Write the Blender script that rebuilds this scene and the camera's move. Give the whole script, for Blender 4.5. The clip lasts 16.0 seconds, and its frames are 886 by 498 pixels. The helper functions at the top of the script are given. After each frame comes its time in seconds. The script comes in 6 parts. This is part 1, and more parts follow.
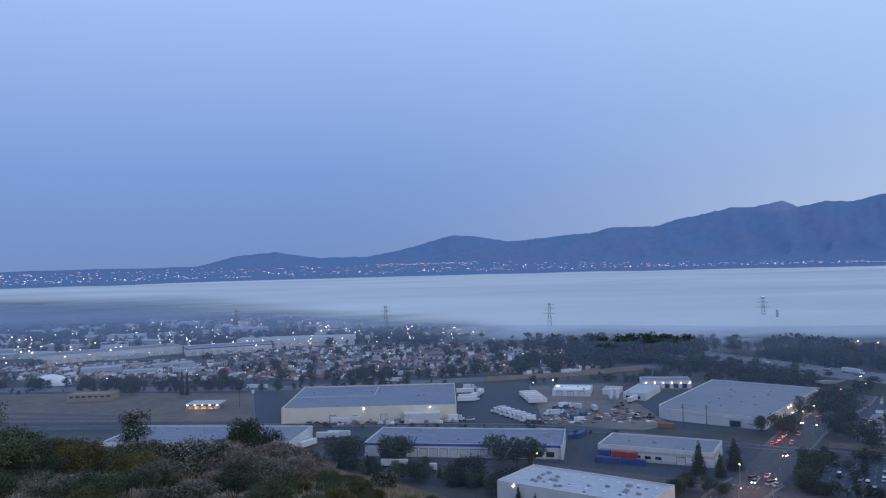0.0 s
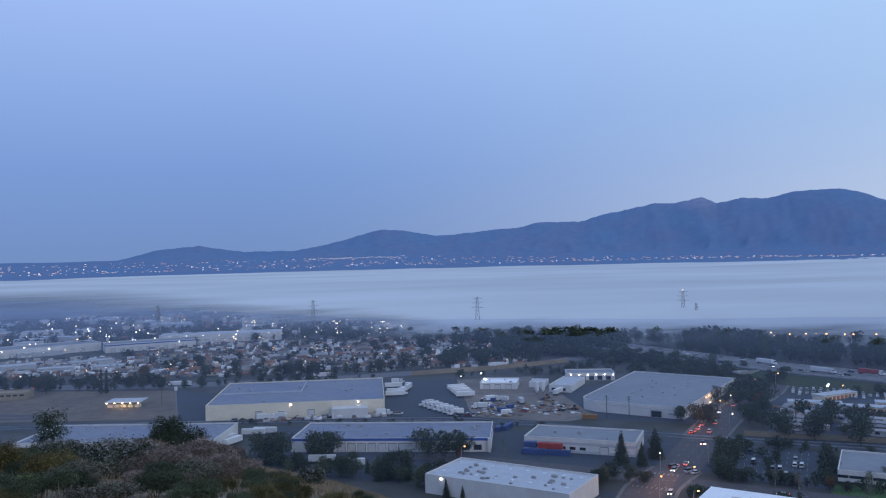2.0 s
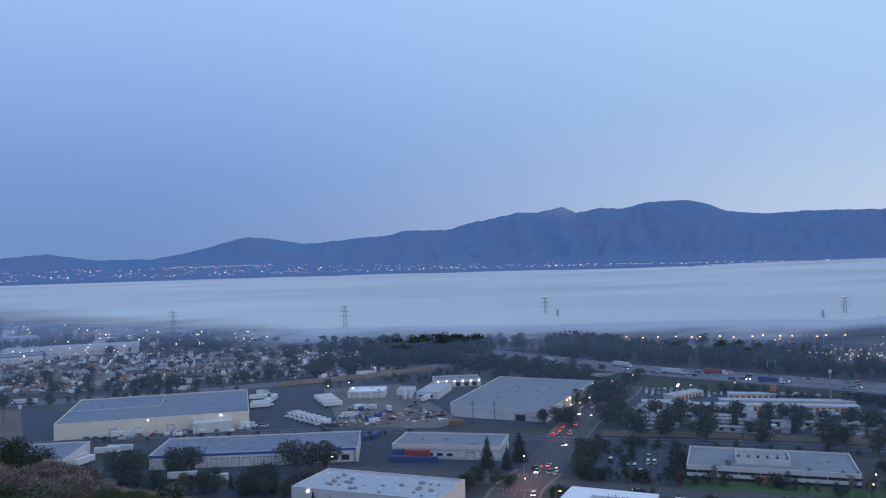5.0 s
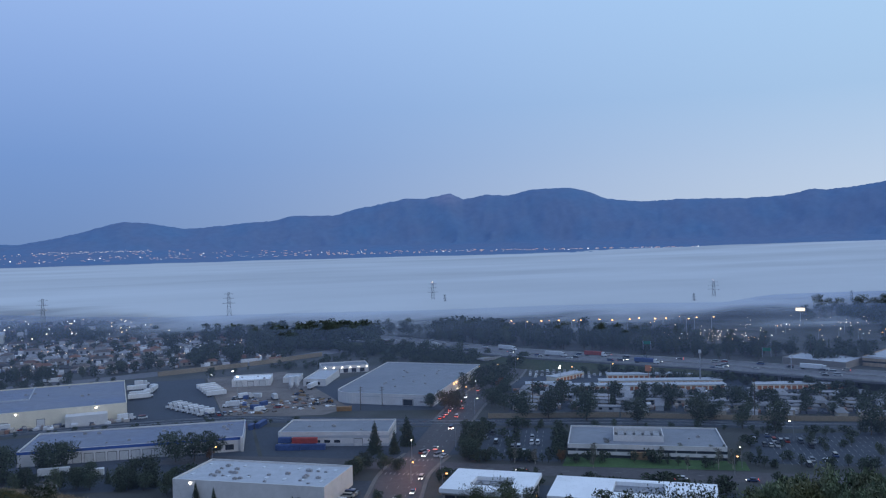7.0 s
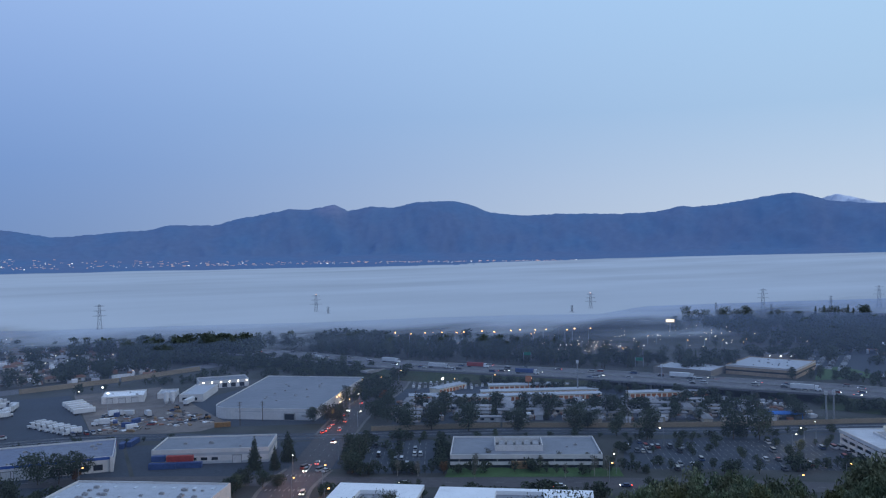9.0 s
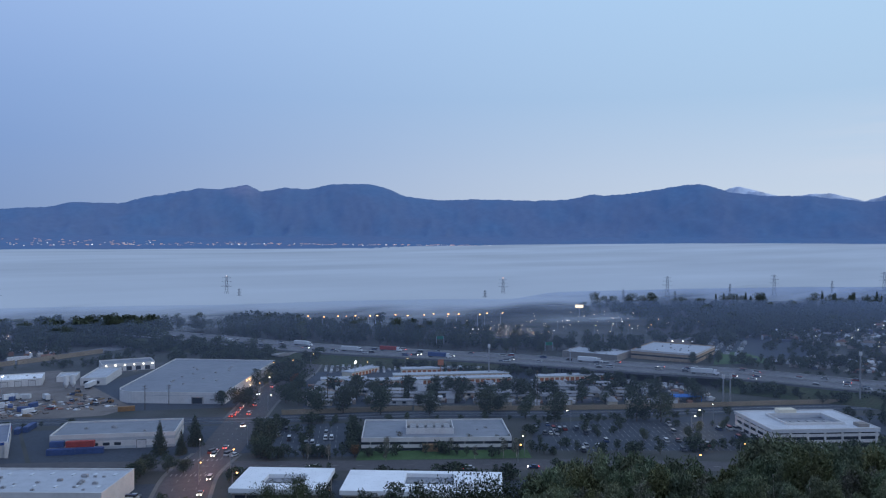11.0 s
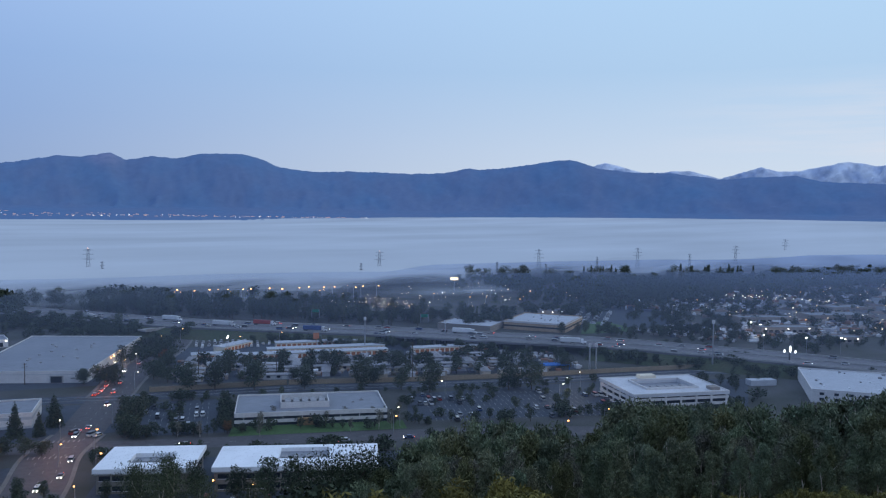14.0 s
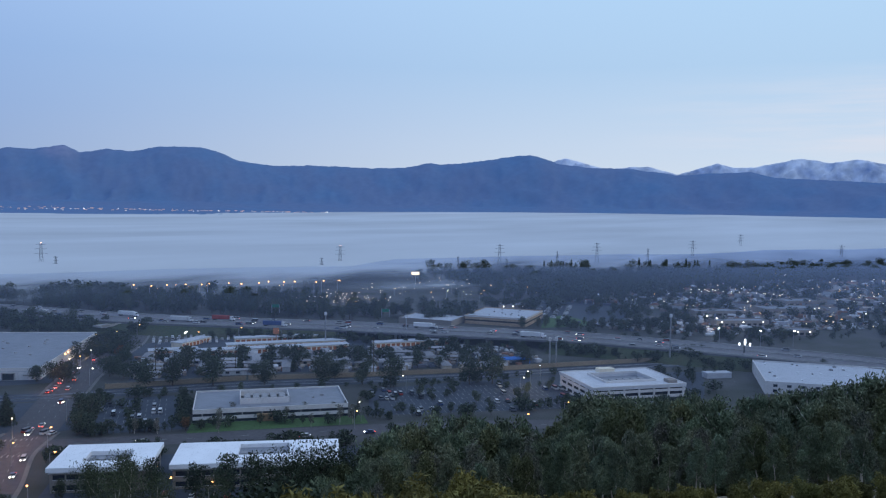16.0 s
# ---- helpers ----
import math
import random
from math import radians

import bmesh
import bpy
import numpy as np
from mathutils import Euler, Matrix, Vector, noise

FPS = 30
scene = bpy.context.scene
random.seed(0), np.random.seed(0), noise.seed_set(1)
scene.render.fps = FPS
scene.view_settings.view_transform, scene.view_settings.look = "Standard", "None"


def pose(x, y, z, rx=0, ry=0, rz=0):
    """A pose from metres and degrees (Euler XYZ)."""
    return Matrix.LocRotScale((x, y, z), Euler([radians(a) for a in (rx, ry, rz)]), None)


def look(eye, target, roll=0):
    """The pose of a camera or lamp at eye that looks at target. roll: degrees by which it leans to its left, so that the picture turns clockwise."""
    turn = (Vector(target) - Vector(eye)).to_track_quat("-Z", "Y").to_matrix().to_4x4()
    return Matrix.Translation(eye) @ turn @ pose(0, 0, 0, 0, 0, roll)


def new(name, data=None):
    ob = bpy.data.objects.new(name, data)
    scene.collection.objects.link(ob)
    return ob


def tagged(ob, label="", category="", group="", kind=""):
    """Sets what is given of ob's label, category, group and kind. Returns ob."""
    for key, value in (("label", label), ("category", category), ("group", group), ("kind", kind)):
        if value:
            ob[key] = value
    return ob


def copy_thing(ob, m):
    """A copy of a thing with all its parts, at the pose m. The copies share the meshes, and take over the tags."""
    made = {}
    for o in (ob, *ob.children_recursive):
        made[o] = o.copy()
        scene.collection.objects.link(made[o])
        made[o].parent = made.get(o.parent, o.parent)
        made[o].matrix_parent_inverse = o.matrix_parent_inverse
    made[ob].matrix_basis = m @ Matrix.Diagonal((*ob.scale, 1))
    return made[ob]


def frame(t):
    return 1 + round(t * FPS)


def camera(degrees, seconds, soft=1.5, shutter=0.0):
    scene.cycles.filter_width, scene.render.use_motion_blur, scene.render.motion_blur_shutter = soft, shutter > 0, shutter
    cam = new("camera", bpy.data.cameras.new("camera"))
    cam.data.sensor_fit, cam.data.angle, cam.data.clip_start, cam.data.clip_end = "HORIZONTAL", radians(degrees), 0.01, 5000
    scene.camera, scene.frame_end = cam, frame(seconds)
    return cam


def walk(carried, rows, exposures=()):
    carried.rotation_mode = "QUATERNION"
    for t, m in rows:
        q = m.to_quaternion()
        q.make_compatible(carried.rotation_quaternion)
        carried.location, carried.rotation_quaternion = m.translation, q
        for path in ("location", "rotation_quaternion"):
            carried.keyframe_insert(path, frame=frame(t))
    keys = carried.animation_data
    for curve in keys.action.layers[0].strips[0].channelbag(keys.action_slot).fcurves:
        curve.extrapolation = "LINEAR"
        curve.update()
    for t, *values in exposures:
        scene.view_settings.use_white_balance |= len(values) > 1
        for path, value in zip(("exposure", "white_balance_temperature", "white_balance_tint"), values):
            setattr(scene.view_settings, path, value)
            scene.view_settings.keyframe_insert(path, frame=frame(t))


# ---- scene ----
# ======== camera: a turn on the spot on a hillside, 100 m over the valley floor ========
cam = camera(56.81, 16.0, soft=1.2)
EYE = 100.0
ROWS = [
    (0.0, 90.746, 1.5, 0.0), (0.5, 90.58, 1.534, -0.997), (1.0, 90.369, 1.465, -2.346),
    (1.5, 90.25, 1.503, -3.563), (2.0, 90.221, 1.408, -4.998), (2.5, 90.154, 1.445, -6.509),
    (3.0, 90.214, 1.45, -8.167), (5.5, 90.461, 1.512, -15.884), (6.0, 89.781, 1.454, -17.593),
    (6.5, 89.53, 1.429, -19.209), (7.0, 89.371, 1.396, -22.054), (7.5, 89.307, 1.393, -24.118),
    (8.0, 89.234, 1.259, -26.189), (8.5, 89.735, 1.119, -28.488), (9.0, 90.055, 0.893, -30.114),
    (11.5, 88.509, -0.341, -37.877), (12.0, 88.178, -0.383, -39.822), (12.5, 87.75, -0.424, -41.316),
    (13.0, 87.486, -0.451, -42.217), (13.5, 87.22, -0.571, -43.47), (14.0, 87.065, -0.73, -44.672),
    (14.5, 86.933, -0.86, -45.421), (15.0, 86.856, -0.958, -45.947), (15.5, 86.797, -0.989, -46.409),
    (16.0, 86.731, -0.916, -47.382),
]
walk(cam, [(t, pose(0, 0, EYE, rx, ry, rz)) for t, rx, ry, rz in ROWS],
     exposures=[(0.0, 0.05, 6500, 13.0), (3.0, 0.05, 6480, 12.5), (5.5, 0.0, 6430, 9.5), (9.0, -0.09, 6430, 9.0), (11.5, -0.04, 6630, 10.0), (16.0, 0.04, 6560, 9.5)])

# ======== world: twilight sky, brighter towards the dawn in the east ========
world = bpy.data.worlds.new("dawn_sky")
scene.world = world
world.use_nodes = True
wt = world.node_tree
wt.nodes.clear()


def wnode(kind, **inputs):
    n = wt.nodes.new(kind)
    for k, v in inputs.items():
        n.inputs[k].default_value = v
    return n


def wramp(stops):
    n = wt.nodes.new("ShaderNodeValToRGB")
    e = n.color_ramp.elements
    while len(e) < len(stops):
        e.new(0.5)
    for el, (p, c) in zip(e, stops):
        el.position, el.color = p, (*c, 1)
    return n


sky_dir = wt.nodes.new("ShaderNodeTexCoord")
sep = wt.nodes.new("ShaderNodeSeparateXYZ")
wt.links.new(sky_dir.outputs["Generated"], sep.inputs[0])
west = wramp([(0.0, (0.165, 0.27, 0.52)), (0.10, (0.185, 0.32, 0.64)), (0.20, (0.26, 0.41, 0.76)),
              (0.33, (0.36, 0.53, 0.90)), (1.0, (0.42, 0.58, 0.92))])
east = wramp([(0.0, (0.66, 0.74, 0.84)), (0.07, (0.58, 0.70, 0.86)), (0.16, (0.44, 0.63, 0.86)),
              (0.33, (0.45, 0.69, 0.97)), (1.0, (0.42, 0.60, 0.92))])
for r in (west, east):
    wt.links.new(sep.outputs["Z"], r.inputs["Fac"])
dawn = wt.nodes.new("ShaderNodeVectorMath")
dawn.operation = "DOT_PRODUCT"
dawn.inputs[1].default_value = (math.sin(radians(100)), math.cos(radians(100)), 0)
wt.links.new(sky_dir.outputs["Generated"], dawn.inputs[0])
span = wnode("ShaderNodeMapRange")
span.interpolation_type = "SMOOTHSTEP"
span.inputs["From Min"].default_value, span.inputs["From Max"].default_value = -0.35, 1.0
wt.links.new(dawn.outputs["Value"], span.inputs["Value"])
mixed = wt.nodes.new("ShaderNodeMix")
mixed.data_type = "RGBA"
wt.links.new(span.outputs[0], mixed.inputs["Factor"])
wt.links.new(west.outputs[0], mixed.inputs[6])
wt.links.new(east.outputs[0], mixed.inputs[7])
# thin streaks of high cloud, low over the eastern horizon
cmap = wnode("ShaderNodeMapping")
cmap.inputs["Scale"].default_value = (3.0, 3.0, 42.0)
wt.links.new(sky_dir.outputs["Generated"], cmap.inputs[0])
cn = wnode("ShaderNodeTexNoise", Scale=1.6, Detail=5.0, Roughness=0.55)
wt.links.new(cmap.outputs[0], cn.inputs["Vector"])
cr = wramp([(0.40, (0, 0, 0)), (0.64, (1, 1, 1))])
wt.links.new(cn.outputs["Fac"], cr.inputs["Fac"])
low = wramp([(0.03, (0, 0, 0)), (0.075, (1, 1, 1)), (0.11, (1, 1, 1)), (0.16, (0, 0, 0))])
wt.links.new(sep.outputs["Z"], low.inputs["Fac"])
ea = wnode("ShaderNodeMapRange")
ea.interpolation_type = "SMOOTHSTEP"
ea.inputs["From Min"].default_value, ea.inputs["From Max"].default_value = 0.72, 1.0
wt.links.new(dawn.outputs["Value"], ea.inputs["Value"])


def wmul(a, b):
    n = wt.nodes.new("ShaderNodeMath")
    n.operation = "MULTIPLY"
    for i, s in enumerate((a, b)):
        if isinstance(s, float):
            n.inputs[i].default_value = s
        else:
            wt.links.new(s, n.inputs[i])
    return n.outputs[0]


cloud = wmul(wmul(wmul(cr.outputs[0], low.outputs[0]), ea.outputs[0]), 0.75)
skymix = wt.nodes.new("ShaderNodeMix")
skymix.data_type = "RGBA"
skymix.inputs[7].default_value = (0.72, 0.73, 0.82, 1)
wt.links.new(cloud, skymix.inputs["Factor"])
wt.links.new(mixed.outputs[2], skymix.inputs[6])
bg = wnode("ShaderNodeBackground", Strength=1.0)
wt.links.new(skymix.outputs[2], bg.inputs["Color"])
wo = wt.nodes.new("ShaderNodeOutputWorld")
wt.links.new(bg.outputs[0], wo.inputs[0])

# the glow of the coming sun, very soft, from the south-east behind the camera
sun = new("sun", bpy.data.lights.new("sun", "SUN"))
sun.data.energy, sun.data.angle, sun.data.color = 0.42, radians(40), (1.0, 0.92, 0.85)
sun.matrix_world = look((300, -420, 260), (0, 0, 0))


# sodium lamps over the crossing and the white mast of the dirt yard
for lx, ly, lz, watts, hue in ((125, 345, 9, 2600, (1, 0.42, 0.16)), (112, 322, 9, 2600, (1, 0.42, 0.16)), (100, 298, 9, 1500, (1, 0.45, 0.18)), (178, 440, 9, 1500, (1, 0.40, 0.20)), (221, 505, 6, 2600, (1, 0.62, 0.3)), (76, 563, 11.6, 1500, (1, 0.96, 0.88)), (-170, 567, 5, 1800, (1, 0.66, 0.3)),
                               (342, 256, 9, 2600, (1, 0.80, 0.48)), (372, 264, 9, 1600, (1, 0.80, 0.48)), (633, 285, 11, 5000, (1, 0.78, 0.45))):
    lp = new("lamp_light", bpy.data.lights.new("lamp_light", "POINT"))
    lp.data.energy, lp.data.color, lp.data.shadow_soft_size = watts, hue, 0.4
    lp.location = (lx, ly, lz)


# ======== materials ========
def material(name, colour, rough=0.85, metal=0.0, grain=4.0, vary=0.25, big=0.05, bigvary=0.25, bump=0.0,
             second=None, objects=0.0, spec=0.3):
    """A surface with two scales of variation in world metres; second: a colour that stains go towards; objects: change from thing to thing."""
    m = bpy.data.materials.new(name)
    m.use_nodes = True
    t = m.node_tree
    b = t.nodes["Principled BSDF"]
    b.inputs["Roughness"].default_value, b.inputs["Metallic"].default_value = rough, metal
    b.inputs["Specular IOR Level"].default_value = spec
    pos = t.nodes.new("ShaderNodeNewGeometry")
    n1, n2 = t.nodes.new("ShaderNodeTexNoise"), t.nodes.new("ShaderNodeTexNoise")
    for n, s, d in ((n1, grain, 4.0), (n2, big, 5.0)):
        n.inputs["Scale"].default_value, n.inputs["Detail"].default_value = s, d
        t.links.new(pos.outputs["Position"], n.inputs["Vector"])
    mix = t.nodes.new("ShaderNodeMix")
    mix.data_type = "RGBA"
    mix.inputs[6].default_value = (*colour, 1)
    mix.inputs[7].default_value = (*(second or [c * 0.55 for c in colour]), 1)
    sh = t.nodes.new("ShaderNodeMapRange")
    sh.inputs["From Min"].default_value, sh.inputs["From Max"].default_value = 0.4, 0.75
    sh.inputs["To Max"].default_value = min(1.0, bigvary * 2)
    t.links.new(n2.outputs["Fac"], sh.inputs["Value"])
    t.links.new(sh.outputs[0], mix.inputs["Factor"])
    hsv = t.nodes.new("ShaderNodeHueSaturation")
    mr = t.nodes.new("ShaderNodeMapRange")
    mr.inputs["From Min"].default_value, mr.inputs["From Max"].default_value = 0.3, 0.7
    mr.inputs["To Min"].default_value, mr.inputs["To Max"].default_value = 1 - vary, 1 + vary
    t.links.new(n1.outputs["Fac"], mr.inputs["Value"])
    last = mr.outputs[0]
    if objects:
        oi = t.nodes.new("ShaderNodeObjectInfo")
        om = t.nodes.new("ShaderNodeMapRange")
        om.inputs["To Min"].default_value, om.inputs["To Max"].default_value = 1 - objects, 1 + objects
        t.links.new(oi.outputs["Random"], om.inputs["Value"])
        mu = t.nodes.new("ShaderNodeMath")
        mu.operation = "MULTIPLY"
        t.links.new(last, mu.inputs[0])
        t.links.new(om.outputs[0], mu.inputs[1])
        last = mu.outputs[0]
    t.links.new(last, hsv.inputs["Value"])
    t.links.new(mix.outputs[2], hsv.inputs["Color"])
    t.links.new(hsv.outputs[0], b.inputs["Base Color"])
    if bump:
        bu = t.nodes.new("ShaderNodeBump")
        bu.inputs["Strength"].default_value, bu.inputs["Distance"].default_value = 0.6, bump
        t.links.new(n1.outputs["Fac"], bu.inputs["Height"])
        t.links.new(bu.outputs[0], b.inputs["Normal"])
    return m


def glow(name, colour, strength):
    m = bpy.data.materials.new(name)
    m.use_nodes = True
    b = m.node_tree.nodes["Principled BSDF"]
    b.inputs["Base Color"].default_value = (*colour, 1)
    b.inputs["Emission Color"].default_value = (*colour, 1)
    b.inputs["Emission Strength"].default_value = strength
    return m


def painted(name, colours, rough=0.35, metal=0.2):
    """Car paint: one of several colours for each object."""
    m = bpy.data.materials.new(name)
    m.use_nodes = True
    t = m.node_tree
    b = t.nodes["Principled BSDF"]
    b.inputs["Roughness"].default_value, b.inputs["Metallic"].default_value = rough, metal
    oi, r = t.nodes.new("ShaderNodeObjectInfo"), t.nodes.new("ShaderNodeValToRGB")
    r.color_ramp.interpolation = "CONSTANT"
    e = r.color_ramp.elements
    while len(e) < len(colours):
        e.new(0.5)
    for i, (el, c) in enumerate(zip(e, colours)):
        el.position, el.color = i / len(colours), (*c, 1)
    t.links.new(oi.outputs["Random"], r.inputs["Fac"])
    t.links.new(r.outputs[0], b.inputs["Base Color"])
    return m


WHITE = material("white_painted_concrete", (0.62, 0.60, 0.59), grain=0.6, vary=0.06, big=0.12, bigvary=0.15)
CREAM = material("cream_painted_concrete", (0.74, 0.66, 0.52), grain=0.6, vary=0.06, big=0.1, bigvary=0.15)
GREYWALL = material("grey_painted_concrete", (0.42, 0.44, 0.47), grain=0.6, vary=0.08, big=0.1, bigvary=0.15)
BLUEBAND = material("blue_painted_fascia", (0.05, 0.11, 0.36), grain=0.6, vary=0.1)
ROOFGREY = material("grey_roofing_membrane", (0.22, 0.235, 0.265), grain=0.25, vary=0.09, big=0.035, bigvary=0.3, second=(0.175, 0.19, 0.225))
ROOFBLUE = material("blue_grey_roofing_membrane", (0.20, 0.215, 0.262), grain=0.25, vary=0.12, big=0.03, bigvary=0.4, second=(0.145, 0.18, 0.275))
ROOFLIGHT = material("pale_roofing_membrane", (0.42, 0.44, 0.48), grain=0.3, vary=0.08, big=0.05, bigvary=0.25, second=(0.38, 0.41, 0.46))
ROOFWHITE = material("white_roof_coating", (0.82, 0.83, 0.85), grain=0.4, vary=0.04, big=0.06, bigvary=0.12)
ROOFPALE = material("pale_grey_roof_coating", (0.56, 0.57, 0.60), grain=0.4, vary=0.07, big=0.06, bigvary=0.25)
DARKGLASS = material("dark_window_glass", (0.03, 0.035, 0.045), rough=0.15, grain=0.5, vary=0.2, spec=0.5)
METAL = material("galvanised_metal", (0.35, 0.36, 0.38), rough=0.5, metal=0.6, grain=3.0)
DARKMETAL = material("dark_metal", (0.08, 0.085, 0.09), rough=0.6, metal=0.4)
ASPHALT = material("asphalt", (0.045, 0.056, 0.076), grain=0.5, vary=0.18, big=0.04, bigvary=0.35, second=(0.036, 0.044, 0.056))
ROADTOP = material("worn_road_asphalt", (0.080, 0.076, 0.082), grain=0.4, vary=0.15, big=0.05, bigvary=0.3, second=(0.062, 0.06, 0.066))
FREEWAY = material("concrete_carriageway", (0.15, 0.15, 0.165), grain=0.3, vary=0.12, big=0.03, bigvary=0.25)
CONCRETE = material("weathered_concrete", (0.34, 0.33, 0.32), grain=0.6, vary=0.12, big=0.08, bigvary=0.3)
TANWALL = material("tan_block_wall", (0.30, 0.24, 0.17), grain=1.5, vary=0.15, big=0.05, bigvary=0.3)
DIRT = material("bare_brown_earth", (0.145, 0.115, 0.09), grain=0.15, vary=0.22, big=0.02, bigvary=0.4, second=(0.085, 0.07, 0.06), bump=0.2)
PAINTLINE = material("white_road_paint", (0.30, 0.30, 0.29), grain=1.0, vary=0.2)
LAWN = material("mown_lawn", (0.055, 0.108, 0.034), grain=0.8, vary=0.3, big=0.06, bigvary=0.3)
TERRACOTTA = material("orange_roller_doors", (0.40, 0.15, 0.075), grain=0.8, vary=0.15)


# ======== building helpers ========
def box(bm, x0, y0, z0, x1, y1, z1, m=None):
    v = [bm.verts.new(p) for p in ((x0, y0, z0), (x1, y0, z0), (x1, y1, z0), (x0, y1, z0), (x0, y0, z1), (x1, y0, z1), (x1, y1, z1), (x0, y1, z1))]
    if m is not None:
        for q in v:
            q.co = m @ q.co
    for f in ((3, 2, 1, 0), (4, 5, 6, 7), (0, 1, 5, 4), (1, 2, 6, 5), (2, 3, 7, 6), (3, 0, 4, 7)):
        bm.faces.new([v[i] for i in f])


def boxes(*bs):
    bm = bmesh.new()
    for b in bs:
        box(bm, *b)
    return bm


def prism(bm, pts, z0, z1):
    """A solid on a closed plan given counter-clockwise."""
    lo = [bm.verts.new((x, y, z0)) for x, y in pts]
    hi = [bm.verts.new((x, y, z1)) for x, y in pts]
    bm.faces.new(lo[::-1])
    bm.faces.new(hi)
    n = len(pts)
    for i in range(n):
        bm.faces.new((lo[i], lo[(i + 1) % n], hi[(i + 1) % n], hi[i]))


def tube(bm, a, b, r0, r1=None, n=6):
    a, b = Vector(a), Vector(b)
    r1 = r0 if r1 is None else r1
    d = (b - a).normalized()
    u = d.orthogonal().normalized()
    w = d.cross(u)
    ring = [[bm.verts.new(p + r * (math.cos(k * 2 * math.pi / n) * u + math.sin(k * 2 * math.pi / n) * w)) for k in range(n)] for p, r in ((a, r0), (b, r1))]
    for k in range(n):
        bm.faces.new((ring[0][k], ring[0][(k + 1) % n], ring[1][(k + 1) % n], ring[1][k]))
    bm.faces.new(ring[0][::-1])
    bm.faces.new(ring[1])


def mesh(name, bm, mat):
    me = bpy.data.meshes.new(name)
    bm.normal_update()
    bm.to_mesh(me)
    bm.free()
    me.materials.append(mat)
    return me


def part(name, bm, mat, parent, label="", at=None):
    ob = new(name, bm if isinstance(bm, bpy.types.Mesh) else mesh(name, bm, mat))
    ob.parent = parent
    if at is not None:
        ob.matrix_basis = at
    return tagged(ob, label)


def thing(name, m, label, category, group="", kind=""):
    ob = new(name)
    ob.matrix_basis = m
    return tagged(ob, label, category, group, kind)


def solo(name, bm, mat, label, category, group="", kind="", m=None):
    ob = new(name, mesh(name, bm, mat))
    if m is not None:
        ob.matrix_basis = m
    return tagged(ob, label, category, group, kind)


def lerp(v, table):
    if v <= table[0][0]:
        return table[0][1]
    for (a, p), (b, q) in zip(table, table[1:]):
        if v <= b:
            k = (v - a) / (b - a)
            return p + (q - p) * k
    return table[-1][1]


def smooth(v, a, b):
    k = min(1.0, max(0.0, (v - a) / (b - a)))
    return k * k * (3 - 2 * k)


# ======== ground: hillside at the camera, flat valley floor, foothills far off ========
# how steeply the slope falls away from the eye, by bearing in degrees
FALL = [(-180, 3), (-75, 6), (-50, 9.5), (-28, 11.6), (-19, 12.7), (-11, 13.4), (-7.6, 14.1), (-3.7, 15.1), (0.8, 16.6), (5, 19), (20, 24),
        (35, 25), (45, 23), (60, 20), (76, 17), (100, 11), (130, 6), (180, 3)]
CREST = 75.0


def ground_z(x, y):
    r = math.hypot(x, y)
    if r < 700:
        az = math.degrees(math.atan2(x, y))
        k = math.tan(radians(lerp(az, FALL)))
        if r < CREST:
            z = EYE - k * r - 1.7 * (1 - r / CREST) ** 2 - 0.02
        else:
            z = EYE - k * CREST - (r - CREST) * (k + 0.02 + 0.0009 * (r - CREST))
        z += 0.35 * smooth(r, 8, 30) * (noise.noise((x * 0.08, y * 0.08, 3.1)) - 0.45)
        z = 0.5 * (z + math.sqrt(z * z + 9)) - 1.5 * smooth(z, 14, 0)
        if r > 300:
            z *= 1 - smooth(r, 300, 420) if abs(az) < 90 else 1 - smooth(r, 400, 700)
        return max(z, 0.0)
    if r < 2600:
        return 0.0
    return 32 * smooth(r, 2600, 3950) ** 1.3 + 60 * smooth(r, 3900, 4500) + 5 * smooth(r, 4000, 4300) * noise.noise((x * 0.004, y * 0.004, 0))


def polar_sheet(radii, bearings, height):
    bm = bmesh.new()
    grid = []
    for r in radii:
        grid.append([bm.verts.new((r * math.sin(a), r * math.cos(a), height(r * math.sin(a), r * math.cos(a)))) for a in bearings])
    n = len(bearings)
    for g, h in zip(grid, grid[1:]):
        for i in range(n - 1):
            bm.faces.new((g[i], g[i + 1], h[i + 1], h[i]))
    return bm


GROUND = material("dry_grass_and_soil", (0.18, 0.14, 0.095), grain=1.2, vary=0.35, big=0.08, bigvary=0.5, second=(0.07, 0.07, 0.035), bump=0.08)
gt = GROUND.node_tree
# beyond the hill the soil gives way to built-over, planted ground
gpos = gt.nodes.new("ShaderNodeNewGeometry")
glen = gt.nodes.new("ShaderNodeVectorMath")
glen.operation = "LENGTH"
gt.links.new(gpos.outputs["Position"], glen.inputs[0])
gmr = gt.nodes.new("ShaderNodeMapRange")
gmr.inputs["From Min"].default_value, gmr.inputs["From Max"].default_value = 180, 280
gt.links.new(glen.outputs["Value"], gmr.inputs["Value"])
gmix = gt.nodes.new("ShaderNodeMix")
gmix.data_type = "RGBA"
gn = gt.nodes.new("ShaderNodeTexNoise")
gn.inputs["Scale"].default_value, gn.inputs["Detail"].default_value = 0.03, 8.0
gt.links.new(gpos.outputs["Position"], gn.inputs["Vector"])
gramp = gt.nodes.new("ShaderNodeValToRGB")
ge = gramp.color_ramp.elements
ge[0].position, ge[0].color = 0.35, (0.034, 0.038, 0.030, 1)
ge[1].position, ge[1].color = 0.7, (0.075, 0.075, 0.078, 1)
gt.links.new(gn.outputs["Fac"], gramp.inputs["Fac"])
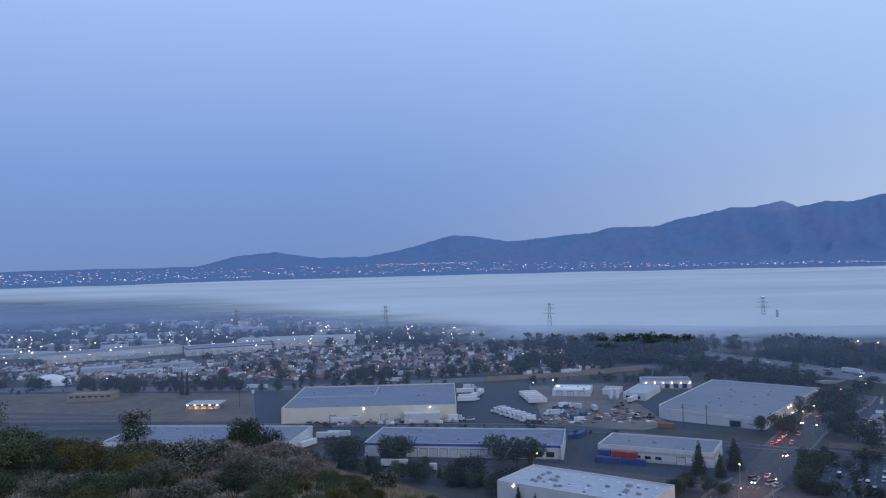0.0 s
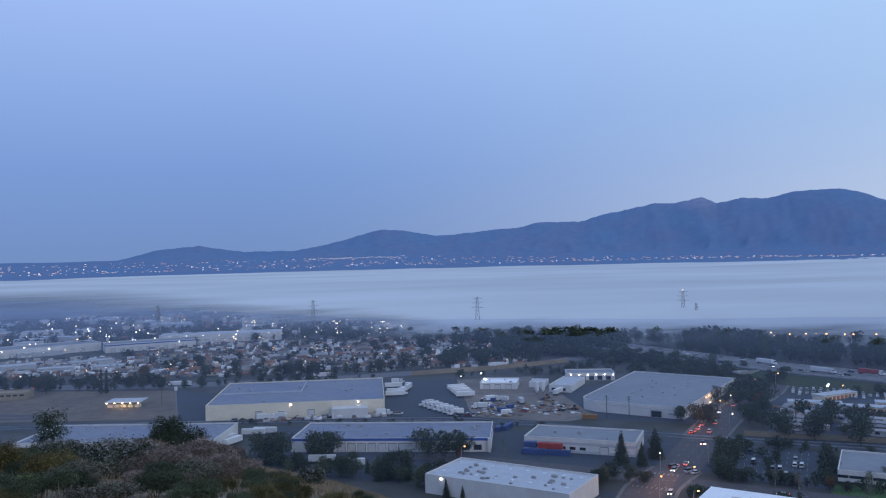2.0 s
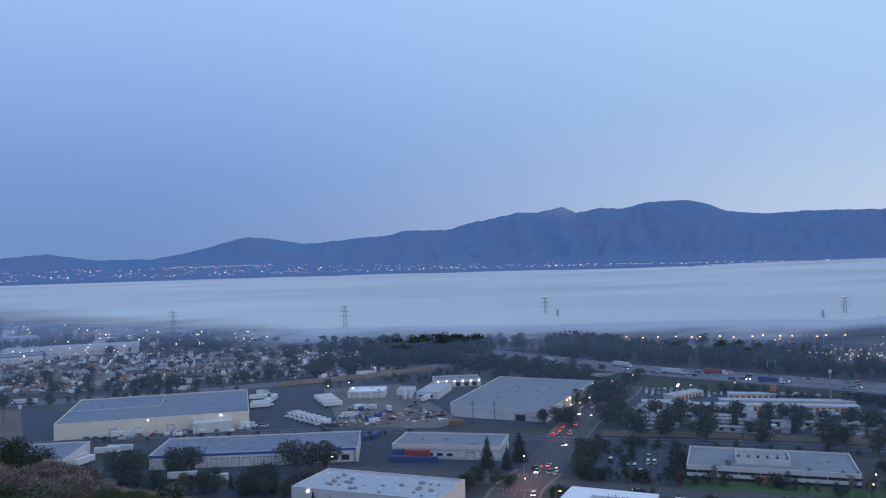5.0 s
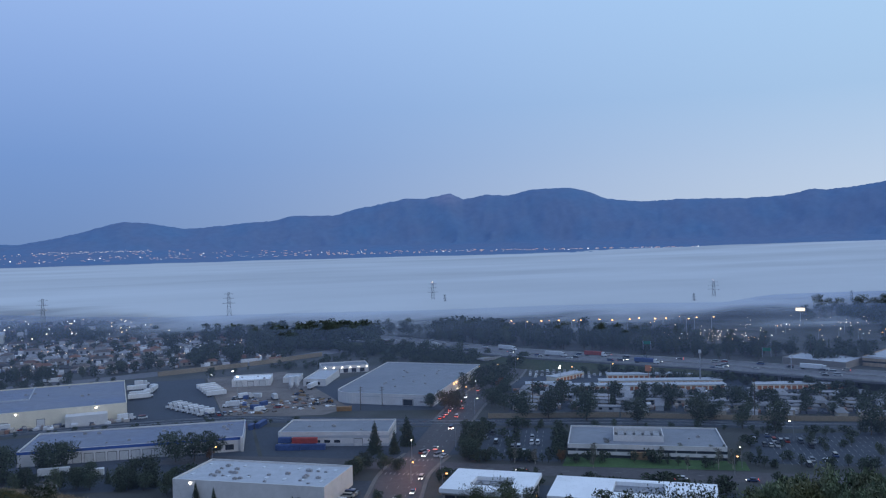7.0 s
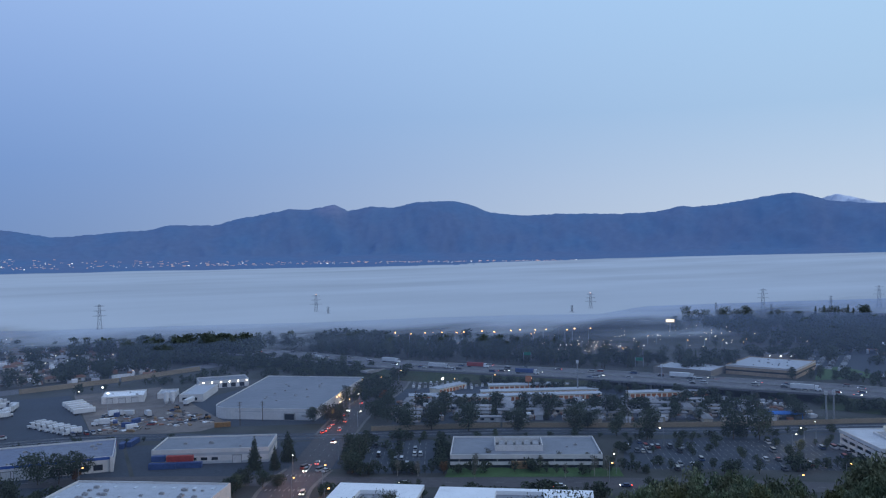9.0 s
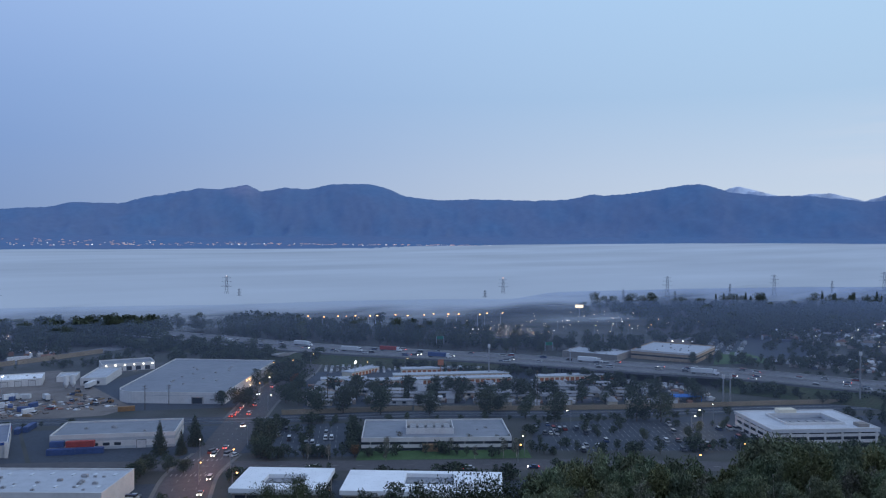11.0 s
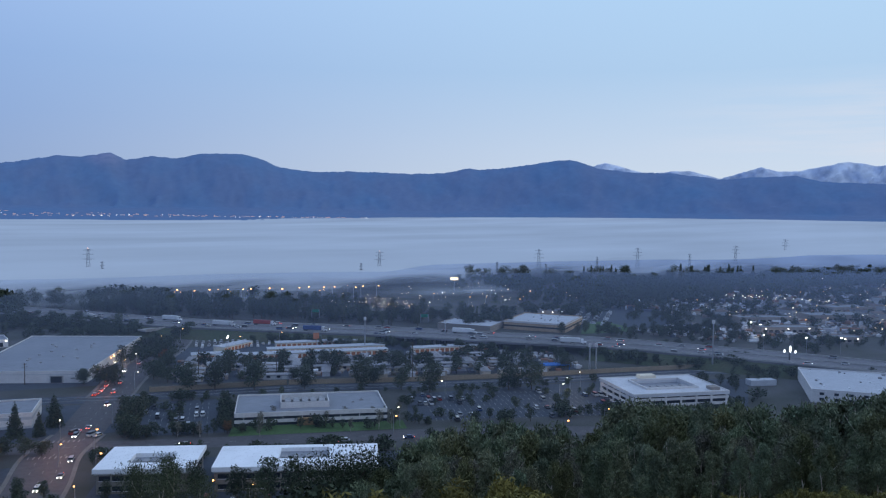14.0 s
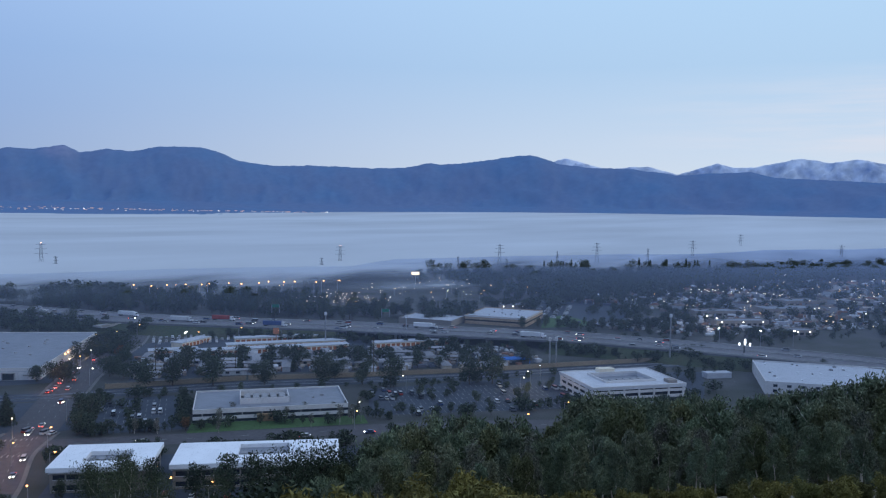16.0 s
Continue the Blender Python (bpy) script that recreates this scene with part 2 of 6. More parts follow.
gb = gt.nodes["Principled BSDF"]
old = gb.inputs["Base Color"].links[0].from_socket
gt.links.new(gmr.outputs[0], gmix.inputs["Factor"])
gt.links.new(old, gmix.inputs[6])
gt.links.new(gramp.outputs[0], gmix.inputs[7])
gt.links.new(gmix.outputs[2], gb.inputs["Base Color"])

RADII = [0.0] + [3 + 3 * i for i in range(40)] + [125 + 8 * i for i in range(40)] + [450, 500, 560, 640, 760, 1000, 1500, 2200, 2600] + [2700 + 60 * i for i in range(38)]
BEAR = [radians(-180 + 1.5 * i) for i in range(241)]
gbm = polar_sheet(RADII, BEAR, ground_z)
bmesh.ops.remove_doubles(gbm, verts=gbm.verts, dist=0.001)
ground = solo("ground", gbm, GROUND, "hillside of dry grass falling to a flat built-up valley floor", "ground", kind="structure")
for p in ground.data.polygons:
    p.use_smooth = True

# ======== mountains ========
# bearing and angular height of the summits and saddles of the front range
RIDGE = [(-60, 0.6), (-45, 0.3), (-28, -0.1), (-17, -0.12), (-14.1, 0.59), (-11.6, 0.82), (-8.8, 0.36), (-5.3, 0.33), (-2.5, 0.85), (0.7, 1.70), (2.6, 1.54), (4.6, 1.14),
         (7, 1.34), (10.4, 1.59), (11.6, 1.90), (14.6, 1.87), (16.1, 2.31), (19.7, 2.97), (20.8, 2.92), (22.6, 3.22), (23.6, 2.80), (25.1, 3.10), (26.7, 2.99),
         (28.4, 3.36), (30.8, 3.42), (32, 3.14), (33.5, 2.53), (36.1, 2.28), (38.2, 2.39), (42.4, 2.27), (44.7, 2.35), (46.5, 2.72), (47.2, 2.6), (49.8, 2.84),
         (52.7, 3.34), (53.9, 3.27), (55.2, 2.78), (57.3, 2.53), (60, 2.47), (63.3, 2.06), (67.9, 2.28), (69.3, 1.92), (71.3, 1.82), (76, 1.6), (95, 1.2), (130, 0.8)]
SNOWS = [(40, 1.0), (53, 2.2), (55.2, 2.97), (55.8, 3.15), (58.5, 2.42), (61.3, 2.62), (63.3, 2.07), (65.8, 2.86), (66.9, 2.55), (68.3, 2.6), (70.8, 3.14), (72.6, 2.85),
         (74, 3.05), (76, 2.7), (80, 2.9), (95, 2.2), (120, 1.2)]


def range_mesh(table, near, crest, far, step, seed, rough):
    bm = bmesh.new()
    n = int((table[-1][0] - table[0][0]) / step)
    rows = 60
    grid = []
    for i in range(n + 1):
        az = table[0][0] + i * step
        a = radians(az)
        top = EYE + crest * math.tan(radians(lerp(az, table) + 0.05 * noise.noise((az * 1.9, seed, 0)) + 0.03 * noise.noise((az * 6, seed, 3)) + 0.022 * noise.noise((az * 23, seed, 5))))
        col = []
        for j in range(rows + 1):
            k = j / rows
            r = near + (far - near) * k
            kc = (crest - near) / (far - near)
            s = smooth(r, max(near, crest - 420), crest) ** 0.9 if k <= kc else 1 - 0.6 * smooth(k, kc, 1)
            x, y = r * math.sin(a), r * math.cos(a)
            base = ground_z(x, y) + 3.0
            w = abs(noise.noise((x * 0.006, y * 0.006, seed))) + 0.5 * abs(noise.noise((x * 0.014, y * 0.014, seed + 5))) + 0.12 * abs(noise.noise((x * 0.034, y * 0.034, seed + 9)))
            cut = rough * (w - 0.1) * 4 * k * max(0.0, kc - k) / kc / kc
            z = base + max(0.0, (top - base)) * max(0.0, s - cut)
            col.append(bm.verts.new((x, y, z)))
        grid.append(col)
    for g, h in zip(grid, grid[1:]):
        for j in range(rows):
            bm.faces.new((g[j], h[j], h[j + 1], g[j + 1]))
    return bm


# distance haze is put into these base colours as blue, scrub and rock alike
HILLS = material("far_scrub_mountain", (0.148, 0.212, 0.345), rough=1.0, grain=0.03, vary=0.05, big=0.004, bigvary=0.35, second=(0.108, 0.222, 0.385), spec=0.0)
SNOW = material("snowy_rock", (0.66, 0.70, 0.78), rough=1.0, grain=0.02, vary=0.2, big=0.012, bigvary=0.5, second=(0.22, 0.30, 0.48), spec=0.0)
# a pale bare patch below one summit, tinted with the same haze blue
ht = HILLS.node_tree
hp, hd, hm, hx = ht.nodes.new("ShaderNodeNewGeometry"), ht.nodes.new("ShaderNodeVectorMath"), ht.nodes.new("ShaderNodeMapRange"), ht.nodes.new("ShaderNodeMix")
hn, ha = ht.nodes.new("ShaderNodeTexNoise"), ht.nodes.new("ShaderNodeMath")
hd.operation, hx.data_type, ha.operation = "DISTANCE", "RGBA", "MULTIPLY"
hd.inputs[1].default_value = (4640 * math.sin(radians(22.3)), 4640 * math.cos(radians(22.3)), 320)
ht.links.new(hp.outputs["Position"], hd.inputs[0])
ht.links.new(hp.outputs["Position"], hn.inputs["Vector"])
hn.inputs["Scale"].default_value = 0.03
hm.inputs["From Min"].default_value, hm.inputs["From Max"].default_value, hm.inputs["To Max"].default_value = 110, 20, 1.3
ht.links.new(hd.outputs["Value"], hm.inputs["Value"])
ht.links.new(hm.outputs[0], ha.inputs[0])
ht.links.new(hn.outputs["Fac"], ha.inputs[1])
hb = ht.nodes["Principled BSDF"]
src = hb.inputs["Base Color"].links[0].from_socket
hx.inputs[7].default_value = (0.27, 0.28, 0.40, 1)  # bare_rock with haze blue mixed in
ht.links.new(ha.outputs[0], hx.inputs["Factor"])
ht.links.new(src, hx.inputs[6])
ht.links.new(hx.outputs[2], hb.inputs["Base Color"])
mountain = solo("mountain_range", range_mesh(RIDGE, 3450, 4700, 4860, 0.15, 1.7, 0.30), HILLS, "scrub-covered mountain range tinted blue for distance haze", "mountains", kind="structure")
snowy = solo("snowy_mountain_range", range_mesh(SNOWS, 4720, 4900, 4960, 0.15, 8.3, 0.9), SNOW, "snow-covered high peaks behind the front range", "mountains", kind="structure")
for o in (mountain, snowy):
    for p in o.data.polygons:
        p.use_smooth = True


# ======== fog bank: stacked thin veils, edge along the tower line ========
def fog_material(name, strength, edge, width, seed, mist, hue):
    m = bpy.data.materials.new(name)
    m.use_nodes = True
    t = m.node_tree
    t.nodes.clear()
    out = t.nodes.new("ShaderNodeOutputMaterial")
    mix = t.nodes.new("ShaderNodeMixShader")
    tr, di = t.nodes.new("ShaderNodeBsdfTransparent"), t.nodes.new("ShaderNodeBsdfDiffuse")
    di.inputs["Color"].default_value = (*hue, 1)
    t.links.new(tr.outputs[0], mix.inputs[1])
    t.links.new(di.outputs[0], mix.inputs[2])
    t.links.new(mix.outputs[0], out.inputs[0])
    pos = t.nodes.new("ShaderNodeNewGeometry")

    def math_node(op, a, b=None):
        n = t.nodes.new("ShaderNodeMath")
        n.operation = op
        for i, s in enumerate((a, b)):
            if s is None:
                continue
            if isinstance(s, (int, float)):
                n.inputs[i].default_value = s
            else:
                t.links.new(s, n.inputs[i])
        return n.outputs[0]

    dot = t.nodes.new("ShaderNodeVectorMath")
    dot.operation = "DOT_PRODUCT"
    dot.inputs[1].default_value = (0.379, 0.925, 0)
    t.links.new(pos.outputs["Position"], dot.inputs[0])
    mp = t.nodes.new("ShaderNodeMapping")
    mp.inputs["Location"].default_value = (seed, seed * 2, 0)
    mp.inputs["Rotation"].default_value = (0, 0, radians(22))
    mp.inputs["Scale"].default_value = (0.6, 1.5, 1.0)
    t.links.new(pos.outputs["Position"], mp.inputs[0])
    n1, n2 = t.nodes.new("ShaderNodeTexNoise"), t.nodes.new("ShaderNodeTexNoise")
    n1.inputs["Scale"].default_value, n1.inputs["Detail"].default_value = 0.0075, 6.0
    n2.inputs["Scale"].default_value, n2.inputs["Detail"].default_value = 0.0018, 4.0
    for n in (n1, n2):
        t.links.new(mp.outputs[0], n.inputs["Vector"])
    s = math_node("ADD", dot.outputs["Value"], math_node("MULTIPLY", math_node("SUBTRACT", n1.outputs["Fac"], 0.5), 300))
    # thinner towards the west, where the town shows through, and drawn back behind the wooded rise in the east
    px = t.nodes.new("ShaderNodeSeparateXYZ")
    t.links.new(pos.outputs["Position"], px.inputs[0])
    west_share = math_node("MINIMUM", math_node("MULTIPLY", math_node("MAXIMUM", math_node("SUBTRACT", 90, px.outputs["X"]), 0), 0.00145), 1.0)
    s = math_node("SUBTRACT", s, math_node("MULTIPLY", west_share, 170))
    rise = t.nodes.new("ShaderNodeMapRange")
    rise.interpolation_type = "SMOOTHSTEP"
    rise.inputs["From Min"].default_value, rise.inputs["From Max"].default_value, rise.inputs["To Max"].default_value = 640, 880, 140
    t.links.new(px.outputs["X"], rise.inputs["Value"])
    s = math_node("SUBTRACT", s, rise.outputs[0])
    mr = t.nodes.new("ShaderNodeMapRange")
    mr.interpolation_type = "SMOOTHSTEP"
    mr.inputs["From Min"].default_value, mr.inputs["From Max"].default_value = 0, width
    t.links.new(math_node("DIVIDE", math_node("SUBTRACT", s, edge), math_node("ADD", math_node("MULTIPLY", west_share, 3.4), 1.0)), mr.inputs["Value"])
    body = math_node("MULTIPLY", mr.outputs[0], strength)
    dens = t.nodes.new("ShaderNodeMapRange")
    dens.inputs["From Min"].default_value, dens.inputs["From Max"].default_value = 0.3, 0.7
    dens.inputs["To Min"].default_value, dens.inputs["To Max"].default_value = 0.80, 1.06
    t.links.new(n2.outputs["Fac"], dens.inputs["Value"])
    fin = math_node("MULTIPLY", body, dens.outputs[0])
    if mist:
        # aerial haze put into the sheet's opacity, rising with distance from the camera
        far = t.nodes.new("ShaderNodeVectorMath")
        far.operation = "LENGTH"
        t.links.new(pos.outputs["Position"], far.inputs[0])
        haze_ramp = t.nodes.new("ShaderNodeValToRGB")
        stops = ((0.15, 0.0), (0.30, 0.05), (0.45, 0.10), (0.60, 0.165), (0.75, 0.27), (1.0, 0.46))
        e = haze_ramp.color_ramp.elements
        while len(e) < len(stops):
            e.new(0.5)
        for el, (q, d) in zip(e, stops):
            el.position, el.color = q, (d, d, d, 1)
        t.links.new(math_node("DIVIDE", far.outputs["Value"], 1500.0), haze_ramp.inputs["Fac"])
        fin = math_node("MAXIMUM", fin, math_node("MULTIPLY", math_node("MULTIPLY", haze_ramp.outputs[0], mist), dens.outputs[0]))
    fin.node.use_clamp = True
    t.links.new(fin, mix.inputs[0])
    return m


# BLUEHAZE gives the added haze sheet the blue of airlight
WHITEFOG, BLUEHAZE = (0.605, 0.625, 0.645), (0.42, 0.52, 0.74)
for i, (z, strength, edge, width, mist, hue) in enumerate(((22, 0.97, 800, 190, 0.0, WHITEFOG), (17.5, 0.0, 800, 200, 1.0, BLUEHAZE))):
    # a sheet laid along the fog's edge: u runs beside it, v away from the camera
    fb = bmesh.new()
    ux, uy = 0.925, -0.379
    vs_all = [(120 if mist else edge - 160) + 36 * k for k in range(60)]
    vs_all += [vs_all[-1] + 160 * k for k in range(1, 14)]
    grid = []
    for v in vs_all:
        row = []
        for k in range(81):
            u = -4400 + 110 * k
            x, y = u * ux + v * 0.379, u * uy + v * 0.925
            # the fog's front slopes down to the ground
            reach = v - 170 * min(1.0, max(0.0, 90 - x) * 0.00145) - 140 * smooth(x, 640, 880)
            front = 0.0 if mist else 18.0 * (1 - smooth(reach, 790, 1080))
            row.append(fb.verts.new((x, y, z - front + 30 * smooth(x, 1500, 3900) + 8 * smooth(math.hypot(x, y), 1400, 3400) + 2.6 * noise.noise((x * 0.004, y * 0.004, z)) + 0.5 * noise.noise((x * 0.015, y * 0.015, z)))))
        grid.append(row)
    for g, h in zip(grid, grid[1:]):
        for k in range(80):
            fb.faces.new((g[k], g[k + 1], h[k + 1], h[k]))
    far_off = [q for q in fb.verts if q.co.xy.length > (2300 if mist else 4450)]
    bmesh.ops.delete(fb, geom=far_off, context="VERTS")
    veil = solo("haze" if mist else "fog_bank", fb, fog_material("fog", strength, edge, width, 37.0 * i, mist, hue), "thin blue sheet imitating distance haze over the valley floor" if mist else "low white morning fog lying over the valley", "fog", kind="structure")
    for p in veil.data.polygons:
        p.use_smooth = True


# ======== roads and paved ground ========
def strip(pts, width, z, off=0.0):
    """A band of even width along a line of points."""
    bm = bmesh.new()
    ps = [Vector((*p, 0)) for p in pts]
    fine = []
    for i in range(len(ps) - 1):
        p0, p1, p2, p3 = ps[max(i - 1, 0)], ps[i], ps[i + 1], ps[min(i + 2, len(ps) - 1)]
        for k in range(6):
            t = k / 6
            fine.append(0.5 * (2 * p1 + (p2 - p0) * t + (2 * p0 - 5 * p1 + 4 * p2 - p3) * t * t + (3 * p1 - p0 - 3 * p2 + p3) * t ** 3))
    fine.append(ps[-1])
    rows = []
    for i, p in enumerate(fine):
        d = (fine[min(i + 1, len(fine) - 1)] - fine[max(i - 1, 0)]).normalized()
        n = Vector((-d.y, d.x, 0))
        rows.append((p + n * (off + width / 2), p + n * (off - width / 2)))
    vs = [(bm.verts.new((a.x, a.y, z)), bm.verts.new((b.x, b.y, z))) for a, b in rows]
    for (a, b), (c, d) in zip(vs, vs[1:]):
        bm.faces.new((a, b, d, c))
    return bm


def raised(pts, width, z0, z1, off=0.0):
    """The same band as a solid wall or deck."""
    bm = strip(pts, width, z1, off)
    r = bmesh.ops.extrude_face_region(bm, geom=bm.faces[:])
    for v in r["geom"]:
        if isinstance(v, bmesh.types.BMVert):
            v.co.z = z0
    return bm


def along(pts, step):
    """Places and bearings at even steps along a line."""
    out, carry = [], 0.0
    for a, b in zip(pts, pts[1:]):
        a, b = Vector(a), Vector(b)
        l = (b - a).length
        d = (b - a) / l
        while carry < l:
            p = a + d * carry
            out.append((p.x, p.y, math.degrees(math.atan2(d.y, d.x))))
            carry += step
        carry -= l
    return out


def flat(pts, z):
    bm = bmesh.new()
    bm.faces.new([bm.verts.new((x, y, z)) for x, y in pts])
    return bm


STREET = [(72, 258), (96, 297), (114, 332), (134, 357), (171, 415), (198, 455), (230, 495), (262, 532), (300, 590), (330, 640)]
CROSS = [(20, 405), (60, 383), (99, 358), (147, 325), (175, 306), (235, 266), (286, 228), (340, 180)]
RAIL = [(-420, 548), (-275, 522), (-102, 509), (3, 496), (56, 484), (113, 450), (153, 424), (188, 405), (250, 374), (316, 329), (371, 296), (418, 272), (480, 238)]
FWY = [(60, 1010), (140, 900), (215, 790), (252, 715), (300, 612), (348, 540), (400, 466), (441, 396), (482, 330), (508, 262), (532, 185), (552, 90), (560, 0)]
HWY = [(-620, 705), (-373, 690), (-275, 679), (-154, 662), (-41, 669), (28, 682), (96, 697), (160, 722), (225, 760)]

solo("road", strip(STREET, 20, 0.06), ROADTOP, "asphalt boulevard running from the hill to the freeway", "road", kind="structure")
solo("road", strip(CROSS, 15, 0.05), ROADTOP, "asphalt side street crossing the boulevard", "road", kind="structure")
solo("road", strip(RAIL, 17, 0.04), ASPHALT, "dark railway strip between the industrial lots", "railway", kind="structure")
solo("road", strip(HWY, 24, 0.05), FREEWAY, "grey highway beside the houses", "road", kind="structure")
PAVING = material("dull_paving", (0.15, 0.145, 0.14), grain=0.6, vary=0.12)
for o in (-9.6, 9.6):
    solo("pavement", raised(STREET[:4], 1.6, 0.0, 0.17, o + (1.3 if o > 0 else -1.3)), PAVING, "pale concrete kerb and pavement along the boulevard", "pavement", kind="structure")
    solo("pavement", raised(STREET[4:], 1.6, 0.0, 0.17, o + (1.3 if o > 0 else -1.3)), PAVING, "pale concrete kerb and pavement along the boulevard", "pavement", kind="structure")
lines = bmesh.new()
for pts, offs, dash in ((STREET, (-4.5, 0, 4.5), 11), (CROSS, (0,), 11)):
    for x, y, a in along(pts, dash):
        for o in offs:
            box(lines, -1.3, o - 0.07, 0, 1.8, o + 0.07, 0.075, pose(x, y, 0, 0, 0, a))
for k in range(9):
    for sx, sy in ((124, 352), (112, 333)):
        box(lines, -1.4, -8 + k * 2 - 0.2, 0, 1.4, -8 + k * 2 + 0.2, 0.08, pose(sx, sy, 0, 0, 0, 56))
solo("lane_marking", lines, PAINTLINE, "white painted lane lines and crossing bars", "road marking", kind="stuff")
railbm = bmesh.new()
for o in (-4.2, -2.7, 2.7, 4.2):
    b2 = raised(RAIL, 0.12, 0.06, 0.24, o)
    me = bpy.data.meshes.new("rail_piece")
    b2.to_mesh(me)
    b2.free()
    railbm.from_mesh(me)
    bpy.data.meshes.remove(me)
solo("rail", railbm, METAL, "steel rails on the dark track bed", "rails", kind="structure")
for pts, label in (([(-103, 513), (-103, 601), (-150, 640), (-124, 516)], "asphalt yard beside the cream warehouse"),
                   ([(6, 501), (58, 490), (62, 640), (8, 645)], "dark asphalt truck yard with parked trailers"),
                   ([(-60, 398), (60, 375), (70, 470), (-75, 492)], "asphalt yard round the blue-banded warehouse"),
                   ([(62, 375), (150, 350), (165, 405), (70, 455)], "asphalt yard round the grey warehouse"),
                   ([(-110, 410), (-90, 385), (40, 352), (58, 372), (-60, 396)], "asphalt lane below the blue-banded warehouse"),
                   ([(130, 470), (182, 446), (262, 548), (200, 615), (120, 560)], "asphalt apron round the large warehouse"),
                   ([(255, 280), (330, 226), (400, 270), (292, 320)], "large dark car park with few cars"),
                   ([(149, 339), (184, 318), (217, 374), (180, 394)], "dark car park beside the office block"),
                   ([(70, 303), (95, 283), (112, 322), (84, 336)], "small car park beside the white warehouse"),
                   ([(330, 226), (395, 180), (470, 215), (400, 270)], "car park round the white office block"),
                   ([(95, 262), (200, 205), (225, 245), (130, 312)], "paved court round the white-roofed offices"),
                   ([(230, 480), (300, 440), (430, 372), (445, 390), (340, 500), (262, 530)], "asphalt lanes of the storage yard"),
                   ([(210, 425), (300, 375), (420, 300), (440, 330), (330, 405), (245, 470)], "asphalt lanes of the mobile home park"),
                   ([(560, 400), (640, 350), (760, 440), (660, 500)], "car park full of cars near the wooded rise")):
    solo("paved_yard", flat(pts, 0.02), ASPHALT, label, "paving", kind="structure")
solo("dirt_lot", flat([(58, 486), (112, 468), (131, 480), (128, 560), (124, 640), (64, 640)], 0.03), material("grey_packed_dirt", (0.17, 0.145, 0.13), grain=0.12, vary=0.25, big=0.03, bigvary=0.4), "packed dirt construction yard with scattered equipment", "yard", kind="structure")
solo("bare_field", flat([(-430, 575), (-340, 548), (-122, 524), (-150, 636), (-270, 660), (-430, 668)], 0.03), DIRT, "bare brown earth field beside the railway", "field", kind="structure")
for y0 in (0, 1):
    solo("road", strip([(-430, 590 - 26 * y0), (-320, 578 - 22 * y0), (-215, 552 - 8 * y0)], 8, 0.05), ROADTOP, "narrow service road on the bare field", "road", kind="structure")
solo("lawn", flat([(180, 312), (246, 270), (254, 282), (190, 325)], 0.05), LAWN, "green mown lawn before the office block", "lawn", kind="structure")
solo("lawn", flat([(536, 384), (590, 362), (614, 414), (592, 420)], 0.05), LAWN, "green lawn before the two-storey mall", "lawn", kind="structure")

# stall lines of the car parks
stalls = bmesh.new()
for k in range(7):
    for i in range(30):
        u, v = 6 + i * 2.9, 4 + k * 8.5
        for s in (-1, 1):
            box(stalls, u - 0.07, v - 2.4 * (s < 0), 0, u + 0.07, v + 2.4 * (s > 0), 0.04, pose(262, 276, 0, 0, 0, -34.5) @ pose(0, -4, 0))
for k in range(6):
    for i in range(10):
        box(stalls, 4 + i * 2.9, 5 + k * 9.5, 0, 4.14 + i * 2.9, 9.8 + k * 9.5, 0.04, pose(150, 339, 0, 0, 0, -30))
solo("stall_marking", stalls, PAINTLINE, "white stall lines on the car parks", "road marking", kind="stuff")

# freeway deck with parapets and columns, on a planted bank
fwy = thing("freeway", pose(0, 0, 0), "raised concrete freeway on planted banks", "freeway", kind="structure")
part("deck", raised(FWY, 40, 4.8, 6.0), FREEWAY, fwy)
for o in (-19.7, 0.0, 19.7):
    part("parapet", raised(FWY, 0.5, 6.0, 6.95, o), CONCRETE, fwy)
marks = strip(FWY, 0.3, 6.02, 9.8)
part("lane_line", marks, PAINTLINE, fwy)
part("lane_line", strip(FWY, 0.3, 6.02, -9.8), PAINTLINE, fwy)
for x, y, a in along(FWY[6:9], 22):
    for o in (-16, -5, 5, 16):
        bm = bmesh.new()
        tube(bm, (0, o, 0), (0, o, 4.8), 0.9, n=10)
        part("column", bm, CONCRETE, fwy, at=pose(x, y, 0, 0, 0, a))
BANK = material("dark_planted_bank", (0.035, 0.05, 0.022), grain=0.7, vary=0.4, big=0.06, bigvary=0.4, second=(0.06, 0.055, 0.03))
for seg in (FWY[1:7], FWY[8:]):
    bk = strip(seg, 42, 4.85)
    lo = strip(seg, 78, 0.0)
    tops, feet = [v.co.copy() for v in bk.verts], [v.co.copy() for v in lo.verts]
    for side in (0, 1):
        up, dn = tops[side::2], feet[side::2]
        vs = [(bk.verts.new(a), bk.verts.new(b)) for a, b in zip(up, dn)]
        for (a, b), (c, d) in zip(vs, vs[1:]):
            bk.faces.new((a, b, d, c))
    lo.free()
    solo("embankment", bk, BANK, "dark planted bank carrying the freeway", "embankment", kind="structure")
# slip-road overpass behind the large warehouse
over = thing("overpass", pose(300, 600, 0, 0, 0, 10), "low concrete overpass below the freeway", "bridge", kind="structure")
part("deck", boxes((-30, -5, 3.4, 30, 5, 4.6)), CONCRETE, over)
part("parapet", boxes((-30, -5.3, 4.6, 30, -5, 5.6)), CONCRETE, over)
for x in (-24, -8, 8, 24):
    part("column", boxes((x - 0.6, -3, 0, x + 0.6, 3, 3.4)), CONCRETE, over)

